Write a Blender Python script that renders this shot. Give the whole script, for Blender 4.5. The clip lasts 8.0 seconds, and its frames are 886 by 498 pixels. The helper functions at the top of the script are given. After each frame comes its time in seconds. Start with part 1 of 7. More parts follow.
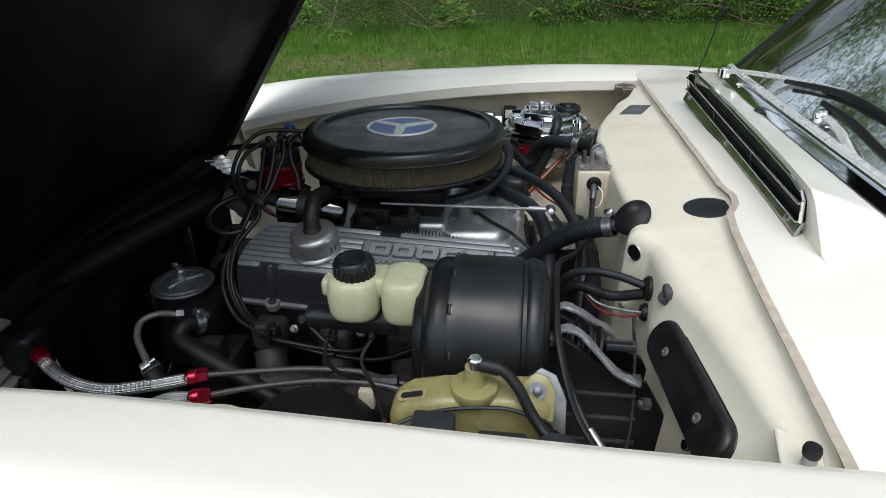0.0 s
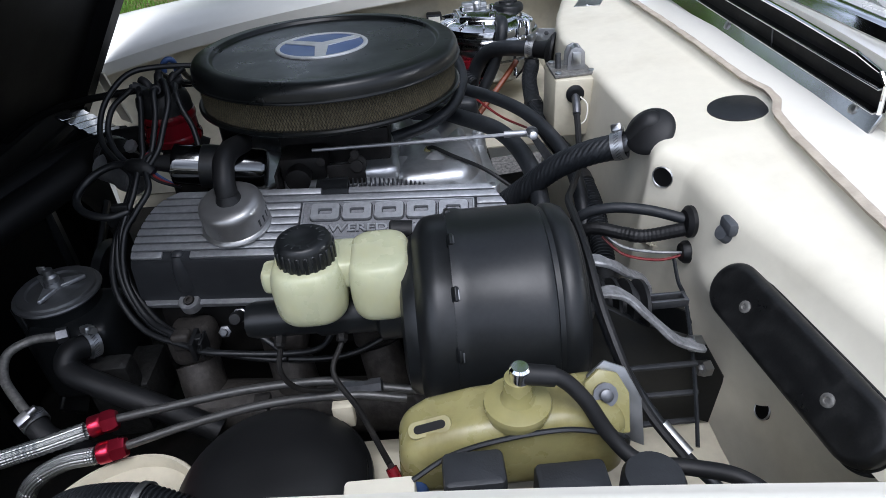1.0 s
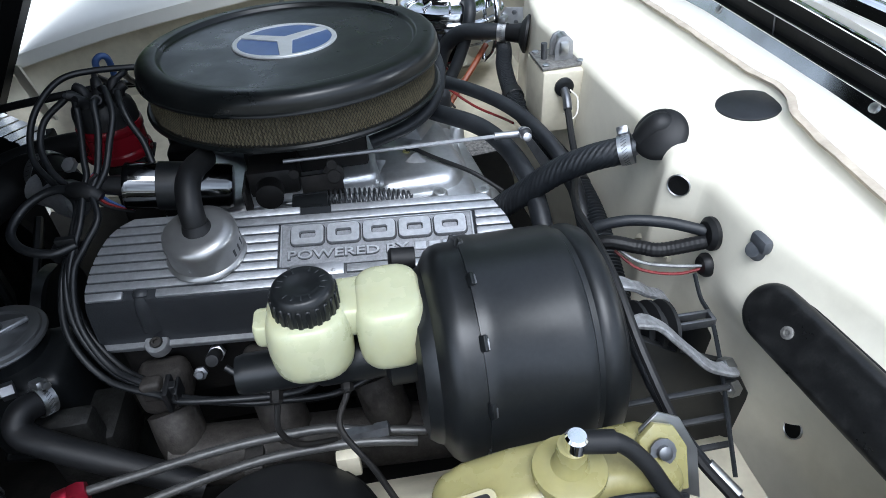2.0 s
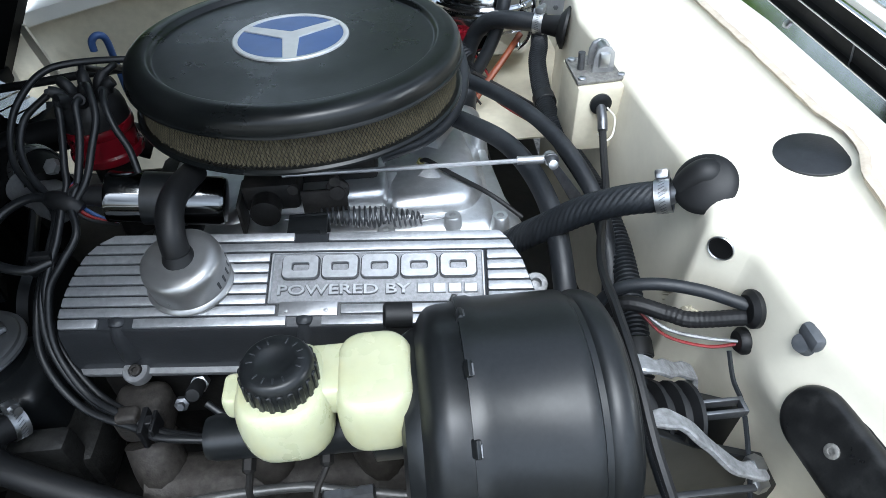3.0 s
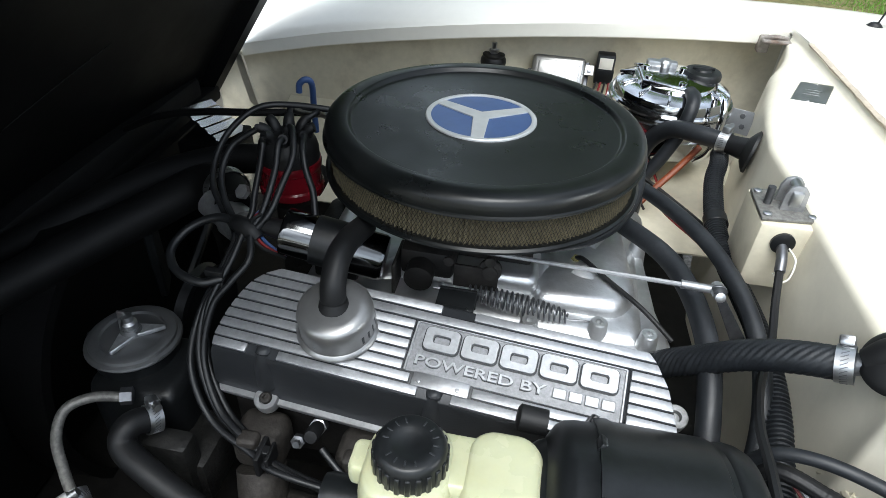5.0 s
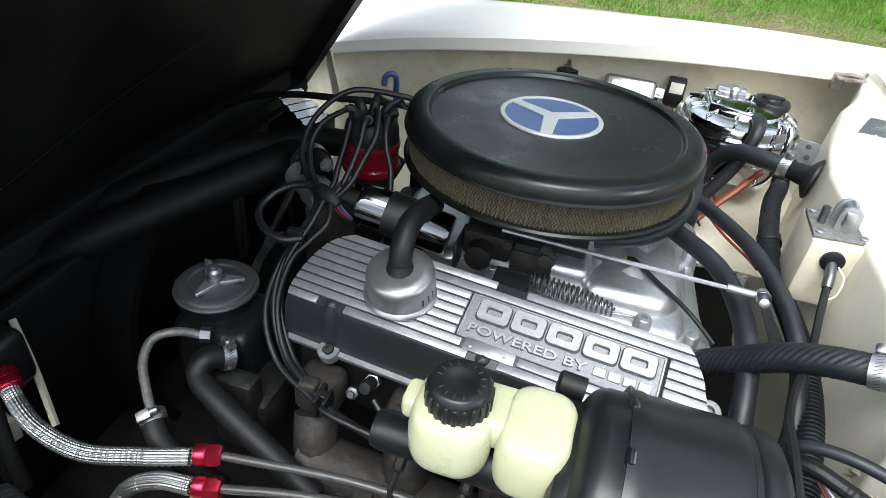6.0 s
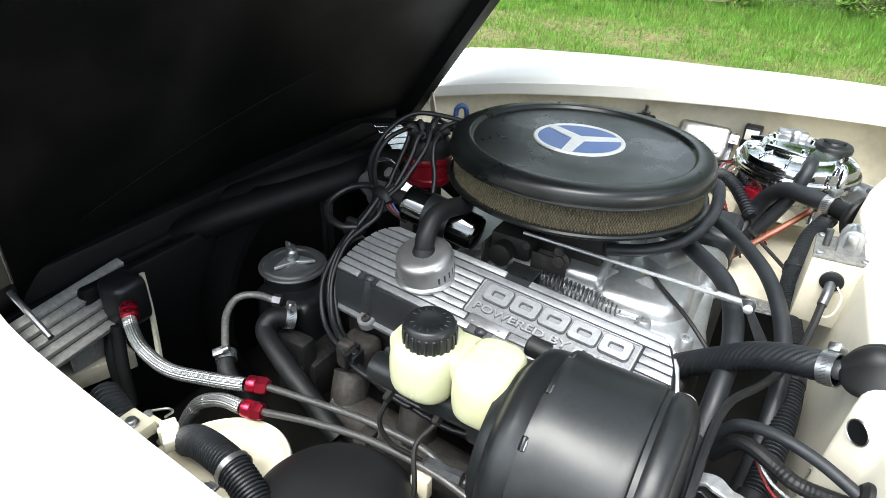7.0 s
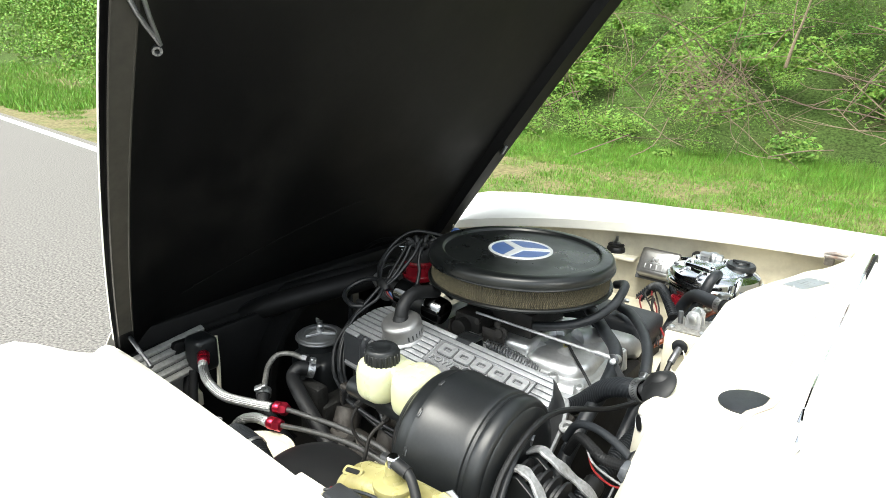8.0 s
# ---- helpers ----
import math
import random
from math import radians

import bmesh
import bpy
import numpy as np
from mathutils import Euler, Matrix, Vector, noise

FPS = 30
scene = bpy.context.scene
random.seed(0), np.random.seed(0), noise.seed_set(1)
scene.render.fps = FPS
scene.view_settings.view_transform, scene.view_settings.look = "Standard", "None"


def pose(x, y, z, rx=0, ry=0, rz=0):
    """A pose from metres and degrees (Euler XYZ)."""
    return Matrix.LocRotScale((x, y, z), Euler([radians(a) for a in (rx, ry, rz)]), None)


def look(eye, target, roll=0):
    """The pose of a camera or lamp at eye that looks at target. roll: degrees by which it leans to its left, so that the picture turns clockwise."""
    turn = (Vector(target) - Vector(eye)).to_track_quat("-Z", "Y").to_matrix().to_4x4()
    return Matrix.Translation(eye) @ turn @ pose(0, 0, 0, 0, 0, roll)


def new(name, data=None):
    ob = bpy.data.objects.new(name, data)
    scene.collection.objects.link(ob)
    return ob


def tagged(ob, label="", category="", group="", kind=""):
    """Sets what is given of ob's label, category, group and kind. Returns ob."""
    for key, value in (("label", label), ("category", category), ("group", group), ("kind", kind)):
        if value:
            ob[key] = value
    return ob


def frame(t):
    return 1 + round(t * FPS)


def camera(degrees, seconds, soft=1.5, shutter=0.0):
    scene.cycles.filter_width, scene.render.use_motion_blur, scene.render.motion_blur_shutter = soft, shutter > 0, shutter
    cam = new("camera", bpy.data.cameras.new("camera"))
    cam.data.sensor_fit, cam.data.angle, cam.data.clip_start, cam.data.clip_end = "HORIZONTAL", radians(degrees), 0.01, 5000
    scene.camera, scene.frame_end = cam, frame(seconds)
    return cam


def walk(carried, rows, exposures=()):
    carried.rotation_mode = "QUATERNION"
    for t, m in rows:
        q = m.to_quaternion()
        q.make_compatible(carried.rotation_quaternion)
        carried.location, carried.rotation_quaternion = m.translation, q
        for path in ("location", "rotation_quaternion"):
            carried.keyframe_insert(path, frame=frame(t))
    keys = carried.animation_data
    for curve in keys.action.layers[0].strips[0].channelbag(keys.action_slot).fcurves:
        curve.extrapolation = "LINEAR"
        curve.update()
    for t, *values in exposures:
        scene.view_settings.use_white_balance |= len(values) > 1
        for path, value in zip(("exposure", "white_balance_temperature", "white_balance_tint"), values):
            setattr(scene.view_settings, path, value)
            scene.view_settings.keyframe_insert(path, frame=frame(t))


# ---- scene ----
cam = camera(70.4, 8.0, soft=0.65)
PATH = [
    (0, (0.1528, 0.0184, 1.2496), (-0.0604, 1.5759, 0.4371), -1.0),
    (0.5, (0.1288, 0.1332, 1.2106), (-0.0113, 1.652, 0.3132), -3.0),
    (1, (0.0559, 0.2245, 1.1761), (0.0955, 1.684, 0.1752), -4.0),
    (1.5, (0.0087, 0.2699, 1.1752), (0.1927, 1.6756, 0.1159), -3.0),
    (1.7, (-0.0012, 0.2865, 1.1814), (0.203, 1.6866, 0.1177), -3.3),
    (2.8, (0.0319, 0.4088, 1.2106), (0.1655, 1.7099, 0.0185), -1.6),
    (3, (0.0389, 0.4248, 1.2186), (0.1451, 1.7244, 0.0221), -1.5),
    (3.5, (0.0434, 0.4556, 1.2363), (0.0816, 1.7884, 0.0725), -0.7),
    (4, (0.0306, 0.4657, 1.2469), (-0.0082, 1.8484, 0.1424), 0.7),
    (4.5, (0.0147, 0.4567, 1.246), (-0.1111, 1.8596, 0.1752), 2.2),
    (5, (-0.0026, 0.4449, 1.239), (-0.2118, 1.8373, 0.1663), 3.3),
    (5.2, (-0.0107, 0.4378, 1.2381), (-0.247, 1.8261, 0.1663), 3.9),
    (6.3, (0.0309, 0.3553, 1.2275), (-0.404, 1.7429, 0.2194), 6.0),
    (6.5, (0.0672, 0.3497, 1.223), (-0.4326, 1.728, 0.2318), 5.7),
    (7, (0.1889, 0.2916, 1.2416), (-0.5663, 1.6056, 0.3274), 2.5),
    (7.5, (0.36, 0.1679, 1.2717), (-0.5507, 1.4934, 0.5327), 2.2),
    (8, (0.5359, 0.0876, 1.3106), (-0.5027, 1.4098, 0.7575), 1.3),
]
walk(cam, [(t, look(eye, target, roll)) for t, eye, target, roll in PATH],
     exposures=[(0.0, -0.07, 6050, 8), (1.0, 0.22, 5700, 13), (1.7, 0.57, 5550, 10), (3.0, 1.05, 5600, 6), (4.0, 1.0, 5800, 7), (5.0, 0.9, 6000, 6), (6.5, 1.5, 6050, 7), (7.0, 1.68, 6200, 6), (8.0, 1.75, 6500, 4)])

# ---- sky, sun ----
world = bpy.data.worlds.new("overcast_sky")
scene.world = world
world.use_nodes = True
wn = world.node_tree
sky = wn.nodes.new("ShaderNodeTexSky")
sky.sky_type = "NISHITA"
sky.sun_disc = False
sky.sun_elevation, sky.sun_rotation = radians(62), radians(200)
sky.dust_density, sky.air_density, sky.ozone_density = 4.0, 1.2, 1.0
pale = wn.nodes.new("ShaderNodeHueSaturation")
pale.inputs["Saturation"].default_value = 0.35
wn.links.new(sky.outputs[0], pale.inputs["Color"])
# broken bright cloud
cloud_noise = wn.nodes.new("ShaderNodeTexNoise")
cloud_noise.inputs["Scale"].default_value, cloud_noise.inputs["Detail"].default_value = 2.2, 4.0
cloud_map = wn.nodes.new("ShaderNodeMapRange")
cloud_map.inputs["From Min"].default_value, cloud_map.inputs["From Max"].default_value = 0.38, 0.70
cloud_map.inputs["To Min"].default_value, cloud_map.inputs["To Max"].default_value = 0.5, 3.0
wn.links.new(wn.nodes.new("ShaderNodeTexCoord").outputs["Generated"], cloud_noise.inputs["Vector"])
wn.links.new(cloud_noise.outputs["Fac"], cloud_map.inputs["Value"])
bright = wn.nodes.new("ShaderNodeVectorMath")
bright.operation = "SCALE"
wn.links.new(pale.outputs[0], bright.inputs[0])
wn.links.new(cloud_map.outputs[0], bright.inputs["Scale"])
wn.links.new(bright.outputs[0], wn.nodes["Background"].inputs[0])
wn.nodes["Background"].inputs[1].default_value = 0.12
sun = new("sun", bpy.data.lights.new("sun", "SUN"))
sun.data.energy, sun.data.angle, sun.data.color = 1.2, radians(25), (1.0, 0.95, 0.88)
sun.matrix_world = look((1.3, -2.2, 6.0), (0, 0.6, 0))


# ---- building helpers ----
def merge(*bms):
    out = bmesh.new()
    for b in bms:
        me = bpy.data.meshes.new("tmp")
        b.to_mesh(me)
        b.free()
        out.from_mesh(me)
        bpy.data.meshes.remove(me)
    return out


def moved(bm, m):
    bm.transform(m)
    return bm


def frame_at(origin, axis, side=(1, 0, 0)):
    """A matrix whose z runs along axis."""
    z = Vector(axis).normalized()
    x = Vector(side) - z * Vector(side).dot(z)
    if x.length < 1e-4:
        x = Vector((0, 1, 0)) - z * z.y
    x.normalize()
    y = z.cross(x)
    return Matrix.Translation(origin) @ Matrix((x, y, z)).transposed().to_4x4()


def lathe(profile, seg=40, m=None, cap=True):
    bm = bmesh.new()
    rings = []
    for r, z in profile:
        if r < 1e-5:
            rings.append([bm.verts.new((0, 0, z))])
        else:
            rings.append([bm.verts.new((r * math.cos(2 * math.pi * i / seg), r * math.sin(2 * math.pi * i / seg), z)) for i in range(seg)])
    for a, b in zip(rings, rings[1:]):
        for i in range(seg):
            j = (i + 1) % seg
            if len(a) == 1 and len(b) == 1:
                continue
            if len(a) == 1:
                bm.faces.new((a[0], b[j], b[i]))
            elif len(b) == 1:
                bm.faces.new((a[i], a[j], b[0]))
            else:
                bm.faces.new((a[i], a[j], b[j], b[i]))
    if cap:
        if len(rings[0]) > 1:
            bm.faces.new(list(reversed(rings[0])))
        if len(rings[-1]) > 1:
            bm.faces.new(rings[-1])
    bmesh.ops.recalc_face_normals(bm, faces=bm.faces)
    if m is not None:
        bm.transform(m)
    return bm


def spline(pts, n=10):
    pts = [Vector(p) for p in pts]
    if len(pts) == 2:
        return [pts[0].lerp(pts[1], i / n) for i in range(n + 1)]
    ext = [2 * pts[0] - pts[1]] + pts + [2 * pts[-1] - pts[-2]]
    out = []
    for i in range(1, len(ext) - 2):
        a, b, c, d = ext[i - 1:i + 3]
        for k in range(n):
            t = k / n
            out.append(0.5 * (2 * b + (c - a) * t + (2 * a - 5 * b + 4 * c - d) * t * t + (3 * b - a - 3 * c + d) * t ** 3))
    out.append(pts[-1])
    return out


def tube(pts, r, seg=12, n=10, ridge=0.0, pitch=0.006, ends=True):
    """A tube along a smooth line; ridge: height of corrugation rings."""
    line = spline(pts, n)
    if ridge:
        fine, left = [line[0]], 0.0
        step = pitch / 4
        for a, b in zip(line, line[1:]):
            d = (b - a).length
            while left + d >= step:
                f = (step - left) / d
                a = a.lerp(b, f)
                fine.append(a)
                d = (b - a).length
                left = 0.0
            left += d
        line = fine
    bm = bmesh.new()
    rings, up = [], None
    for i, p in enumerate(line):
        d = (line[min(i + 1, len(line) - 1)] - line[max(i - 1, 0)]).normalized()
        if up is None:
            up = d.orthogonal().normalized()
        up = (up - d * up.dot(d)).normalized()
        side = d.cross(up)
        rr = r if not callable(r) else r(i / (len(line) - 1))
        if ridge:
            rr += ridge * (0.5 if i % 4 in (1, 2) else -0.5)
        rings.append([bm.verts.new(p + rr * (up * math.cos(2 * math.pi * k / seg) + side * math.sin(2 * math.pi * k / seg))) for k in range(seg)])
    for a, b in zip(rings, rings[1:]):
        for k in range(seg):
            j = (k + 1) % seg
            bm.faces.new((a[k], a[j], b[j], b[k]))
    if ends:
        bm.faces.new(list(reversed(rings[0])))
        bm.faces.new(rings[-1])
    bmesh.ops.recalc_face_normals(bm, faces=bm.faces)
    return bm


def prism(outline, z0, z1, bevel=0.0, seg=2, m=None):
    bm = bmesh.new()
    lo = [bm.verts.new((x, y, z0)) for x, y in outline]
    hi = [bm.verts.new((x, y, z1)) for x, y in outline]
    k = len(outline)
    bm.faces.new(list(reversed(lo)))
    bm.faces.new(hi)
    for i in range(k):
        j = (i + 1) % k
        bm.faces.new((lo[i], lo[j], hi[j], hi[i]))
    bmesh.ops.recalc_face_normals(bm, faces=bm.faces)
    if bevel:
        edges = [e for e in bm.edges if e.calc_face_angle(0) > 0.6]
        bmesh.ops.bevel(bm, geom=edges, offset=bevel, segments=seg, affect="EDGES", profile=0.5, clamp_overlap=True)
    if m is not None:
        bm.transform(m)
    return bm


def box(c, s, bevel=0.002, seg=2, m=None):
    x, y, z = s[0] / 2, s[1] / 2, s[2] / 2
    bm = prism([(-x, -y), (x, -y), (x, y), (-x, y)], -z, z, bevel, seg)
    bm.transform((m or Matrix()) @ Matrix.Translation(c) if m is not None else Matrix.Translation(c))
    return bm


def rounded(w, h, r, n=6):
    """A rectangle with round corners, as an outline."""
    out = []
    for cx, cy, a0 in ((w / 2 - r, h / 2 - r, 0), (-w / 2 + r, h / 2 - r, 90), (-w / 2 + r, -h / 2 + r, 180), (w / 2 - r, -h / 2 + r, 270)):
        for i in range(n + 1):
            a = radians(a0 + 90 * i / n)
            out.append((cx + r * math.cos(a), cy + r * math.sin(a)))
    return out


def surf(fn, us, vs, thick=0.0):
    """A sheet fn(u, v); thick: its depth below."""
    bm = bmesh.new()
    g = [[bm.verts.new(fn(u, v)) for v in vs] for u in us]
    for i in range(len(us) - 1):
        for j in range(len(vs) - 1):
            bm.faces.new((g[i][j], g[i + 1][j], g[i + 1][j + 1], g[i][j + 1]))
    if thick:
        bmesh.ops.recalc_face_normals(bm, faces=bm.faces)
        bmesh.ops.solidify(bm, geom=bm.faces[:], thickness=thick)
    return bm


def steps(a, b, n):
    return [a + (b - a) * i / n for i in range(n + 1)]


def lerp_table(table, x):
    if x <= table[0][0]:
        return table[0][1]
    for (a, b), (c, d) in zip(table, table[1:]):
        if x <= c:
            t = (x - a) / (c - a)
            return b + (d - b) * t
    return table[-1][1]


def root_of(ob):
    while ob.parent:
        ob = ob.parent
    return ob


def thing(name, base, label, category, group="", kind=""):
    ob = new(name)
    ob.location = base
    ob.empty_display_size = 0.02
    return tagged(ob, label, category, group, kind)


def part(name, bm, material, parent=None, label="", sharp=38, flat=False):
    me = bpy.data.meshes.new(name)
    if parent is not None:
        bm.transform(Matrix.Translation(-root_of(parent).location))
    bm.to_mesh(me)
    bm.free()
    me.materials.append(material)
    if not flat:
        me.polygons.foreach_set("use_smooth", [True] * len(me.polygons))
        me.set_sharp_from_angle(angle=radians(sharp))
    ob = new(name, me)
    if parent is not None:
        ob.parent = parent
    if label:
        ob["label"] = label
    return ob


def single(name, bm, material, label, category, group="", kind="", sharp=38):
    """A thing that is one mesh."""
    return tagged(part(name, bm, material, None, "", sharp), label, category, group, kind)



def braid(pts, r, strands=18, pitch=0.055, seg=126, amp=0.0015, cross=True):
    """A hose sheathed in woven wire: crossing helical strands raise the skin."""
    line, step = [], 0.0011
    rough = spline(pts, 24)
    for a, b in zip(rough, rough[1:]):
        n = max(1, int((b - a).length / step))
        line += [a.lerp(b, i / n) for i in range(n)]
    bm = bmesh.new()
    up, run, prev = None, 0.0, None
    for i, p in enumerate(line):
        d = (line[min(i + 1, len(line) - 1)] - line[max(i - 1, 0)]).normalized()
        up = d.orthogonal().normalized() if up is None else (up - d * up.dot(d)).normalized()
        side = d.cross(up)
        run += (p - line[i - 1]).length if i else 0.0
        ph = 2 * math.pi * run / pitch
        now = []
        for k in range(seg):
            a = 2 * math.pi * k / seg
            h = 0.5 + 0.5 * math.sin(strands * (a + ph) / 2) * math.sin(strands * (a - ph) / 2) if cross else abs(math.sin(strands * (a + ph) / 2))
            now.append(bm.verts.new(p + (r + amp * (h - 0.8)) * (up * math.cos(a) + side * math.sin(a))))
        if prev:
            for k in range(seg):
                j = (k + 1) % seg
                bm.faces.new((prev[k], prev[j], now[j], now[k]))
        prev = now
    return bm


def loft(rings):
    """A closed body through rings of equal count."""
    bm = bmesh.new()
    vs = [[bm.verts.new(q) for q in r] for r in rings]
    for a, b in zip(vs, vs[1:]):
        for i in range(len(a)):
            j = (i + 1) % len(a)
            bm.faces.new((a[i], a[j], b[j], b[i]))
    bm.faces.new(vs[-1])
    bm.faces.new(list(reversed(vs[0])))
    bmesh.ops.recalc_face_normals(bm, faces=bm.faces)
    return bm


def strap(pts, wide, thick):
    """A cast strap of oblong section, broad along y."""
    line = spline(pts, 8)
    rings = []
    for i, q in enumerate(line):
        d = (line[min(i + 1, len(line) - 1)] - line[max(i - 1, 0)]).normalized()
        side = Vector((0, 1, 0)) - d * d.y
        side.normalize()
        up = side.cross(d)
        w = wide * (1 + 0.15 * math.sin(i * 0.7))
        rings.append([q + side * (w / 2 * cu) + up * (thick / 2 * cv) for cu, cv in ((1, 0.5), (0.8, 1), (-0.8, 1), (-1, 0.5), (-1, -0.5), (-0.8, -1), (0.8, -1), (1, -0.5))])
    return loft(rings)


# ---- materials ----
def material(name, color, rough=0.5, metal=0.0, coat=0.0, grain=0.0, grain_size=60, stain=0.0, stain_size=7, stain_color=None,
             bump=0.0, bump_size=200, rough_var=0.1, transmission=0.0, ior=1.45, sss=0.0, per_object=0.0, spec=0.5):
    mt = bpy.data.materials.new(name)
    mt.use_nodes = True
    nt = mt.node_tree
    b = nt.nodes["Principled BSDF"]
    lk = nt.links.new

    def node(kind, **kw):
        nd = nt.nodes.new(kind)
        for k, v in kw.items():
            nd.inputs[k].default_value = v
        return nd

    co = nt.nodes.new("ShaderNodeTexCoord").outputs["Object"]
    big = node("ShaderNodeTexNoise", Scale=stain_size, Detail=6.0, Roughness=0.6)
    fine = node("ShaderNodeTexNoise", Scale=grain_size, Detail=4.0, Roughness=0.6)
    lk(co, big.inputs["Vector"])
    lk(co, fine.inputs["Vector"])
    rgb = nt.nodes.new("ShaderNodeRGB")
    rgb.outputs[0].default_value = (*color, 1)
    col = rgb.outputs[0]
    if stain:
        ramp = nt.nodes.new("ShaderNodeMapRange")
        ramp.inputs["From Min"].default_value, ramp.inputs["From Max"].default_value = 0.5, 0.75
        ramp.inputs["To Max"].default_value = stain
        lk(big.outputs["Fac"], ramp.inputs["Value"])
        mix = nt.nodes.new("ShaderNodeMix")
        mix.data_type = "RGBA"
        lk(ramp.outputs[0], mix.inputs["Factor"])
        lk(col, mix.inputs["A"])
        mix.inputs["B"].default_value = (*(stain_color or [c * 0.5 for c in color]), 1)
        col = mix.outputs["Result"]
    if grain:
        hsv = nt.nodes.new("ShaderNodeHueSaturation")
        rg = nt.nodes.new("ShaderNodeMapRange")
        rg.inputs["From Min"].default_value, rg.inputs["From Max"].default_value = 0.3, 0.7
        rg.inputs["To Min"].default_value, rg.inputs["To Max"].default_value = 1 - grain, 1 + grain
        lk(fine.outputs["Fac"], rg.inputs["Value"])
        lk(rg.outputs[0], hsv.inputs["Value"])
        lk(col, hsv.inputs["Color"])
        col = hsv.outputs[0]
    if per_object:
        hsv2 = nt.nodes.new("ShaderNodeHueSaturation")
        info = nt.nodes.new("ShaderNodeNewGeometry")
        rg = nt.nodes.new("ShaderNodeMapRange")
        rg.inputs["To Min"].default_value, rg.inputs["To Max"].default_value = 1 - per_object, 1 + per_object
        lk(info.outputs["Random Per Island"], rg.inputs["Value"])
        lk(rg.outputs[0], hsv2.inputs["Value"])
        hue = nt.nodes.new("ShaderNodeMapRange")
        hue.inputs["To Min"].default_value, hue.inputs["To Max"].default_value = 0.47, 0.52
        lk(info.outputs["Random Per Island"], hue.inputs["Value"])
        lk(hue.outputs[0], hsv2.inputs["Hue"])
        lk(col, hsv2.inputs["Color"])
        col = hsv2.outputs[0]
    lk(col, b.inputs["Base Color"])
    rr = nt.nodes.new("ShaderNodeMapRange")
    rr.inputs["From Min"].default_value, rr.inputs["From Max"].default_value = 0.3, 0.7
    rr.inputs["To Min"].default_value, rr.inputs["To Max"].default_value = max(0.02, rough - rough_var), min(1, rough + rough_var)
    lk(big.outputs["Fac"], rr.inputs["Value"])
    lk(rr.outputs[0], b.inputs["Roughness"])
    b.inputs["Metallic"].default_value = metal
    b.inputs["Specular IOR Level"].default_value = spec
    b.inputs["Coat Weight"].default_value = coat
    b.inputs["Coat Roughness"].default_value = 0.04
    b.inputs["Transmission Weight"].default_value = transmission
    b.inputs["IOR"].default_value = ior
    if sss:
        b.inputs["Subsurface Weight"].default_value = sss
        b.inputs["Subsurface Radius"].default_value = (0.012, 0.010, 0.006)
    if bump:
        bp = node("ShaderNodeBump", Strength=bump, Distance=0.001)
        bn = node("ShaderNodeTexNoise", Scale=bump_size, Detail=3.0)
        lk(co, bn.inputs["Vector"])
        lk(bn.outputs["Fac"], bp.inputs["Height"])
        lk(bp.outputs[0], b.inputs["Normal"])
    return mt


IVORY = material("ivory_paint", (0.80, 0.78, 0.70), 0.28, coat=0.6, grain=0.015, stain=0.02, stain_color=(0.70, 0.67, 0.58), rough_var=0.0)
BAY = material("ivory_bay_paint", (0.70, 0.665, 0.55), 0.42, coat=0.15, grain=0.03, stain=0.36, stain_size=7, stain_color=(0.42, 0.375, 0.27), bump=0.12, bump_size=60)
SATIN = material("satin_black_paint", (0.0075, 0.0085, 0.0093), 0.38, grain=0.25, grain_size=220, stain=0.15, stain_color=(0.02, 0.02, 0.02), bump=0.10, bump_size=70, rough_var=0.10, spec=0.45)
LID = material("satin_black_lid", (0.0045, 0.0054, 0.0056), 0.31, grain=0.1, stain=0.25, stain_size=12, stain_color=(0.016, 0.017, 0.017), bump=0.04, bump_size=400, rough_var=0.1)
PADBLACK = material("worn_black_rubber_skin", (0.0062, 0.0064, 0.0066), 0.40, grain=0.35, grain_size=500, stain=0.5, stain_size=55, stain_color=(0.020, 0.020, 0.019), bump=0.25, bump_size=180, rough_var=0.16, spec=0.45)
# near-black with shade put into it, for openings and the bay's dark front
SHADE_BLACK = material("shade_black", (0.0028, 0.0029, 0.003), 0.62, grain=0.2, stain=0.3, stain_size=12, stain_color=(0.008, 0.007, 0.006), bump=0.15, bump_size=200, spec=0.25)
GREY_RUBBER = material("aged_grey_rubber", (0.055, 0.06, 0.068), 0.6, grain=0.2, stain=0.4, stain_size=60, stain_color=(0.10, 0.10, 0.10), bump=0.1, bump_size=400)
LEAD = material("ignition_lead_rubber", (0.0075, 0.0082, 0.0092), 0.42, grain=0.2, grain_size=140, stain=0.3, stain_size=25, stain_color=(0.022, 0.024, 0.026))
LINE_COAT = material("coated_steel_line", (0.085, 0.085, 0.083), 0.40, metal=0.5, grain=0.2, grain_size=200, stain=0.4, stain_size=50, stain_color=(0.06, 0.055, 0.05))
GRIMY_DIM = material("grimy_dim_bay_paint", (0.58, 0.54, 0.42), 0.5, grain=0.06, stain=0.6, stain_size=11, stain_color=(0.30, 0.265, 0.19), bump=0.08, bump_size=90)
SPUN = material("spun_steel_lid", (0.20, 0.205, 0.21), 0.46, metal=0.8, grain=0.08, stain=0.4, stain_size=30, stain_color=(0.2, 0.19, 0.18))
GUNMETAL = material("dull_dark_zinc", (0.15, 0.155, 0.165), 0.42, metal=0.85, grain=0.15, grain_size=120, stain=0.5, stain_size=45, stain_color=(0.08, 0.075, 0.065), bump=0.15, bump_size=300)
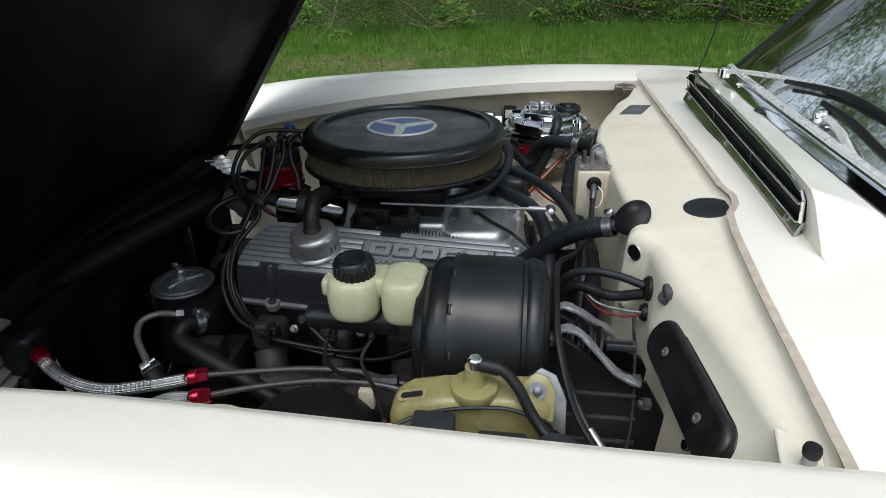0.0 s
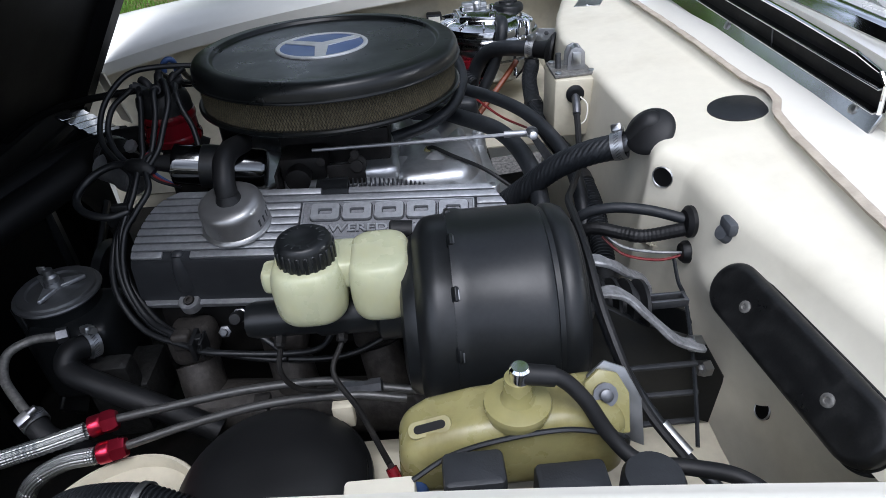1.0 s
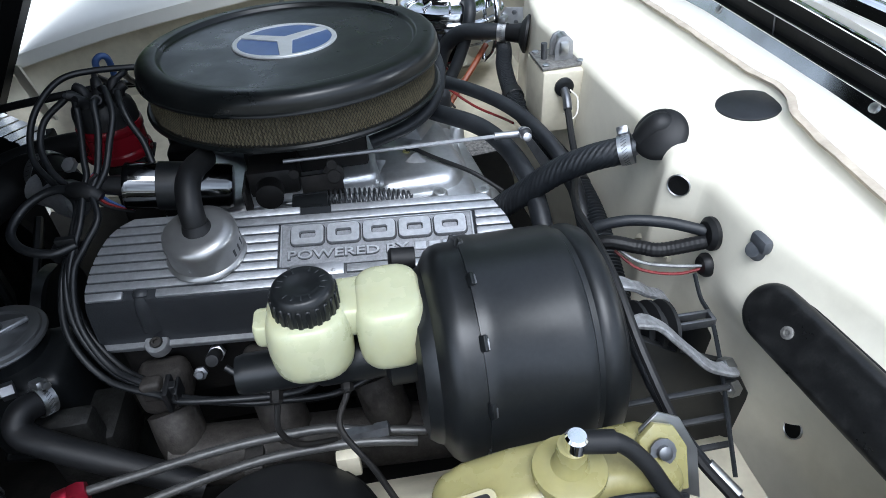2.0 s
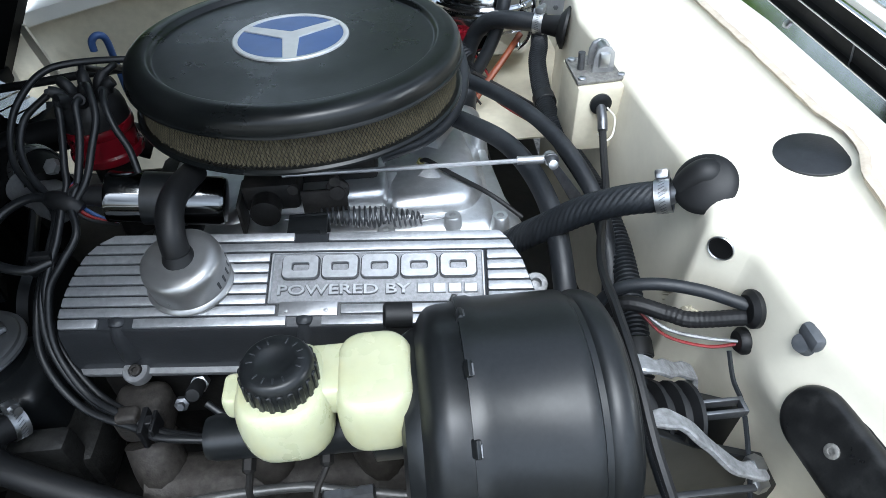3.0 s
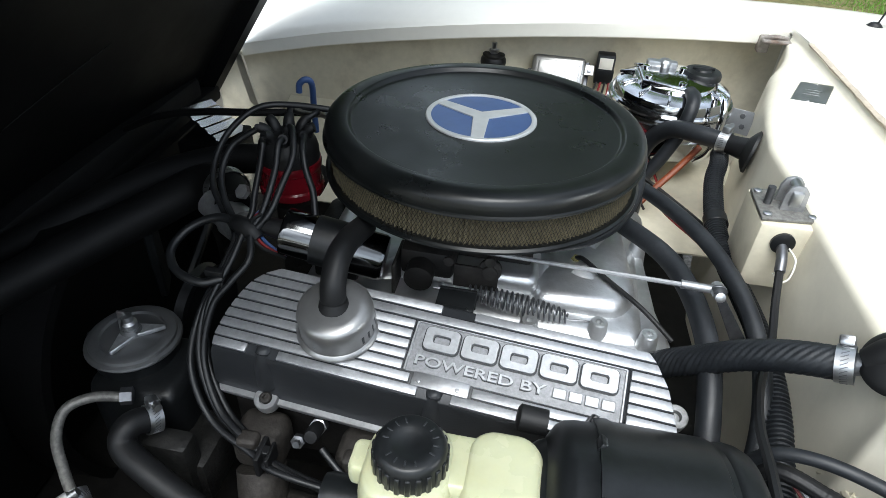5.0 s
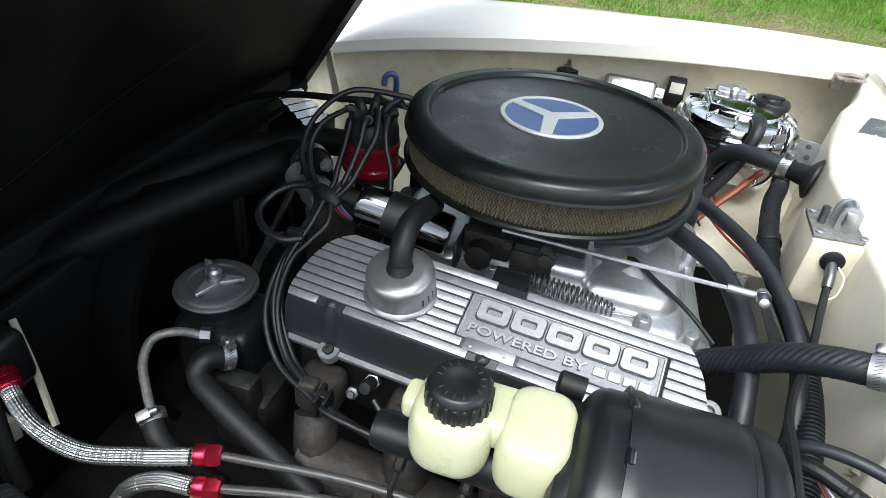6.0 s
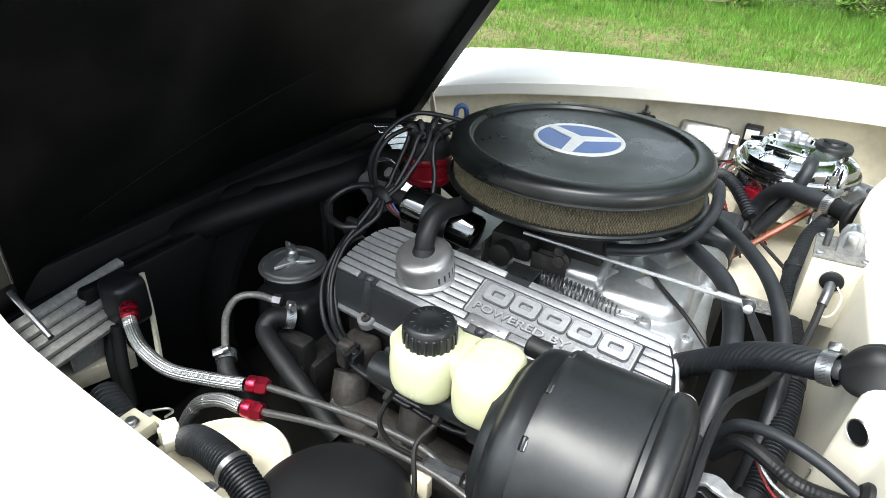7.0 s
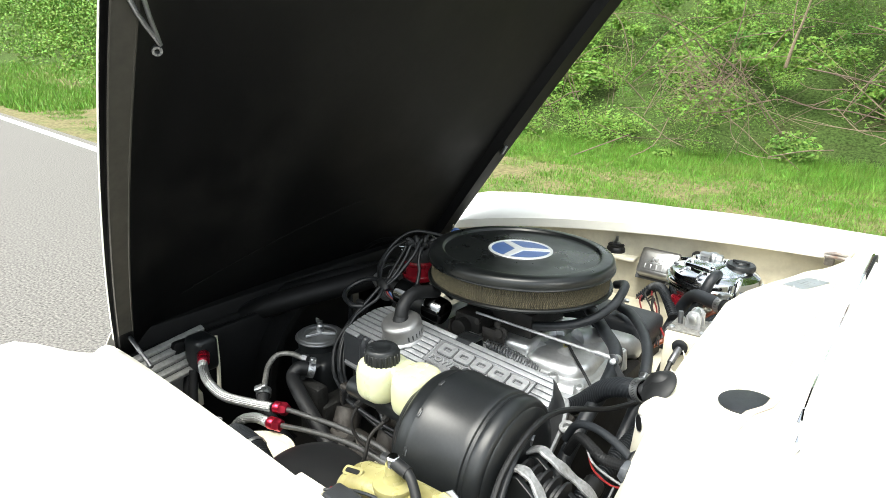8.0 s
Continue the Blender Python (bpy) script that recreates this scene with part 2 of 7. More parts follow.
GRIT = material("gritty_black_cast", (0.012, 0.012, 0.0115), 0.55, grain=0.6, grain_size=180, stain=0.4, stain_size=40, stain_color=(0.03, 0.028, 0.024), bump=1.0, bump_size=160)
CAST = material("raw_cast_bracket", (0.27, 0.275, 0.28), 0.6, metal=0.6, grain=0.3, grain_size=160, stain=0.6, stain_size=35, stain_color=(0.10, 0.095, 0.085), bump=0.5, bump_size=300)
# chrome darkened in colour for the dark surroundings it mirrors
DIM_CHROME = material("dim_chrome", (0.56, 0.57, 0.58), 0.10, metal=1.0, rough_var=0.05, grain=0.03, stain=0.3, stain_size=20, stain_color=(0.34, 0.33, 0.31))
HOOD_BLACK = material("hood_underside_black", (0.0022, 0.0022, 0.0023), 0.55, grain=0.2, stain=0.5, stain_size=2.6, stain_color=(0.017, 0.0162, 0.0145), bump=0.06, bump_size=120, rough_var=0.14, spec=0.13)
RAIL = material("dusty_edge_rail", (0.028, 0.026, 0.021), 0.55, grain=0.2, stain=0.4, stain_size=9, stain_color=(0.015, 0.014, 0.012), spec=0.4)
RUBBER = material("black_rubber", (0.0065, 0.0068, 0.0074), 0.52, grain=0.15, stain=0.25, stain_color=(0.026, 0.026, 0.026), bump=0.08, bump_size=700, spec=0.4)
HOSE = material("weathered_rubber_hose", (0.0095, 0.0112, 0.0136), 0.5, grain=0.25, grain_size=140, stain=0.35, stain_size=25, stain_color=(0.036, 0.04, 0.045), bump=0.1, bump_size=600)
DARK = material("grimy_dark_metal", (0.009, 0.0085, 0.008), 0.62, metal=0.3, grain=0.3, stain=0.5, stain_size=20, stain_color=(0.04, 0.034, 0.028), bump=0.3, bump_size=250)
WIPER = material("satin_bright_metal", (0.78, 0.78, 0.77), 0.30, metal=0.45, grain=0.05, stain=0.2, stain_size=30, stain_color=(0.5, 0.5, 0.48))
GRIMY_STEEL = material("dull_grimy_steel", (0.22, 0.215, 0.20), 0.6, metal=0.7, grain=0.3, grain_size=200, stain=0.6, stain_size=40, stain_color=(0.07, 0.065, 0.06))
CHROME = material("chrome", (0.82, 0.83, 0.84), 0.06, metal=1.0, rough_var=0.03, grain=0.01)
ALU = material("cast_aluminium", (0.60, 0.61, 0.62), 0.42, metal=0.9, grain=0.08, grain_size=90, stain=0.4, stain_size=14, stain_color=(0.24, 0.23, 0.21), bump=0.25, bump_size=420)
PANEL = material("recessed_cast_panel", (0.26, 0.265, 0.275), 0.5, metal=0.7, grain=0.2, grain_size=350, stain=0.2, stain_size=60, stain_color=(0.13, 0.13, 0.13), bump=0.4, bump_size=900)
FIN = material("polished_aluminium", (0.41, 0.42, 0.435), 0.44, metal=0.75, grain=0.14, grain_size=160, stain=0.45, stain_size=22, stain_color=(0.27, 0.265, 0.26), bump=0.25, bump_size=350)
BADGE = material("brushed_badge_metal", (0.62, 0.63, 0.63), 0.5, metal=0.55, grain=0.04, stain=0.2, stain_size=40, stain_color=(0.45, 0.44, 0.42))
ALU_DULL = material("dull_aluminium", (0.36, 0.365, 0.375), 0.45, metal=0.8, grain=0.12, grain_size=150, stain=0.4, stain_size=18, stain_color=(0.18, 0.18, 0.17), bump=0.2, bump_size=500)
PEWTER = material("satin_grey_plating", (0.33, 0.33, 0.325), 0.34, metal=0.8, grain=0.06, stain=0.3, stain_size=25, stain_color=(0.22, 0.21, 0.20), bump=0.05)
GREY = material("dark_grey_crackle_paint", (0.026, 0.028, 0.031), 0.45, metal=0.2, grain=0.12, stain=0.3, stain_color=(0.09, 0.09, 0.09), bump=0.2, bump_size=500)
STEEL = material("zinc_steel", (0.46, 0.47, 0.48), 0.38, metal=1.0, grain=0.12, stain=0.3, stain_size=30, stain_color=(0.25, 0.22, 0.18), bump=0.05)
BRAID = material("braided_steel", (0.36, 0.37, 0.37), 0.46, metal=1.0, grain=0.15, grain_size=400)
DUSTY = material("dusty_grey_metal", (0.30, 0.30, 0.285), 0.6, metal=0.3, grain=0.2, grain_size=160, stain=0.6, stain_size=25, stain_color=(0.25, 0.24, 0.21), bump=0.2, bump_size=300)
RED = material("red_anodised", (0.50, 0.028, 0.060), 0.34, metal=0.9, grain=0.05)
RED_CAP = material("red_plastic", (0.13, 0.004, 0.009), 0.26, coat=0.2, grain=0.06)
# darker still, in place of the black hood mirrored in the coil
DARK_CHROME = material("darkened_chrome", (0.115, 0.118, 0.12), 0.10, metal=1.0, rough_var=0.05, grain=0.05, stain=0.4, stain_size=25, stain_color=(0.18, 0.18, 0.17))
BLUE = material("blue_plastic", (0.045, 0.085, 0.21), 0.35, grain=0.08)
MILK = material("aged_white_plastic", (0.43, 0.44, 0.29), 0.30, grain=0.05, stain=0.6, stain_size=22, stain_color=(0.40, 0.38, 0.19), sss=0.25)
YELLOW = material("yellowed_plastic", (0.25, 0.228, 0.098), 0.30, grain=0.08, stain=0.9, stain_size=16, stain_color=(0.11, 0.075, 0.018), sss=0.25)
GASKET = material("dry_putty_seal", (0.42, 0.37, 0.30), 0.85, grain=0.15, stain=0.25, stain_size=40, stain_color=(0.25, 0.21, 0.16), bump=0.4, bump_size=300)
MESH_TAN = material("filter_paper", (0.115, 0.10, 0.060), 0.9, grain=0.3, grain_size=200, stain=0.4, stain_color=(0.10, 0.08, 0.05))
GLASS = material("tinted_glass", (0.70, 0.78, 0.76), 0.02, transmission=1.0, ior=1.5, rough_var=0.0, coat=1.0)
GLASS.node_tree.nodes["Principled BSDF"].inputs["Coat IOR"].default_value = 4.0
GLASS.node_tree.nodes["Principled BSDF"].inputs["IOR"].default_value = 3.5
ORANGE = material("orange_wire", (0.17, 0.04, 0.012), 0.45, grain=0.1)
REDWIRE = material("red_wire", (0.17, 0.010, 0.010), 0.45, grain=0.1)
MANIFOLD = material("bare_cast_manifold", (0.040, 0.036, 0.032), 0.62, metal=0.35, grain=0.4, grain_size=120, stain=0.8, stain_size=40, stain_color=(0.014, 0.011, 0.009), bump=0.5, bump_size=260)
RUST = material("heat_rusted_iron", (0.030, 0.028, 0.026), 0.65, metal=0.4, grain=0.3, stain=0.6, stain_size=25, stain_color=(0.055, 0.049, 0.043), bump=0.5, bump_size=300)
RUSTY = material("rusty_zinc_plate", (0.27, 0.25, 0.23), 0.6, metal=0.4, grain=0.25, grain_size=120, stain=0.9, stain_size=45, stain_color=(0.12, 0.055, 0.028), bump=0.3)
ASPHALT = material("asphalt", (0.105, 0.099, 0.091), 0.9, grain=0.8, grain_size=75, stain=0.35, stain_size=30, stain_color=(0.19, 0.18, 0.165), bump=0.8, bump_size=120)
LINE = material("road_line_paint", (0.75, 0.74, 0.70), 0.7, grain=0.12, stain=0.4, stain_size=5)
SOIL = material("grass_soil", (0.13, 0.115, 0.058), 0.95, grain=0.4, grain_size=20, stain=0.9, stain_size=1.6, stain_color=(0.055, 0.105, 0.022), bump=0.5, bump_size=40, spec=0.1)
GRASS = material("grass_blades", (0.088, 0.195, 0.022), 0.55, grain=0.3, grain_size=6, stain=0.85, stain_size=1.3, stain_color=(0.165, 0.225, 0.055), per_object=0.38, spec=0.3)
LEAF = material("shrub_leaves", (0.115, 0.215, 0.032), 0.7, grain=0.25, stain=0.95, stain_size=1.1, stain_color=(0.030, 0.085, 0.018), per_object=0.30, spec=0.3)
TWIG = material("dry_twigs", (0.15, 0.112, 0.080), 0.85, grain=0.3, stain=0.4, per_object=0.5)
# soil greened and lightened in colour to lift the shade between the leaves
EARTH = material("green_bank_soil", (0.045, 0.072, 0.020), 0.95, grain=0.6, grain_size=30, stain=0.7, stain_size=2, stain_color=(0.05, 0.042, 0.024), spec=0.05)

# ---- ground, road, verge, bank ----
ground = single("ground", surf(lambda u, v: (u, v, -0.012), steps(-400, 400, 8), steps(-400, 400, 8)), SOIL, "soil and short grass running to the horizon", "ground", kind="structure")


def edge_y(x):
    """The road's far edge line."""
    return 2.82 - 0.078 * x


road = single("road", surf(lambda u, v: (u, edge_y(u) + 0.18 - v, 0.0), steps(-90, 60, 30), steps(0, 9, 6)), ASPHALT, "weathered grey asphalt road under the parked car", "road", kind="structure")
line = single("road_line", surf(lambda u, v: (u, edge_y(u) - 0.06 + v, 0.004), steps(-60, 40, 40), [0, 0.12]), LINE, "worn white painted edge line on the asphalt", "road marking", kind="structure")


def bank_y(x):
    return 8.3 + 0.25 * math.sin(x * 0.7) + 0.06 * x


bank = single("bank", surf(lambda u, v: (u, bank_y(u) + 0.5 + v * 5, -0.02 + 2.6 * v ** 1.0 + 0.25 * noise.noise((u * 0.6, v * 3, 0))), steps(-40, 22, 62), steps(0, 1, 8)), EARTH,
              "steep shaded earth bank behind the verge", "bank", kind="structure")


def cloud(name, count, place, size, mat_, label, category, seed, quad=True):
    """Many small leaves or blades as one mesh; place(rng, n) gives centres, lengthways and sideways vectors."""
    rng = np.random.default_rng(seed)
    c, a, b = place(rng, count)
    if quad:
        v = np.stack([c - a * 0.5, c + b * 0.5, c + a * 0.5, c - b * 0.5], 1).reshape(-1, 3)
        k = 4
    else:
        v = np.stack([c - b * 0.5, c + b * 0.5, c + a], 1).reshape(-1, 3)
        k = 3
    me = bpy.data.meshes.new(name)
    me.vertices.add(len(v))
    me.vertices.foreach_set("co", v.astype(np.float32).ravel())
    me.loops.add(len(v))
    me.loops.foreach_set("vertex_index", np.arange(len(v), dtype=np.int32))
    me.polygons.add(len(v) // k)
    me.polygons.foreach_set("loop_start", np.arange(0, len(v), k, dtype=np.int32))
    me.update(calc_edges=True)
    me.materials.append(mat_)
    return tagged(new(name, me), label, category, kind="stuff")


def unit(a):
    return a / np.linalg.norm(a, axis=1, keepdims=True)


def grass_place(rng, n):
    x = rng.uniform(-17, 6, n)
    near = 2.82 - 0.078 * x + 0.55
    y = near + (9.0 - near) * rng.random(n) ** 0.9
    patch = np.sin(x * 1.9 + 2 * np.sin(y * 1.3)) * np.sin(y * 2.3 + x * 0.9) + 0.5 * np.sin(x * 5.3 + y * 3.1) * np.sin(y * 6.1 - x * 2.2)
    keep = rng.random(n) < 0.48 + 0.8 * patch + 0.10 * (y - 4.0)
    y = np.where(keep, y, near + (9.0 - near) * (0.55 + 0.45 * rng.random(n)))
    tuft = np.clip(np.sin(x * 9.7 + 2.1 * np.sin(y * 5.3)) * np.sin(y * 11.3 + 1.7 * np.sin(x * 6.1)), 0, 1)
    tall = 0.013 + 0.024 * rng.random(n) + 0.015 * np.clip(patch, 0, 1) + 0.045 * tuft ** 2 + 0.13 * np.clip((y - 6.9) / 2.0, 0, 1) * rng.random(n)
    lean = rng.normal(0, 0.35, (n, 2))
    a = np.stack([lean[:, 0], lean[:, 1], np.ones(n)], 1) * tall[:, None]
    th = rng.uniform(0, 6.283, n)
    b = np.stack([np.cos(th), np.sin(th), np.zeros(n)], 1) * (0.0045 + 0.006 * rng.random(n))[:, None]
    return np.stack([x, y, np.full(n, -0.014)], 1), a, b


grass = cloud("grass", 440000, grass_place, 0.1, GRASS, "bright green patchy verge grass with bare spots", "grass", 3, quad=False)


def leaf_place(rng, n):
    clumps = 1050
    cx = rng.uniform(-17, 9, clumps)
    up = rng.random(clumps) ** 0.9
    cy = 8.3 + 0.06 * cx + 0.25 * np.sin(cx * 0.7) + 0.2 + up * 3.4 + rng.normal(0, 0.25, clumps)
    cz = 0.05 + up * 2.6 + rng.normal(0, 0.12, clumps)
    rad = 0.10 + 0.52 * rng.random(clumps) ** 1.3
    leaf = 0.022 + 0.044 * rng.random(clumps) ** 1.6
    slim = rng.uniform(0.28, 0.75, clumps)
    face = rng.normal(0, 0.45, (clumps, 3)) + np.array([0, -0.45, 1.0])
    k = rng.integers(0, clumps, n)
    d = unit(rng.normal(0, 1, (n, 3))) * (rng.random(n) ** 0.4)[:, None]
    c = np.stack([cx[k], cy[k], cz[k]], 1) + d * rad[k][:, None] * np.array([1.25, 0.8, 0.75])
    size = leaf[k] * rng.uniform(0.6, 1.4, n)
    a = unit(rng.normal(0, 1, (n, 3)) * np.array([1, 1, 0.5])) * size[:, None]
    b = unit(np.cross(a, face[k] + rng.normal(0, 0.5, (n, 3)))) * (size * slim[k])[:, None]
    return c, a, b


hedge = cloud("hedge", 430000, leaf_place, 0.1, LEAF, "tangled green shrubs and brambles on the bank", "hedge", 5)
rng = random.Random(8)
tw = []
for i in range(260):
    x = rng.uniform(-9, 6)
    y = bank_y(x) + rng.uniform(-0.25, 1.2)
    z = max(0.1, (y - bank_y(x)) * 0.8) + rng.uniform(0, 0.6)
    p = Vector((x, y, z))
    d = Vector((rng.uniform(-1, 1), rng.uniform(-0.6, 0.2), rng.uniform(-0.5, 0.9))).normalized()
    ln = rng.uniform(0.4, 1.5)
    q = [p + d * ln * t + Vector((rng.uniform(-1, 1), 0, rng.uniform(-1, 1))) * 0.06 * ln for t in (0, 0.35, 0.7, 1)]
    tw.append(tube(q, 0.0018 + 0.006 * rng.random() ** 2, seg=5, n=3))
# long pale canes arching out of the hedge
for i in range(70):
    x = rng.uniform(-9, 5)
    p = Vector((x, bank_y(x) + rng.uniform(-0.1, 0.9), rng.uniform(0.2, 1.3)))
    ln, lean = rng.uniform(1.0, 2.4), rng.uniform(-0.9, 0.9)
    top = Vector((lean, rng.uniform(-0.45, -0.05), rng.uniform(0.5, 1.0))).normalized()
    q = [p, p + top * ln * 0.4, p + top * ln * 0.75 + Vector((lean * 0.15, -0.1, -0.04)) * ln, p + top * ln + Vector((lean * 0.4, -0.2, -0.22)) * ln]
    tw.append(tube(q, lambda t, w=rng.uniform(0.004, 0.009): w * (1 - 0.7 * t), seg=5, n=5))
# a few thick fallen boughs and a heap of dead brush
for x, y, z, dx, dz, ln, rr in ((1.6, 9.4, 1.5, -0.8, 0.5, 2.2, 0.022), (2.6, 9.6, 1.9, 0.9, -0.25, 1.9, 0.020), (0.4, 9.3, 1.2, -0.35, 0.9, 1.2, 0.014), (-2.0, 9.0, 0.6, 0.8, -0.5, 1.6, 0.010), (3.4, 9.8, 2.0, -0.3, 0.9, 1.6, 0.024), (-1.2, 9.2, 1.1, 0.2, 0.95, 0.9, 0.022)):
    a, d = Vector((x, y + 0.06 * x, z)), Vector((dx, -0.1, dz))
    tw.append(tube([a, a + d * ln * 0.35 + Vector((0, 0, 0.05)), a + d * ln * 0.7, a + d * ln + Vector((0, 0, 0.08))], lambda t, q=rr: q * (1 - 0.6 * t), seg=7, n=4))
for i in range(190):
    a = Vector((-1.85 + rng.gauss(0, 0.22), 8.12 + rng.gauss(0, 0.08), 0.86 + rng.gauss(0, 0.16)))
    d = Vector((rng.uniform(-1, 1), rng.uniform(-0.3, 0.3), rng.uniform(-0.6, 0.8))).normalized()
    tw.append(tube([a, a + d * 0.16 + Vector((0, 0, rng.uniform(-0.06, 0.06))), a + d * 0.32], 0.0028, seg=4, n=3))
twigs = single("twigs", merge(*tw), TWIG, "dry brown brambles and fallen twigs in the hedge", "twigs", kind="stuff")


# grassy rise and shrubs further along the road, trees above the bank
rise = single("grass_rise", surf(lambda u, v: (u, 6.2 - 0.10 * (u + 14) + v * 6, -0.03 + 1.9 * v * min(1, max(0, (-13.0 - u) / 5)) + 0.08 * noise.noise((u * 0.4, v * 5, 1))), steps(-60, -13, 40), steps(0, 1, 10)), SOIL, "grassy rise beside the road", "bank", kind="structure")


def far_leaf_place(rng, n):
    clumps = 700
    cx = rng.uniform(-48, -10.5, clumps)
    up = rng.random(clumps)
    cy = 7.6 - 0.10 * (cx + 14) + up * 5
    cz = 0.35 + up * 5.5
    rad = rng.uniform(0.4, 1.2, clumps)
    k = rng.integers(0, clumps, n)
    d = unit(rng.normal(0, 1, (n, 3))) * (rng.random(n) ** 0.4)[:, None]
    c = np.stack([cx[k], cy[k], cz[k]], 1) + d * rad[k][:, None]
    size = rng.uniform(0.04, 0.12, n)
    a = unit(rng.normal(0, 1, (n, 3))) * size[:, None]
    b_ = unit(np.cross(a, rng.normal(0, 1, (n, 3)))) * (size * 0.6)[:, None]
    return c, a, b_


far_shrubs = cloud("far_shrubs", 180000, far_leaf_place, 0.1, LEAF, "bright green shrubs along the road further on", "shrubs", 11)


def far_grass_place(rng, n):
    x = rng.uniform(-45, -12, n)
    v = rng.random(n) * 0.42
    lo = np.clip((-13.0 - x) / 5, 0, 1)
    y = 6.2 - 0.10 * (x + 14) + v * 6
    near = rng.random(n) < 0.5
    y = np.where(near, 3.3 - 0.078 * x * 0.0 + (2.82 - 0.078 * x - 2.82) + rng.random(n) * 3.0, y)
    z = np.where(near, -0.014, -0.03 + 1.9 * v * lo)
    tall = 0.05 + 0.10 * rng.random(n)
    lean = rng.normal(0, 0.35, (n, 2))
    a = np.stack([lean[:, 0], lean[:, 1], np.ones(n)], 1) * tall[:, None]
    th = rng.uniform(0, 6.283, n)
    b_ = np.stack([np.cos(th), np.sin(th), np.zeros(n)], 1) * 0.02
    return np.stack([x, y, z], 1), a, b_


far_grass = cloud("far_grass", 90000, far_grass_place, 0.1, GRASS, "long green grass along the road further on", "grass", 13, quad=False)


def tree(x, y, height, seed, spread=1.0, leaves=3600, low=0.35):
    rg = random.Random(seed)
    th = thing("tree", (x, y, 1.5), "leafy tree out of view, added for its reflection and shade", "tree", "trees behind the bank")
    trunk = [tube([(x, y, 1.0), (x + 0.1, y, 1.0 + height * 0.4), (x + rg.uniform(-0.4, 0.4), y + 0.2, 1.0 + height)], lambda t: 0.14 * (1 - 0.85 * t), seg=9)]
    tips = []
    for k in range(22):
        z0 = 1.0 + height * rg.uniform(low, 0.95)
        a = rg.uniform(0, 6.28)
        ln = rg.uniform(0.8, 2.2) * spread
        p0 = Vector((x, y, z0))
        p1 = p0 + Vector((math.cos(a) * ln * 0.5, math.sin(a) * ln * 0.5, ln * 0.35))
        p2 = p0 + Vector((math.cos(a) * ln, math.sin(a) * ln, ln * 0.55))
        trunk.append(tube([p0, p1, p2], lambda t: 0.035 * (1 - 0.8 * t), seg=5, n=4))
        tips += [p1, p2, (p1 + p2) / 2]
    part("trunk", merge(*trunk), TWIG, th)
    r2 = np.random.default_rng(seed)
    n = leaves
    tp = np.array([list(t) for t in tips])
    c = tp[r2.integers(0, len(tp), n)] + r2.normal(0, 0.42, (n, 3))
    a_ = unit(r2.normal(0, 1, (n, 3))) * r2.uniform(0.07, 0.16, n)[:, None]
    b_ = unit(np.cross(a_, r2.normal(0, 1, (n, 3)))) * 0.075
    v = np.stack([c - a_ / 2, c + b_ / 2, c + a_ / 2, c - b_ / 2], 1).reshape(-1, 3) - np.array([x, y, 1.5])
    me = bpy.data.meshes.new("crown")
    me.from_pydata([tuple(q) for q in v], [], [(4 * i, 4 * i + 1, 4 * i + 2, 4 * i + 3) for i in range(n)])
    me.materials.append(LEAF)
    new("crown", me).parent = th


# extra trees beyond those mirrored in the windscreen darken the lid's reflections
for tx, ty, hh, sd in ((-3.5, 13.5, 8.0, 1), (0.5, 14.5, 9.5, 2), (3.2, 12.8, 7.0, 3), (-7.5, 14.0, 9.0, 4), (-5.4, 12.6, 8.5, 7), (5.2, 14.2, 9.0, 8), (-9.8, 13.2, 9.0, 9),
                       (7.6, 13.0, 8.5, 10), (-0.4, 16.5, 12.0, 12), (3.8, 16.8, 12.5, 13), (-4.6, 16.2, 12.0, 14), (-8.6, 17.0, 12.0, 15), (8.2, 16.6, 12.0, 16)):
    tree(tx, ty, hh, sd)
# unseen dense trees added to shade the hedge and verge from above
for tx, ty, hh, sd in ((1.6, 8.9, 6.0, 21), (3.2, 9.2, 5.5, 22), (5.0, 8.8, 6.0, 23), (7.2, 9.2, 6.0, 24)):
    tree(tx, ty, hh, sd, 1.8, 14000, 0.34)

# ---- car body ----
CENTRE = 1.065
car = thing("car", (0, CENTRE, 0), "ivory white open-top car parked with its hood propped open", "car")


def near_lip(x):
    c = max(-0.62, min(0.40, x))
    y = 0.4733 - 0.1023 * c - 0.1324 * c * c - 0.3109 * c ** 3
    z = 0.8169 + 0.0586 * c + 0.1192 * c * c + 0.4017 * c ** 3
    return y - 0.13 * (x - c), z + 0.12 * (x - c)


def far_lip(x):
    return 1.641 + 0.107 * x + 0.194 * x * x - (0.10 * max(0.0, -0.45 - x)), 0.877 + 0.073 * x - 0.149 * x * x


# fenders: from the lip over the crown to the outer side
def near_fender(u, v):
    y, z = near_lip(u)
    nose = max(0.0, -0.62 - u)
    w = 0.25
    if v <= 0:
        return (u, y + 0.002, z + 0.04 * v - 1.4 * nose * nose)
    prof = [(0, 0.0), (0.04, 0.007), (0.2, 0.013), (0.45, 0.020), (0.65, 0.016), (0.8, -0.002), (0.92, -0.035), (1.0, -0.10)]
    h = lerp_table(prof, min(v, 1.0)) if v <= 1 else lerp_table([(1, -0.10), (2, -0.3), (3, -0.55)], v)
    front = max(0.0, min(1.0, (-0.62 - u) / 0.12))
    hump = front * lerp_table([(0, -0.012), (0.15, -0.022), (0.4, 0.022), (0.6, 0.052), (0.8, 0.068), (1.0, 0.060)], min(v, 1.0))
    return (u, y - w * min(v, 1.0), z + h + hump - 1.4 * nose * nose)


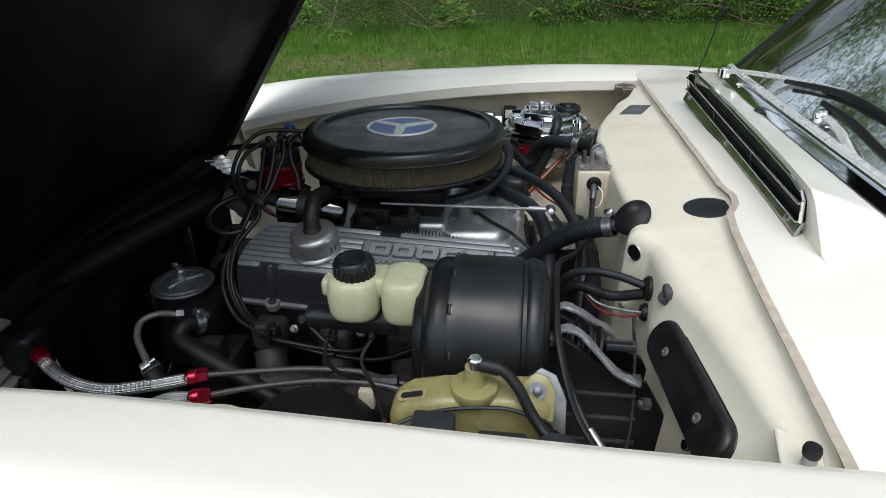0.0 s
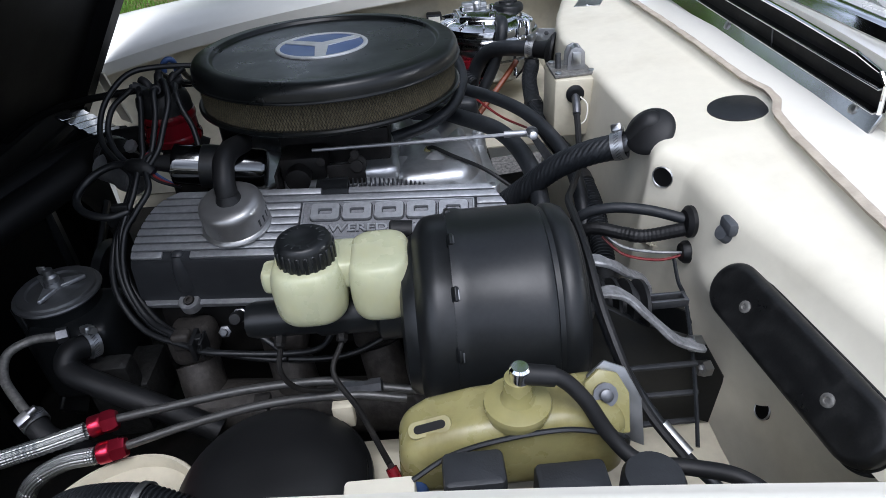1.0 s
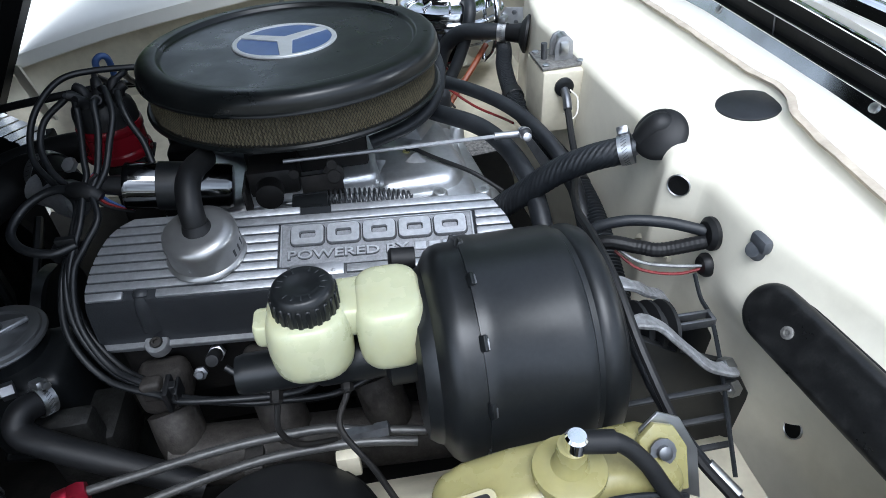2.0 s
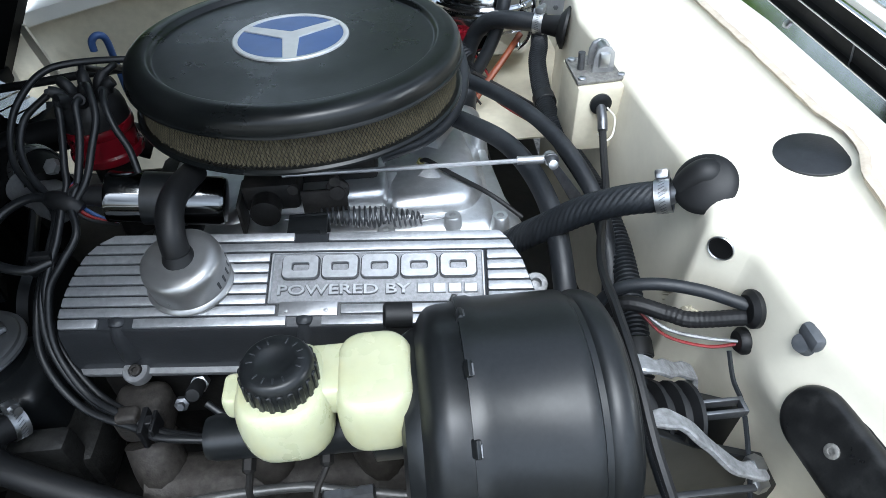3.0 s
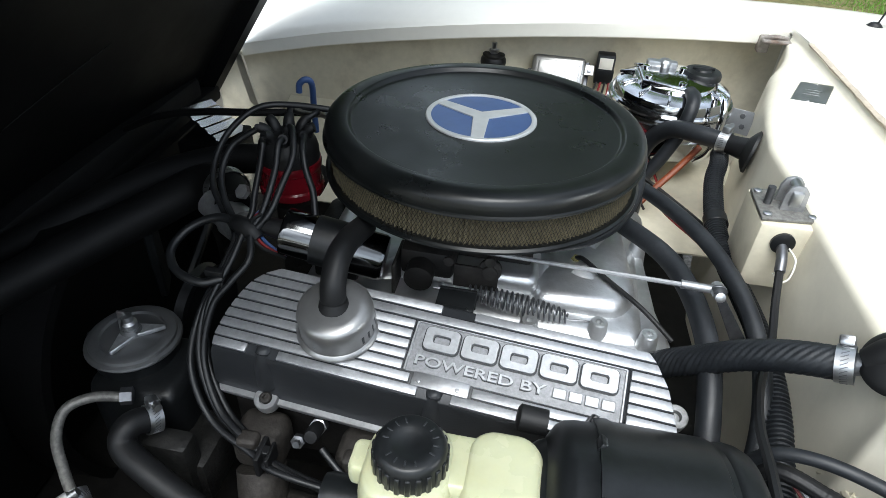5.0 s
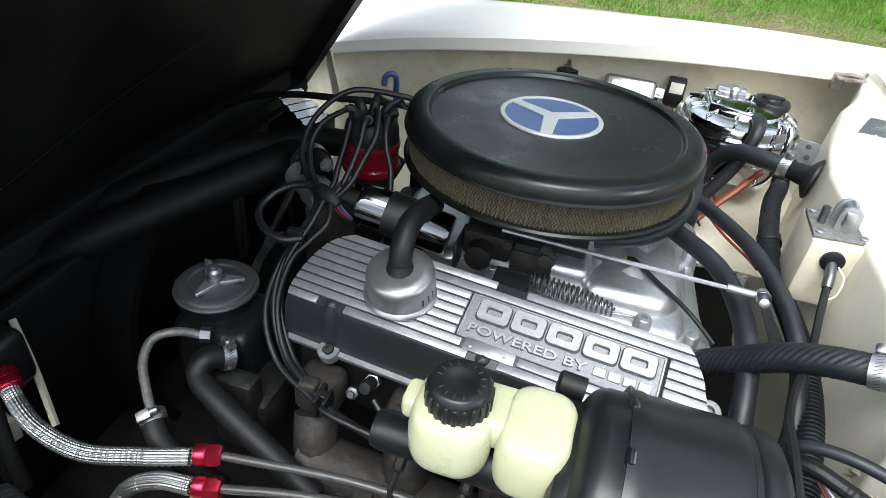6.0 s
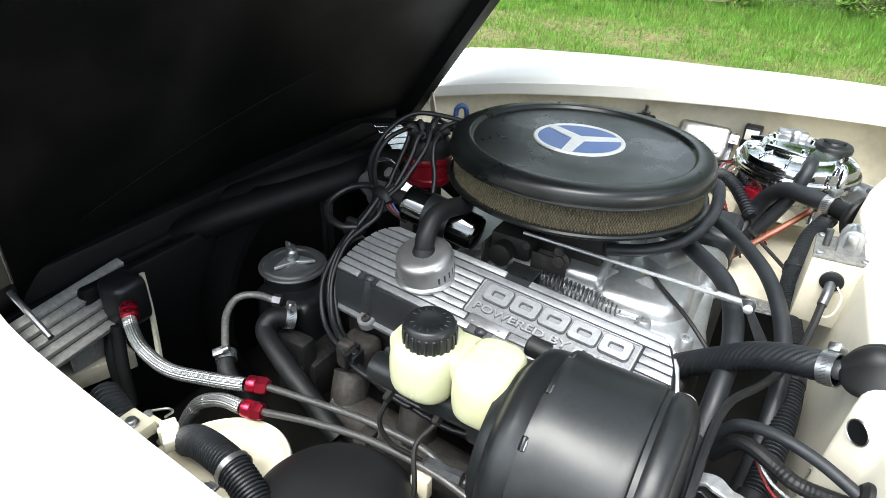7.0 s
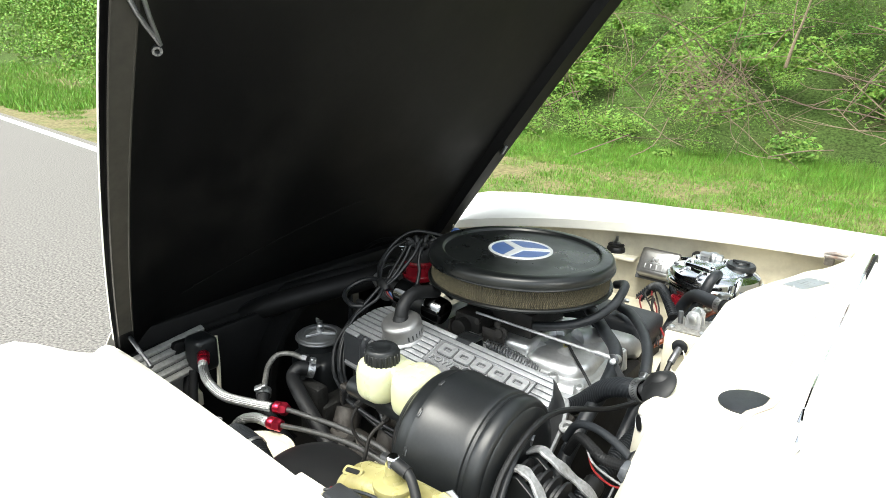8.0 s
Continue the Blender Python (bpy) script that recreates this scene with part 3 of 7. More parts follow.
def far_fender(u, v):
    y, z = far_lip(u)
    nose = max(0.0, -0.62 - u)
    if v <= 0:
        return (u, y - 0.002, z + 0.04 * v - 1.4 * nose * nose)
    swell = lerp_table([(-0.62, 3.3), (-0.34, 2.1), (0.0, 1.0), (0.4, 0.72)], u)
    wide = lerp_table([(-0.62, 0.31), (0.0, 0.27), (0.4, 0.24)], u)
    t = min(v, 1.0)
    up = lerp_table([(0, 0.0), (0.04, 0.0045), (0.10, 0.0085), (0.2, 0.0145), (0.35, 0.0190), (0.52, 0.0205), (0.63, 0.0165), (0.74, 0.0075)], t)
    drop = lerp_table([(0.74, 0.0), (0.89, 0.019), (1.0, 0.058)], t) if v <= 1 else lerp_table([(1, 0.058), (2, 0.32), (3, 0.57)], v)
    return (u, y + wide * t, z + up * swell - drop - 1.4 * nose * nose)


VS = [-0.6, -0.3, 0, 0.02, 0.04, 0.07, 0.10, 0.15, 0.2, 0.25, 0.3, 0.35, 0.4, 0.45, 0.5, 0.6, 0.7, 0.8, 0.87, 0.93, 0.97, 1.0, 1.5, 2, 3]
part("fender", surf(near_fender, steps(-1.0, 0.75, 50), VS), IVORY, car, "glossy ivory white fender beside the bay")
part("fender", surf(far_fender, steps(-1.0, 0.75, 50), VS), IVORY, car, "glossy ivory white fender beside the bay")
# inner panels below the lips
part("inner_panel", surf(lambda u, v: (u, near_lip(u)[0] + 0.0035 + 0.03 * v, near_lip(u)[1] - 0.02 - 0.42 * v), steps(-0.72, 0.45, 24), steps(0, 1, 6), 0.003), BAY, car)
part("inner_panel", surf(lambda u, v: (u, far_lip(u)[0] + 0.055 - 0.05 * max(0, v - 0.45), far_lip(u)[1] - 0.02 - 0.40 * v), steps(-0.72, 0.45, 24), steps(0, 1, 8), 0.003), GRIMY_DIM, car)
part("lip_flange", surf(lambda u, v: (u, far_lip(u)[0] - 0.001 + 0.056 * v, far_lip(u)[1] - 0.024 + 0.004 * v), steps(-0.66, 0.42, 30), [0, 1], 0.002), BAY, car)

part("front_channel", surf(lambda u, v: (-0.607 + 0.024 * v - 0.035 * u, 1.600 + 0.030 * u, 0.765 + -0.115 * v), [0, 0.1, 0.5, 0.9, 1], steps(0, 1, 4), 0.004), GRIMY_DIM, car, "folded ivory channel at the end of the inner wing")

# bulkhead shelf: front face, rounded edge, top, up to the hood seal
FRONT_X = [(0.36, 0.385), (0.43, 0.378), (0.53, 0.366), (0.62, 0.352), (0.70, 0.331), (0.774, 0.323), (0.811, 0.298), (0.835, 0.305), (0.90, 0.307), (1.02, 0.300), (1.12, 0.296), (1.22, 0.290), (1.30, 0.302), (1.40, 0.325), (1.52, 0.36), (1.60, 0.40), (1.70, 0.43)]
SEAM_X = [(0.36, 0.405), (0.50, 0.408), (0.62, 0.410), (0.76, 0.418), (0.815, 0.424), (0.845, 0.440), (0.875, 0.444), (0.91, 0.436), (1.10, 0.431), (1.60, 0.433), (1.70, 0.434)]


def shelf_top(y):
    return lerp_table([(0.36, 0.862), (0.5, 0.868), (0.8, 0.880), (1.1, 0.884), (1.5, 0.882), (1.7, 0.872)], y)


def seam_z(y):
    return lerp_table([(0.36, 0.880), (0.6, 0.895), (0.85, 0.906), (1.1, 0.910), (1.6, 0.897), (1.7, 0.89)], y)


def shelf(u, v):
    xf, zt, xs, zs = lerp_table(FRONT_X, u), shelf_top(u), lerp_table(SEAM_X, u), seam_z(u)
    r = min(lerp_table([(0.7, 0.030), (0.9, 0.013), (1.3, 0.011), (1.45, 0.028)], u), (xs - xf) * 0.5)
    if v < 1:
        k = max(0.0, min(1.0, (0.74 - u) / 0.12))
        d = (1 - v) * 0.30
        back = 0.52 * min(d, 0.055) - 1.1 * max(0.0, min(0.045, d - 0.055))
        return (xf - 0.02 * (1 - v) - k * back, u, zt - r - d)
    if v <= 2:
        a = (v - 1) * math.pi / 2
        return (xf + r * (1 - math.cos(a)), u, zt - r + r * math.sin(a))
    t = v - 2
    return (xf + r + (xs - xf - r) * t, u, zt + (zs - 0.012 - zt) * t + 0.011 * t ** 40)


part("firewall", surf(shelf, sorted(steps(0.36, 1.70, 90) + [0.771, 0.777, 0.810, 0.816]), [0, 0.3, 0.6, 0.667, 0.74, 0.815, 0.85, 0.92, 1, 1.2, 1.4, 1.6, 1.8, 2, 2.25, 2.5, 2.75, 2.9, 2.96, 3]), BAY, car, "ivory bulkhead with a rounded shelf edge", sharp=50)
# cowl behind the seal, rising to the windscreen
def cowl(u, v):
    xs, zs = lerp_table(SEAM_X, u), seam_z(u)
    bulge = max(0.0, min(1.0, (u - 0.70) / 0.035)) * max(0.0, min(1.0, (1.40 - u) / 0.06))
    x1 = 0.497
    if v <= 0:
        return (xs + 0.004, u, zs + 0.02 * v)
    if v <= 1:
        return (xs + 0.004 + (x1 - xs - 0.004) * v, u, zs + 0.004 * v)
    if v <= 2:
        return (x1 - 0.0125 * (v - 1) * bulge, u, zs + 0.004 + (0.069 - 0.035 * (u - 1.072) ** 2) * bulge * (v - 1))
    t = v - 2
    return (x1 - 0.0125 * bulge + (0.581 + 0.012 * (1 - bulge) - x1 + 0.10 * ((u - 1.07) / 0.71) ** 2) * t, u, zs + 0.004 + (0.069 - 0.035 * (u - 1.072) ** 2) * bulge + (0.948 - 0.06 * ((u - 1.07) / 0.71) ** 2 - zs - 0.004 - (0.069 - 0.035 * (u - 1.072) ** 2) * bulge) * t)


part("cowl", surf(cowl, steps(0.30, 1.82, 110), [-0.6, 0, 0.15, 0.5, 1, 1.5, 2, 2.1, 2.4, 2.7, 3]), IVORY, car, "ivory cowl panel in front of the windscreen", sharp=50)
part("hood_seal", surf(lambda u, v: (lerp_table(SEAM_X, u) - 0.0045 + 0.0100 * v + 0.0012 * noise.noise((u * 14, 0, 0)), u, seam_z(u) + 0.0022 + 0.0016 * math.sin(v * 3.14) + 0.0012 * noise.noise((u * 40, v, 0))), steps(0.39, 1.60, 150), steps(0, 1, 5), 0.004), GASKET, car, "dried putty-coloured rubber hood seal")
# cowl air inlet: a mirror-like sill leaning back under two overhanging slots
TURN = Matrix.Translation((0.4900, 1.072, 0.9305)) @ Matrix.Rotation(radians(1.2), 4, "X")
IN = TURN @ Matrix(((0.0, -0.100, -0.995, 0), (1, 0, 0, 0), (0.0, 0.995, -0.100, 0), (0, 0, 0, 1)))
LOW = TURN @ Matrix(((0.0, 0.375, -0.927, 0), (1, 0, 0, 0), (0.0, 0.927, 0.375, 0), (0, 0, 0, 1)))
vent = part("air_inlet", prism(rounded(0.640, 0.025, 0.002), -0.004, 0.001, 0.0008, 1, LOW @ Matrix.Translation((0, -0.0125, 0))), DIM_CHROME, car, "polished cowl air inlet trim")
rim = [(-0.318, 0.0), (-0.318, 0.028), (-0.308, 0.037), (-0.27, 0.0425), (-0.15, 0.0455), (0.0, 0.0465), (0.15, 0.0455), (0.27, 0.0425), (0.308, 0.037), (0.318, 0.028), (0.318, 0.0)]
part("inlet_rim", merge(*[tube([IN @ Vector((a[0], a[1], 0.003)), IN @ Vector((b_[0], b_[1], 0.003))], 0.0024, seg=8, n=1) for a, b_ in zip(rim, rim[1:])]), CHROME, vent)
# thin black sheet stands for the shade inside the inlet
part("inlet_shade", prism(rim, -0.003, 0.0005, 0.0003, 1, IN), SHADE_BLACK, vent)
for vv, wide in ((0.0008, 0.634), (0.0245, 0.634)):
    part("slat", box((0, vv, 0.004), (wide, 0.0022, 0.010), 0.0009, 2, IN), DIM_CHROME, vent)
for uu in (-0.11, 0.11):
    part("slat_stay", tube([IN @ Vector((uu, 0.001, 0.001)), IN @ Vector((uu + 0.003, 0.0235, 0.001))], 0.0011, seg=6, n=1), GUNMETAL, vent)
for uu in (-0.285, 0.0, 0.285):
    part("screw", lathe([(0, 0.0), (0.0050, 0.0), (0.0050, 0.002), (0.003, 0.003), (0, 0.003)], 16, LOW @ Matrix.Translation((uu, -0.010, 0.001))), STEEL, vent)
part("washer_jet", merge(lathe([(0.010, 0), (0.010, 0.003), (0.006, 0.007), (0, 0.008)], 16, Matrix.Translation((0.545, 1.13, 0.957)))), SATIN, car)

# ---- hood, hinged at the front ----
HX, HZ, HA = -0.62, 0.775, radians(57.3)
HL = 1.08


def hood_pt(s, w, d):
    """s along the hood from its hinge, w 0 (near edge) to 1 (far edge), d depth under the outer skin."""
    yn = 0.55 - 0.213 * s + 0.083 * s * s
    yf = 1.627 + 0.094 * s + 0.098 * s * s
    y = yn + (yf - yn) * w
    crown = 0.030 * (1 - (2 * w - 1) ** 2)
    n = Vector((-math.sin(HA), 0, math.cos(HA)))
    p = Vector((HX + s * math.cos(HA), y, HZ + s * math.sin(HA)))
    return p + n * (crown - d)


hood = part("hood", surf(lambda u, v: hood_pt(u, v, -0.002 - 0.032 * (1 - (2 * v - 1) ** 6)), steps(-0.03, HL, 24), steps(0, 1, 30), 0.0016), IVORY, car, "raised hood, ivory outside and black underneath")


def under(u, v):
    d = lerp_table([(0, 0.004), (0.0055, 0.004), (0.007, 0.011), (0.034, 0.011), (0.040, 0.003), (0.085, -0.014), (0.5, -0.018), (0.935, -0.014), (0.943, 0.012), (0.975, 0.012), (0.980, 0.004), (1, 0.004)], v)
    if u > HL - 0.07:
        d = max(d, 0.012)
    return hood_pt(u, v, d)


part("underside", surf(under, steps(-0.15, HL, 64), [0, 0.003, 0.0055, 0.007, 0.02, 0.034, 0.04, 0.06, 0.085, 0.1, 0.2, 0.3, 0.4, 0.5, 0.6, 0.7, 0.8, 0.9, 0.935, 0.943, 0.95, 0.96, 0.975, 0.980, 0.99, 1]), HOOD_BLACK, hood, "matt black hood underside with stiffening frame")
for w0 in (0.0, 1.0):
    part("hood_edge", tube([hood_pt(s, w0, 0.001) for s in steps(-0.02, HL, 20)], 0.0016, seg=8, n=2), HOOD_BLACK if w0 == 1.0 else IVORY, hood)
for w0, dd in ((0.0216, 0.020), (0.0345, 0.022)):
    part("prop_rod", tube([hood_pt(0.634, 0.0545, 0.022), hood_pt(0.692, w0, dd), hood_pt(0.75, w0 - 0.012, dd), hood_pt(0.95, w0 - 0.015, dd)], 0.0032, seg=8, n=4), GUNMETAL, hood, "bare steel hood support rod")
part("rod_eye", lathe([(0.0035, -0.003), (0.0068, -0.003), (0.0068, 0.003), (0.0035, 0.003)], 20, frame_at(hood_pt(0.626, 0.0515, 0.022), (0.8, -0.3, -0.5)), cap=False), GUNMETAL, hood)
part("side_rail", surf(lambda u, v: hood_pt(u, 0.0065 + 0.0255 * v, 0.0125), steps(0.0, HL - 0.06, 24), [0, 0.5, 1], 0.0015), RAIL, hood, "dusty grey folded hood edge rail")
for w0 in (0.0065, 0.032):
    part("rail_bead", tube([hood_pt(s, w0, 0.0132) for s in steps(0.0, HL - 0.06, 20)], 0.0022, seg=6, n=2), RAIL, hood)

part("hinge_stay", tube([(-0.670, 0.586, 0.766), (-0.535, 0.575, 0.721)], 0.0042, seg=8), GUNMETAL, hood, "grey steel hinge stay rod")
part("crease", tube([hood_pt(0.02 + 0.145 * t, 0.142 + 0.437 * t, -0.0105 - 0.0035 * math.sin(3.14 * t)) for t in steps(0, 1, 12)], 0.0008, seg=6, n=2), HOOD_BLACK, hood)
part("latch_bracket", box((0, 0, 0), (0.030, 0.012, 0.008), 0.002, 1, Matrix.Translation(hood_pt(0.30, 0.955, 0.018)) @ Matrix.Rotation(-HA, 4, "Y")), GUNMETAL, hood)

# radiator support and front panel
part("front_panel", merge(box((-0.69, CENTRE, 0.60), (0.05, 0.92, 0.28), 0.01), box((-0.685, 1.155, 0.690), (0.06, 0.84, 0.03), 0.006)), SHADE_BLACK, car, "black radiator support panel")
part("nose", surf(lambda u, v: (-0.70 - 0.20 * math.sin(v * 1.57), 0.62 + 0.89 * u, 0.735 - 0.30 * (1 - math.cos(v * 1.57))), steps(0, 1, 12), steps(0, 1, 8), 0.003), IVORY, car)
# dark sheet added for the shade below; the bay is open there
part("shade_sheet", surf(lambda u, v: (u, v, 0.40 + 0.02 * noise.noise((u * 5, v * 5, 0))), steps(-0.72, 0.36, 14), steps(0.50, 1.68, 14), 0.004), DARK, car, "dark sheet standing for the shade below the engine")
for y0, s0 in ((0.355, 1), (1.775, -1)):
    part("side_panel", surf(lambda u, v: (0.62 + 2.55 * u, y0 - s0 * (0.045 * math.sin(v * 3.1) - 0.10 * max(0.0, u - 0.75) ** 2 * 4), 0.30 + 0.56 * v - 0.05 * max(0.0, u - 0.7)), steps(0, 1, 20), steps(0, 1, 10), 0.02), IVORY, car, "ivory white body side")
part("rear_deck", surf(lambda u, v: (2.20 + 1.0 * u, 0.37 + 1.39 * v, 0.85 + 0.03 * math.sin(v * 3.14) - 0.10 * u * u), steps(0, 1, 10), steps(0, 1, 10), 0.01), IVORY, car)
part("tail_panel", surf(lambda u, v: (3.17 + 0.03 * math.sin(v * 3.14), 0.40 + 1.33 * u, 0.32 + 0.43 * v), steps(0, 1, 8), steps(0, 1, 6), 0.01), IVORY, car)
part("cabin_floor", box((1.75, CENTRE, 0.36), (2.2, 1.36, 0.04), 0.01), SATIN, car)
for x0 in (-0.10, 2.45):
    for y0 in (0.36, 1.77):
        wm = frame_at((x0, y0, 0.315), (0, 1, 0))
        wheel = part("wheel", lathe([(0.20, -0.08), (0.28, -0.095), (0.308, -0.075), (0.315, 0.0), (0.308, 0.075), (0.28, 0.095), (0.20, 0.08)], 40, wm, cap=False), RUBBER, car, "black road tyre on a steel rim")
        part("rim", lathe([(0.0, -0.05), (0.06, -0.05), (0.10, -0.03), (0.18, -0.04), (0.205, -0.07), (0.205, 0.07), (0.0, 0.05)], 32, wm), STEEL, wheel)

# windscreen
def glass(u, v):
    y = 0.36 + 1.42 * u
    bow = 0.10 * (2 * u - 1) ** 2
    return (0.590 + bow + 0.36 * v, y + (0.5 - u) * 0.12 * v, 0.960 - 0.06 * (2 * u - 1) ** 2 + 0.40 * v)


windscreen = part("windscreen", surf(glass, steps(0, 1, 24), steps(0, 1, 8), 0.005), GLASS, car, "raked windscreen reflecting sky and branches")
part("base_trim", surf(lambda u, v: Vector(glass(u, 0)) + Vector((-0.016 - 0.026 * v, 0, 0.004 - 0.006 * v + 0.013 * math.sin(3.14159 * v))), steps(0, 1, 24), steps(0, 1, 10), 0.002), CHROME, windscreen)
part("windscreen_trim", tube([Vector(glass(u, 0)) + Vector((-0.010, 0, 0.006)) for u in steps(0, 1, 24)], 0.0095, seg=8, n=2), WIPER, windscreen)
part("dashboard", surf(lambda u, v: (0.72 + 0.35 * v, 0.42 + 1.3 * u, 0.955 - 0.02 * v), steps(0, 1, 8), steps(0, 1, 3), 0.02), SATIN, car)
part("pillar", tube([glass(1, 0), glass(1, 0.5), glass(1, 1)], 0.008, seg=10), SATIN, windscreen)
part("pillar", tube([glass(0, 0), glass(0, 0.5), glass(0, 1)], 0.008, seg=10), SATIN, windscreen)
for arm, bl in ((((0.558, 1.400, 0.972), (0.582, 1.340, 0.982), (0.612, 1.240, 0.993), (0.6255, 1.050, 1.014)), ((0.610, 1.2154, 0.992), (0.6235, 1.064, 1.011), (0.6268, 0.988, 1.014), (0.630, 0.909, 1.012), (0.632, 0.75, 1.003))),
                (((0.600, 1.022, 0.984), (0.596, 0.960, 0.982), (0.590, 0.888, 0.968), (0.584, 0.811, 0.950), (0.578, 0.72, 0.945)), ((0.612, 1.06, 0.993), (0.610, 0.96, 0.993), (0.606, 0.86, 0.984), (0.604, 0.66, 0.966)))):
    w = part("wiper", strap([(p[0], p[1], p[2]) for p in arm], 0.011, 0.006), WIPER, car, "bright metal wiper arm with a black blade")
    part("blade", tube(bl, lambda t: 0.0062 - 0.002 * abs(2 * t - 1), seg=8), RUBBER, w)
    part("wiper_hub", lathe([(0.011, -0.012), (0.011, 0.004), (0.007, 0.008), (0, 0.009)], 20, Matrix.Translation(Vector(arm[0]))), CHROME, w)
ant = part("antenna", tube([(0.597, 1.775, 0.885), (0.625, 1.78, 1.0), (0.72, 1.785, 1.45)], 0.0018, seg=6), SATIN, car)
part("antenna_base", lathe([(0, 0.012), (0.008, 0.012), (0.016, 0.004), (0.017, 0), (0.012, -0.03), (0, -0.03)], 20, Matrix.Translation((0.596, 1.775, 0.886))), RUBBER, ant)

# ---- air cleaner ----
AX, AY = -0.060, 1.092
air = thing("air_cleaner", (AX, AY, 0.85), "round satin black air cleaner with a tan filter element", "air cleaner")
lid_m = Matrix.Translation((AX, AY, 0.905)) @ Matrix.Rotation(radians(-1.4), 4, "X") @ Matrix.Translation((0, 0, -0.905))
lid_prof = [(0, 0.929), (0.10, 0.9292), (0.1480, 0.9290), (0.1494, 0.9292), (0.1508, 0.9306), (0.1520, 0.9332), (0.1532, 0.9343), (0.1548, 0.9347), (0.163, 0.9344), (0.1705, 0.9336), (0.1746, 0.9320), (0.1770, 0.9292), (0.1784, 0.9252), (0.1789, 0.9205), (0.1790, 0.9162), (0.1808, 0.9153), (0.1812, 0.9139), (0.1806, 0.9125), (0.1785, 0.9121), (0.172, 0.9130), (0, 0.9130)]
part("lid", lathe(lid_prof, 128, lid_m, cap=False), LID, air, "satin black stamped steel lid")
part("filter_element", lathe([(0.160, 0.879), (0.1695, 0.879), (0.1695, 0.9140), (0.160, 0.9140)], 96, lid_m, cap=False), MESH_TAN, air, "dusty tan pleated filter behind wire mesh")
# pleats and wire mesh
pl = bmesh.new()
N = 210
pr = random.Random(4)
for i in range(N):
    a, b, c = (2 * math.pi * (i + f + 0.12 * pr.random()) / N for f in (0, 0.5, 0.9))
    q = [(0.1690, a), (0.1722 + 0.0008 * pr.random(), b), (0.1690, c)]
    for (r0, t0), (r1, t1) in zip(q, q[1:]):
        f = [pl.verts.new((r * math.cos(t), r * math.sin(t), z)) for r, t, z in ((r0, t0, 0.878), (r1, t1, 0.878), (r1, t1, 0.9145), (r0, t0, 0.9145))]
        pl.faces.new(f)
part("pleats", moved(pl, lid_m), MESH_TAN, air, flat=True)
ms = bmesh.new()
for k in range(300):
    for sgn in (1, -1):
        t0 = 2 * math.pi * k / 300
        t1 = t0 + sgn * 0.105
        w = 0.0016
        ring = []
        for s in steps(0, 1, 4):
            t, z = t0 + (t1 - t0) * s, 0.878 + 0.0365 * s
            ring.append((ms.verts.new((0.1742 * math.cos(t - w), 0.1742 * math.sin(t - w), z)), ms.verts.new((0.1742 * math.cos(t + w), 0.1742 * math.sin(t + w), z))))
        for (a, b), (c, d) in zip(ring, ring[1:]):
            ms.faces.new((a, b, d, c))
part("wire_mesh", moved(ms, lid_m), DARK, air, "dark expanded wire mesh", flat=True)
part("base_pan", lathe([(0.05, 0.846), (0.12, 0.849), (0.155, 0.866), (0.168, 0.8705), (0.1772, 0.8725), (0.1796, 0.8740), (0.1798, 0.8765), (0.1772, 0.8785), (0.160, 0.878)], 96, lid_m, cap=False), LID, air)
part("neck", lathe([(0.066, 0.79), (0.066, 0.856), (0.055, 0.856), (0.055, 0.79)], 40, Matrix.Translation((AX, AY, 0)), cap=False), DARK, air)
badge_m = lid_m @ Matrix.Translation((-0.006, 0.007, -0.0012))
badge = part("badge", lathe([(0, 0.9312), (0.0570, 0.9312), (0.0570, 0.930), (0, 0.930)], 64, badge_m, cap=False), BLUE, air, "round blue and silver emblem")
part("badge_ring", lathe([(0.0570, 0.930), (0.0570, 0.9322), (0.0578, 0.9328), (0.0618, 0.9328), (0.0630, 0.9318), (0.0632, 0.930)], 72, badge_m, cap=False), BADGE, badge)
star = []
for k in range(3):
    a = radians(-87 + 120 * k)
    b2 = a - radians(60)
    star += [(0.0105 * math.cos(b2), 0.0105 * math.sin(b2)), (0.0575 * math.cos(a - 0.120), 0.0575 * math.sin(a - 0.120)), (0.0575 * math.cos(a + 0.120), 0.0575 * math.sin(a + 0.120))]
part("badge_spokes", prism(star, 0.9305, 0.9326, 0.0004, 1, badge_m), BADGE, badge)

# ---- valve cover ----
VO = Vector((-0.060, 0.868, 0.797))
VM = Matrix.Translation(VO) @ Matrix.Rotation(radians(-3.2), 4, "Z") @ Matrix.Rotation(radians(22.3), 4, "X")
VC = VM @ Matrix.Translation((0, -0.008, 0)) @ Matrix.Rotation(radians(-1.7), 4, "Z")
cover = thing("valve_cover", VO - Vector((0, 0, 0.09)), "finned cast aluminium valve cover with dark grey sides", "valve cover")
LEFT_U = [(-0.0485, -0.2225), (-0.036, -0.2252), (-0.012, -0.2242), (0.010, -0.2195), (0.027, -0.2125), (0.043, -0.1990), (0.0485, -0.1860)]
RIGHT_U = [(-0.0485, 0.2260), (-0.020, 0.2220), (0.0165, 0.2115), (0.043, 0.1965), (0.0485, 0.1900)]


def cover_ring(z, front, ends, back):
    right = [(u + ends, v + (back - front) * 0.5 + v / 0.0485 * (front + back) * 0.5, z) for v, u in RIGHT_U]
    left = [(u - ends, v + (back - front) * 0.5 + v / 0.0485 * (front + back) * 0.5, z) for v, u in reversed(LEFT_U)]
    return right + left


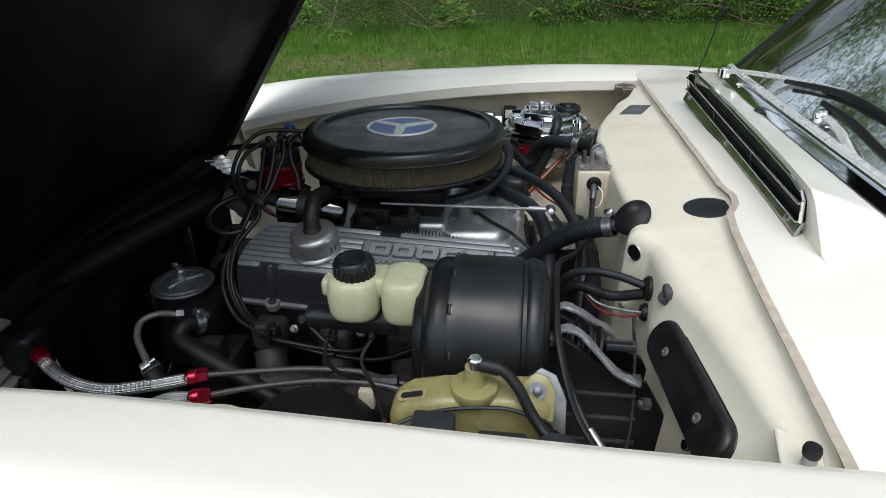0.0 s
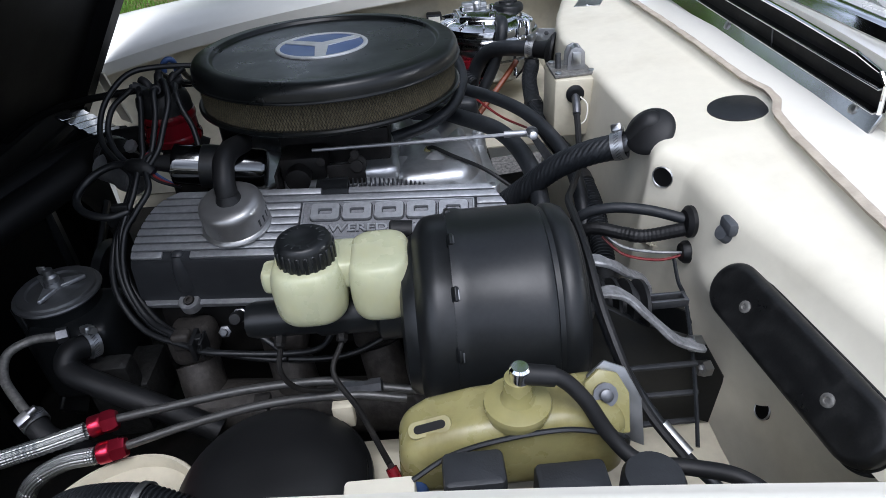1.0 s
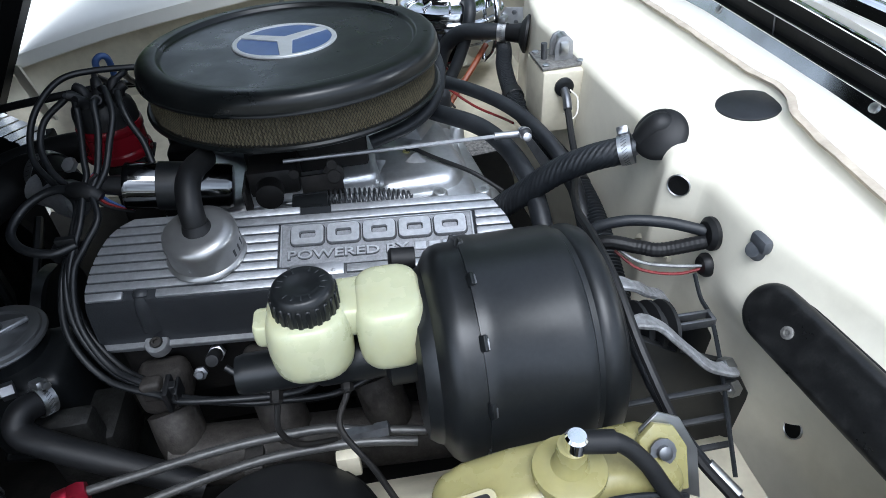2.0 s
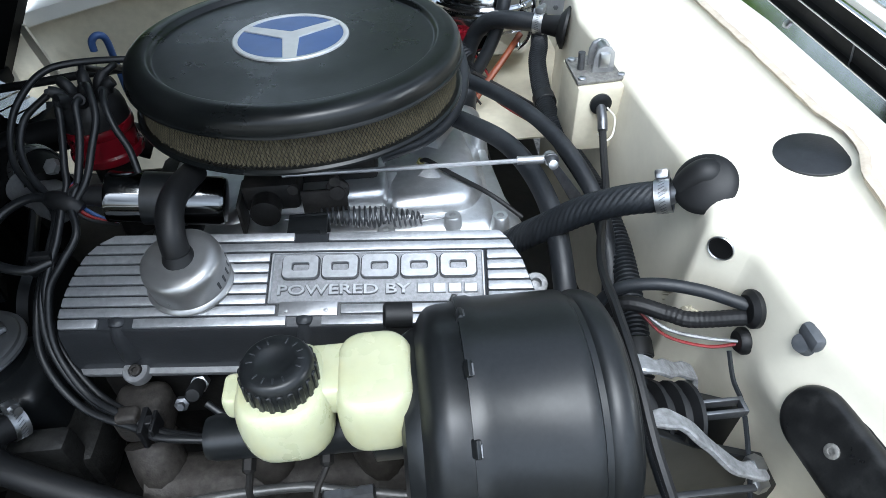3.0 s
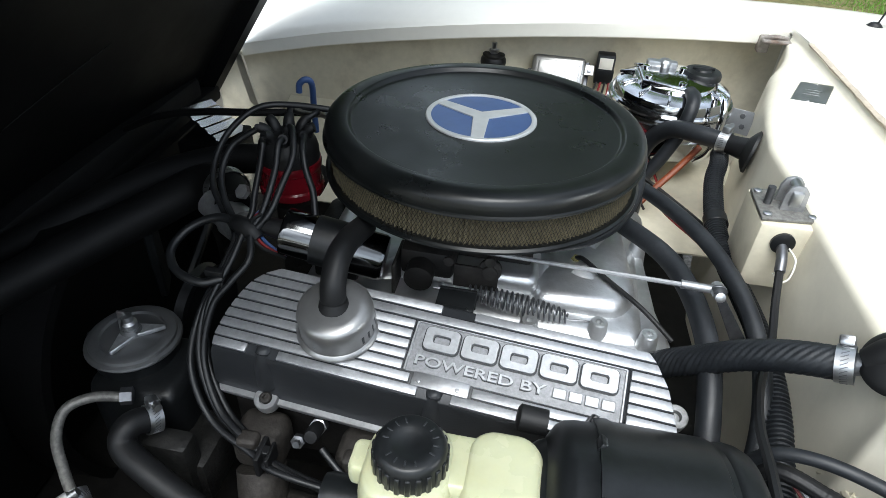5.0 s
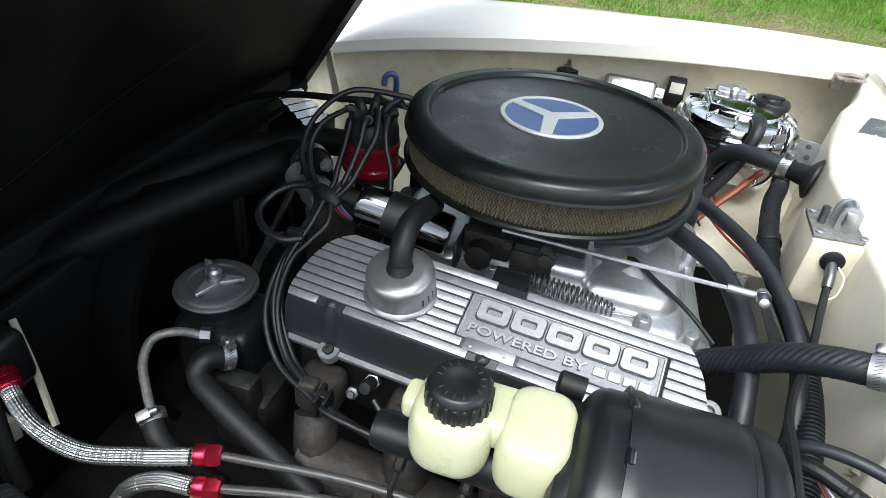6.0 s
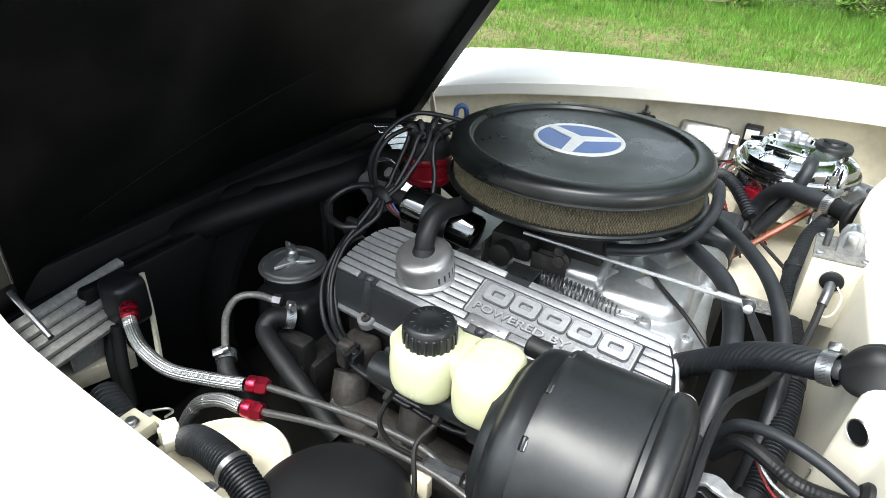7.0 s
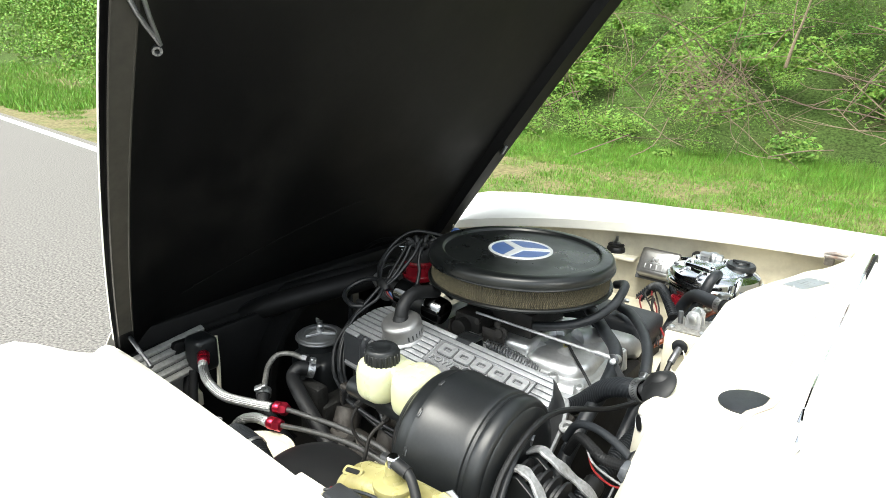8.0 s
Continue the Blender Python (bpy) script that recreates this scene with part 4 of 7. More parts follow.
part("shell", moved(loft([cover_ring(-0.058, 0.021, 0.007, 0.008), cover_ring(-0.040, 0.015, 0.006, 0.006), cover_ring(-0.012, 0.005, 0.003, 0.003), cover_ring(-0.005, 0.0020, 0.0015, 0.001), cover_ring(-0.0012, 0.0, 0.0, 0.0), cover_ring(0.0, -0.0012, -0.001, -0.001)]), VC), GREY, cover, "dark grey textured cover sides", sharp=60)
part("flange", moved(loft([cover_ring(-0.0645, 0.0270, 0.012, 0.014), cover_ring(-0.0580, 0.0270, 0.012, 0.014), cover_ring(-0.0570, 0.0262, 0.0112, 0.013)]), VC), ALU_DULL, cover, "bright machined mounting flange")
# fins run lengthways, broken by the name panel, the spring notch and the bolt bosses
pu0, pu1 = -0.030, 0.1725
BOSS_U = (-0.170, 0.004, 0.178)


def fin(a, b, v0, v1):
    """One flat-topped fin between a and b; None: to the cover's own rounded end."""
    la, lb = (lerp_table(LEFT_U, v0), lerp_table(LEFT_U, v1)) if a is None else (a, a)
    ra, rb = (lerp_table(RIGHT_U, v0), lerp_table(RIGHT_U, v1)) if b is None else (b, b)
    return prism([(la + 0.001, v0), (ra - 0.001, v0), (rb - 0.001, v1), (lb + 0.001, v1)], -0.001, 0.0034, 0.0009, 2)


for k in range(9):
    v0 = -0.0485 + 0.01078 * k + 0.0009
    v1 = v0 + 0.0090
    if k == 0:
        cuts = [None] + [q for u in BOSS_U for q in (u - 0.0155, u + 0.0155)] + [None]
        spans = [(cuts[2 * i], cuts[2 * i + 1]) for i in range(4)]
    elif k == 1:
        spans = [(None, -0.022), (0.037, None)]
    elif k <= 6:
        spans = [(None, pu0 - 0.002), (pu1 + 0.003, None)]
    elif k == 7:
        spans = [(None, None)]
    else:
        spans = [(None, -0.010), (0.0215, None)]
    for a, b in spans:
        part("fin", moved(fin(a, b, v0, v1), VC), FIN, cover)
part("name_panel", moved(prism([(pu0, -0.0258), (pu1, -0.0258), (pu1, 0.0258), (pu0, 0.0258)], -0.001, 0.0014, 0.0005, 1), VC), PANEL, cover)
part("panel_rim", moved(merge(box(((pu0 + pu1) / 2, 0.0255, 0.0010), (pu1 - pu0, 0.0016, 0.0040), 0.0005, 1), box((pu0, 0.0, 0.0010), (0.0022, 0.0510, 0.0044), 0.0005, 1), box((pu1, 0.0, 0.0010), (0.0022, 0.0510, 0.0044), 0.0005, 1)), VC), FIN, cover)
part("name_tab", moved(prism([(-0.020, -0.0385), (0.035, -0.0385), (0.035, -0.0245), (-0.020, -0.0245)], -0.001, 0.0032, 0.0008, 2), VC), ALU_DULL, cover)
for u in (-0.013, 0.024):
    part("rivet", moved(lathe([(0.0022, 0.0030), (0.0018, 0.0040), (0, 0.0044)], 10, Matrix.Translation((u, -0.0335, 0))), VC), ALU_DULL, cover)
# raised emblem: five open blocks; below them two words and four bars
def open_block(outer, inner, z0, z1, slope):
    ring = bmesh.new()
    for (a0, a1), (b0, b1) in zip(zip(outer, outer[1:] + outer[:1]), zip(inner, inner[1:] + inner[:1])):
        top = [ring.verts.new((c[0] * (1 - slope), c[1] * (1 - slope * 1.4), z1)) for c in (a0, a1)] + [ring.verts.new((c[0] * (1 + slope * 1.6), c[1] * (1 + slope * 2.4), z1)) for c in (b1, b0)]
        low = [ring.verts.new((c[0], c[1], z0)) for c in (a0, a1, b1, b0)]
        ring.faces.new(top)
        ring.faces.new((low[0], low[1], top[1], top[0]))
        ring.faces.new((low[2], low[3], top[3], top[2]))
    bmesh.ops.remove_doubles(ring, verts=ring.verts, dist=1e-5)
    return ring


for k in range(5):
    at_ = Matrix.Translation((pu0 + 0.0275 + 0.0378 * k, 0.0105, 0))
    part("emblem_block", moved(open_block(rounded(0.0345, 0.0240, 0.0050), rounded(0.0165, 0.0085, 0.0025), 0.0012, 0.0052, 0.025), VC @ at_), FIN, cover)
    part("dark_outline", moved(open_block(rounded(0.0368, 0.0265, 0.0062), rounded(0.0148, 0.0068, 0.0020), 0.0010, 0.0019, 0.0), VC @ at_), GREY, cover)


def lettering(text, width, height, deep, bold=0.012):
    """Raised letters in the built-in font, fitted to a width and a height, from the origin rightwards."""
    cu = bpy.data.curves.new("lettering", "FONT")
    cu.body, cu.extrude, cu.offset, cu.resolution_u = text, 0.05, bold, 3
    tmp = bpy.data.objects.new("lettering", cu)
    me = bpy.data.meshes.new_from_object(tmp)
    bpy.data.objects.remove(tmp)
    bm = bmesh.new()
    bm.from_mesh(me)
    bpy.data.meshes.remove(me)
    xs, ys = [v.co.x for v in bm.verts], [v.co.y for v in bm.verts]
    x0, y0 = min(xs), min(ys)
    for v in bm.verts:
        v.co = Vector(((v.co.x - x0) * width / (max(xs) - x0), (v.co.y - y0) * height / (max(ys) - y0), (v.co.z + 0.05) * deep / 0.1))
    return bm


part("lettering", moved(lettering("POWERED BY", 0.1255, 0.0098, 0.0026), VC @ Matrix.Translation((-0.0225, -0.0178, 0.0014))), FIN, cover, "raised cast words", sharp=20)
part("dark_outline", moved(lettering("POWERED BY", 0.1268, 0.0112, 0.0008, 0.035), VC @ Matrix.Translation((-0.0232, -0.0185, 0.0011))), GREY, cover, sharp=20)
for k in range(4):
    part("emblem_bar", moved(box((0.1155 + 0.0148 * k, -0.0129, 0.0022), (0.0125, 0.0098, 0.0026), 0.0006, 1), VC), FIN, cover)
for bu in BOSS_U:
    part("bolt_boss", moved(merge(tube([(bu, -0.0400, -0.0030), (bu, -0.0475, -0.0140), (bu, -0.0530, -0.0280), (bu, -0.0570, -0.0430)], lambda t: 0.0092 + 0.0030 * t, seg=20), lathe([(0.0088, 0.0), (0.0080, 0.0030), (0.0050, 0.0055), (0, 0.0065)], 20, frame_at((bu, -0.0400, -0.0030), (0, 0.75, 0.9)))), VC), GREY, cover)
    part("lug", moved(lathe([(0.0128, -0.0645), (0.0128, -0.0535), (0.0118, -0.0522), (0.0070, -0.0522), (0.0066, -0.056), (0, -0.056)], 28, Matrix.Translation((bu, -0.0725, 0))), VC), ALU_DULL, cover)
    part("bolt", moved(lathe([(0.0058, -0.058), (0.0058, -0.0508), (0.0048, -0.050), (0.0028, -0.050), (0.0028, -0.053), (0, -0.053)], 12, Matrix.Translation((bu, -0.0725, 0))), VC), RUST, cover)
part("lug", moved(lathe([(0.0125, -0.0645), (0.0125, -0.050), (0.0115, -0.049), (0.0060, -0.049), (0.0056, -0.056), (0, -0.056)], 24, Matrix.Translation((0.2310, 0.012, -0.002))), VC), CAST, cover)

# breather on the cover, its rubber elbow
BM_ = VM @ Matrix.Translation((-0.106, -0.004, 0)) @ Matrix.Rotation(radians(-10), 4, "X")
breather = thing("oil_breather", BM_ @ Vector((0, 0, 0)), "domed grey metal oil breather on the valve cover", "breather")
part("can", lathe([(0.0, 0.0), (0.0405, 0.0), (0.0415, 0.002), (0.0405, 0.004), (0.0375, 0.006), (0.0370, 0.022), (0.0372, 0.028), (0.0360, 0.033), (0.0325, 0.0365), (0.024, 0.0385), (0.0, 0.0392)], 56, BM_), PEWTER, breather)
for k in range(5):
    a = radians(-28 + 13 * k)
    # raised dark bars stand for the shade in the vent slots
    part("vent_slot_shade", box((0, 0, 0), (0.0008, 0.0030, 0.010), 0.0003, 1, BM_ @ Matrix.Translation((0.0370 * math.cos(a), 0.0370 * math.sin(a), 0.0140)) @ Matrix.Rotation(a, 4, "Z")), GREY, breather)
e0 = BM_ @ Vector((0.0, 0, 0.035))
elbow = thing("breather_elbow", e0, "thick black rubber elbow hose on the breather", "hose")
part("hose", tube([e0, e0 + Vector((-0.001, 0.002, 0.012)), e0 + Vector((-0.002, 0.009, 0.025)), e0 + Vector((-0.003, 0.028, 0.037)), e0 + Vector((-0.002, 0.060, 0.036)), e0 + Vector((0.002, 0.10, 0.026))], 0.0124, seg=20), RUBBER, elbow)
part("collar", tube([e0 - Vector((0, 0, 0.001)), e0 + Vector((-0.0005, 0.001, 0.008))], lambda t: 0.0160 - 0.003 * t, seg=20, n=4), RUBBER, elbow)

# ---- intake manifold, carburettor and block ----
intake = thing("intake_manifold", (0.0, 1.05, 0.70), "cast aluminium intake manifold with runners", "intake manifold")
part("plenum", merge(box((-0.05, 1.06, 0.735), (0.40, 0.22, 0.05), 0.02, 3), box((-0.06, 1.08, 0.775), (0.17, 0.17, 0.03), 0.012, 3)), ALU, intake)
for k, (x0, x1) in enumerate(((-0.20, -0.09), (-0.08, -0.05), (0.03, 0.02), (0.13, 0.07))):
    part("runner", tube([(x0, 0.945, 0.708), (x0 + 0.005, 0.975, 0.722), ((x0 + x1) / 2, 1.015, 0.746), (x1, 1.05, 0.762)], 0.024, seg=14), ALU, intake)
    part("runner", tube([(x0, 1.22, 0.728), (x0 + 0.005, 1.19, 0.752), ((x0 + x1) / 2, 1.15, 0.768), (x1, 1.10, 0.775)], 0.024, seg=14), ALU, intake)
part("rear_rail", prism([(-0.01, 0.93), (0.15, 0.925), (0.178, 0.965), (0.165, 1.02), (0.155, 1.14), (0.10, 1.22), (-0.01, 1.22)], 0.725, 0.752, 0.006, 2), ALU, intake)
part("water_passage", prism([(0.02, 0.985), (0.118, 0.985), (0.140, 1.02), (0.125, 1.17), (0.02, 1.20)], 0.74, 0.778, 0.016, 4), ALU, intake)
for x, y in ((0.148, 0.958), (0.095, 0.965), (0.148, 1.13), (0.02, 0.95), (0.125, 1.02)):
    part("boss", lathe([(0.013, 0.735), (0.0095, 0.770), (0.008, 0.772), (0.004, 0.772), (0.004, 0.764), (0, 0.764)], 16, Matrix.Translation((x, y, 0))), ALU, intake)
carb = thing("carburettor", (-0.06, 1.06, 0.785), "grimy brass-toned carburettor under the air cleaner", "carburettor")
part("body", merge(box((-0.06, 1.085, 0.812), (0.15, 0.13, 0.05), 0.006), box((-0.10, 1.00, 0.805), (0.06, 0.05, 0.035), 0.006), lathe([(0, 0), (0.016, 0), (0.016, 0.03), (0, 0.034)], 18, frame_at((-0.105, 0.985, 0.800), (0, -1, 0)))), DARK, carb)
part("linkage", box((-0.135, 0.99, 0.785), (0.004, 0.05, 0.04), 0.001), RUST, carb)
part("choke_plate", box((-0.045, 0.985, 0.79), (0.05, 0.004, 0.03), 0.001), RUST, carb)
part("accelerator_pump", lathe([(0.013, 0), (0.013, 0.006), (0.008, 0.009), (0.008, 0.013), (0, 0.014)], 24, frame_at((-0.030, 0.992, 0.800), (0, -1, 0.2))), RUST, carb)
for kk, (xx, zz) in enumerate(((-0.11, 0.790), (-0.075, 0.815), (-0.03, 0.822))):
    part("screw", lathe([(0.006, 0), (0.006, 0.006), (0, 0.007)], 8, frame_at((xx, 0.979, zz), (0, -1, 0.1))), RUST, carb)
single("throttle_rod", merge(tube([(-0.085, 0.985, 0.828), (0.195, 0.969, 0.835)], 0.0026, seg=8), lathe([(0, -0.006), (0.0075, -0.006), (0.0075, 0.006), (0, 0.006)], 16, frame_at((0.2006, 0.9685, 0.8355), (0, -1, 0.3))), tube([(0.165, 0.971, 0.8345), (0.195, 0.969, 0.835)], 0.0046, seg=10)), ALU_DULL, "thin bright throttle rod with a ball end", "throttle rod")
lv = thing("throttle_lever", (0.2006, 0.958, 0.8355), "grey flat metal throttle lever with a bolt", "lever")
lo = []
for a in steps(0, 1, 8):
    t = radians(-32 + 180 * a)
    lo.append((0.199 + 0.0088 * math.cos(t), 0.838 + 0.0088 * math.sin(t)))
part("strap", prism(lo + [(0.2315, 0.773), (0.2440, 0.781)], -0.0013, 0.0013, 0.0004, 1, Matrix.Translation((0, 0.962, 0)) @ Matrix.Rotation(radians(90), 4, "X")), GUNMETAL, lv)
part("bolt", lathe([(0, -0.002), (0.0052, -0.002), (0.0052, 0.004), (0.003, 0.005), (0, 0.005)], 12, frame_at((0.2006, 0.958, 0.8355), (0, -0.9, 0.4))), STEEL, lv)
sp = []
for i in range(321):
    t = i / 320
    rr = 0.0060 + 0.0055 * math.sin(math.pi * min(1.0, max(0.0, t))) ** 0.7
    sp.append((-0.050 + 0.112 * t, 0.972 + rr * math.cos(t * 19 * 2 * math.pi), 0.780 - 0.016 * t + rr * math.sin(t * 19 * 2 * math.pi)))
single("return_spring", merge(tube(sp, 0.00125, seg=6, n=2), tube([(-0.09, 0.970, 0.779), (-0.052, 0.972, 0.778)], 0.0012, seg=6), tube([(0.058, 0.972, 0.760), (0.088, 0.975, 0.760), (0.091, 0.976, 0.750)], 0.0012, seg=6)), GUNMETAL, "coiled steel throttle return spring", "spring")
single("spring_bracket", merge(box((-0.058, 0.924, 0.806), (0.040, 0.030, 0.004), 0.0015), box((-0.058, 0.941, 0.795), (0.040, 0.004, 0.026), 0.0015), box((-0.058, 0.908, 0.805), (0.026, 0.010, 0.010), 0.0015)), SATIN, "small black spring anchor bracket", "bracket")

block = thing("engine_block", (-0.06, 1.05, 0.42), "grimy dark iron engine block", "engine")
part("block", merge(box((-0.06, 1.06, 0.60), (0.46, 0.30, 0.26), 0.02), box((-0.06, 0.90, 0.66), (0.45, 0.11, 0.10), 0.012, 2, None)), DARK, block)
part("head", moved(box((0, -0.006, -0.112), (0.44, 0.090, 0.070), 0.006), VM), RUST, block)
part("far_head", box((-0.06, 1.26, 0.70), (0.44, 0.12, 0.10), 0.01), DARK, block)
part("far_valve_cover", box((-0.06, 1.275, 0.755), (0.44, 0.10, 0.06), 0.015, 3), GREY, block)
for k in range(4):
    x = -0.238 + 0.11 * k
    part("exhaust_port", merge(box((x, 0.815, 0.668), (0.054, 0.050, 0.050), 0.014, 4), box((x - 0.004, 0.794, 0.688), (0.022, 0.018, 0.024), 0.005, 3), tube([(x + 0.004, 0.795, 0.650), (x + 0.012, 0.775, 0.620), (x + 0.02, 0.765, 0.580)], 0.026, seg=14)), MANIFOLD, block)
    part("stud", lathe([(0.0075, 0), (0.0075, 0.007), (0.004, 0.008), (0.004, 0.014), (0, 0.014)], 6, frame_at((x + 0.040, 0.815, 0.678), (0.1, -0.8, 0.5))), GUNMETAL, block)
part("exhaust_manifold", tube([(-0.24, 0.768, 0.60), (-0.05, 0.765, 0.585), (0.12, 0.765, 0.57)], 0.034, seg=16), MANIFOLD, block)

# ---- brake booster, master cylinder, fluid reservoir ----
BY, BZ = 0.700, 0.775
XAX = Matrix.Translation((0, BY, BZ)) @ Matrix.Rotation(radians(90), 4, "Y")
booster = thing("brake_booster", (0.11, BY, BZ - 0.1), "large satin black drum-shaped brake booster", "brake booster")
part("shell", lathe([(0, 0.073), (0.101, 0.073), (0.1015, 0.084), (0.1000, 0.088), (0.1000, 0.150), (0.1000, 0.156), (0.0990, 0.159), (0.0965, 0.1605), (0.0962, 0.165), (0.0985, 0.1675), (0.0990, 0.172), (0.0982, 0.178), (0.0955, 0.184), (0.091, 0.187), (0.088, 0.1875), (0.086, 0.190), (0.070, 0.194), (0, 0.196)], 80, XAX), SATIN, booster)
part("front_shell", lathe([(0, 0.026), (0.060, 0.026), (0.072, 0.029), (0.0765, 0.035), (0.0785, 0.040), (0.0840, 0.043), (0.0905, 0.047), (0.0945, 0.052), (0.0964, 0.060), (0.0966, 0.0700), (0.0985, 0.0735), (0.0990, 0.0785), (0.097, 0.080), (0, 0.080)], 80, XAX), SATIN, booster)
for k in range(12):
    a = radians(30 * k + 12)
    cr = XAX @ Matrix.Rotation(a, 4, "Z")
    cl = part("crimp", merge(box((0, 0, 0), (0.0075, 0.013, 0.0045), 0.0014, 2, cr @ Matrix.Translation((0.0995, 0, 0.0745)) @ Matrix.Rotation(radians(-28), 4, "Y"))), SATIN, booster)
    part("chipped_edge", box((0, 0, 0), (0.0012, 0.009, 0.0016), 0.0004, 1, cr @ Matrix.Translation((0.1020, 0.001, 0.0775))), GUNMETAL, cl)
master = thing("master_cylinder", (-0.03, BY, 0.74), "black brake master cylinder on the booster", "master cylinder")
part("cylinder", lathe([(0, -0.125), (0.016, -0.125), (0.018, -0.118), (0.018, -0.06), (0.021, -0.055), (0.021, 0.0), (0.030, 0.004), (0.030, 0.035), (0, 0.035)], 28, Matrix.Translation((0, 0.703, 0.783)) @ Matrix.Rotation(radians(90), 4, "Y")), SATIN, master)
part("vacuum_port", lathe([(0, 0), (0.011, 0), (0.011, 0.022), (0.008, 0.024), (0, 0.024)], 18, frame_at((0.040, 0.775, 0.825), (-1, 0, 0.1))), RUBBER, master)
for x in (-0.095, -0.035):
    part("line_nut", lathe([(0, 0), (0.0055, 0), (0.0055, 0.010), (0.003, 0.012), (0, 0.012)], 6, frame_at((x, 0.690, 0.770), (0, -1, -0.3))), DARK, master)
res = thing("fluid_reservoir", (-0.04, 0.70, 0.80), "translucent aged white plastic brake fluid reservoir", "reservoir")


def blob(cx, cy, w, d, z0, z1, r, soft=0.20):
    """A blow-moulded chamber: rounded plan, swelling sides, soft shoulders."""
    rings = []
    for f, k in ((0.0, 1 - soft), (0.04, 1 - soft * 0.62), (0.11, 1 - soft * 0.30), (0.22, 1 - soft * 0.10), (0.40, 1.0), (0.62, 1.0), (0.78, 1 - soft * 0.12), (0.89, 1 - soft * 0.34), (0.96, 1 - soft * 0.64), (0.985, 1 - soft), (0.996, 1 - soft * 1.7), (1.0, 1 - soft * 2.8)):
        rings.append([(cx + x * k, cy + y * k, z0 + (z1 - z0) * f) for x, y in rounded(w, d, r, 6)])
    return loft(rings)


body = (blob(-0.056, 0.700, 0.068, 0.076, 0.797, 0.855, 0.026), blob(0.010, 0.703, 0.058, 0.076, 0.795, 0.856, 0.021), blob(-0.02, 0.708, 0.06, 0.048, 0.824, 0.853, 0.012, 0.2),
             blob(-0.091, 0.706, 0.020, 0.028, 0.820, 0.842, 0.006, 0.2), blob(-0.056, 0.700, 0.018, 0.018, 0.79, 0.81, 0.006, 0.1), blob(0.006, 0.703, 0.018, 0.018, 0.79, 0.81, 0.006, 0.1))
for nm, bl_ in zip(("front_chamber", "rear_chamber", "bridge", "spout", "outlet", "outlet"), body):
    part(nm, bl_, MILK, res)
cap = part("cap", lathe([(0, 0.876), (0.010, 0.876), (0.012, 0.8775), (0.0215, 0.8775), (0.0235, 0.876), (0.0255, 0.872), (0.0258, 0.852), (0.023, 0.850), (0, 0.850)], 48, Matrix.Translation((-0.055, 0.698, 0))), SATIN, res, "ribbed black screw cap with moulded lettering")
for k in range(22):
    a = 2 * math.pi * k / 22
    part("rib", box((0, 0, 0), (0.0024, 0.0042, 0.018), 0.0008, 1, Matrix.Translation((-0.055 + 0.0258 * math.cos(a), 0.698 + 0.0258 * math.sin(a), 0.862)) @ Matrix.Rotation(a, 4, "Z")), SATIN, cap)
for k in range(16):
    if k % 5 == 4:
        continue
    a = 2 * math.pi * k / 16
    part("mark", box((0, 0, 0), (0.0045, 0.0012, 0.0007), 0.0002, 1, Matrix.Translation((-0.055 + 0.0175 * math.cos(a), 0.698 + 0.0175 * math.sin(a), 0.8777)) @ Matrix.Rotation(a, 4, "Z")), GREY, cap)

# ---- washer tank ----
wash = thing("washer_tank", (0.11, 0.545, 0.73), "yellowed translucent plastic expansion tank", "tank")
tank_out = [(-0.090, -0.03), (-0.084, -0.044), (0.080, -0.044), (0.088, -0.03), (0.088, 0.024), (0.066, 0.036), (0.02, 0.034), (-0.03, 0.030), (-0.066, 0.022), (-0.088, 0.008)]
tm = Matrix.Translation((0.108, 0.552, 0.775)) @ Matrix.Rotation(radians(90), 4, "X")
part("tank", prism(tank_out, -0.027, 0.027, 0.019, 7, tm), YELLOW, wash)
part("neck", lathe([(0.023, -0.004), (0.0250, 0.003), (0.0256, 0.006), (0.0250, 0.009), (0.0215, 0.0105), (0.0130, 0.0115), (0.0112, 0.015), (0.0105, 0.024), (0.0100, 0.033), (0, 0.033)], 36, Matrix.Translation((0.112, 0.543, 0.807))), YELLOW, wash)
part("slot_rim", prism(rounded(0.034, 0.013, 0.006), -0.003, 0.0006, 0.0003, 1, Matrix.Translation((0.045, 0.540, 0.7985)) @ Matrix.Rotation(radians(-14), 4, "Y") @ Matrix.Rotation(radians(28), 4, "X")), YELLOW, wash, "brown-stained moulded rim")
# black patch on the tank stands for the shade inside its slot
part("slot_shade", prism(rounded(0.025, 0.0065, 0.0032), 0, 0.0012, 0.0003, 1, Matrix.Translation((0.045, 0.540, 0.7985)) @ Matrix.Rotation(radians(-14), 4, "Y") @ Matrix.Rotation(radians(28), 4, "X")), SHADE_BLACK, wash)
part("filler", lathe([(0, 0), (0.0076, 0), (0.0076, 0.022), (0.006, 0.024), (0, 0.024)], 24, Matrix.Translation((0.113, 0.541, 0.829))), CHROME, wash, "bright metal vent cap")
part("tab", prism([(-0.012, -0.03), (0.020, -0.03), (0.022, 0.0), (0.014, 0.016), (0.0, 0.020), (-0.012, 0.010)], -0.003, 0.003, 0.0012, 2, Matrix.Translation((0.176, 0.548, 0.808)) @ Matrix.Rotation(radians(55), 4, "X")), YELLOW, wash)
part("tab_bolt", lathe([(0.0095, 0), (0.0095, 0.002), (0.005, 0.002), (0.005, 0.006), (0.003, 0.007), (0, 0.007)], 12, frame_at((0.1785, 0.544, 0.812), (0, -0.8, 0.6))), GUNMETAL, wash)
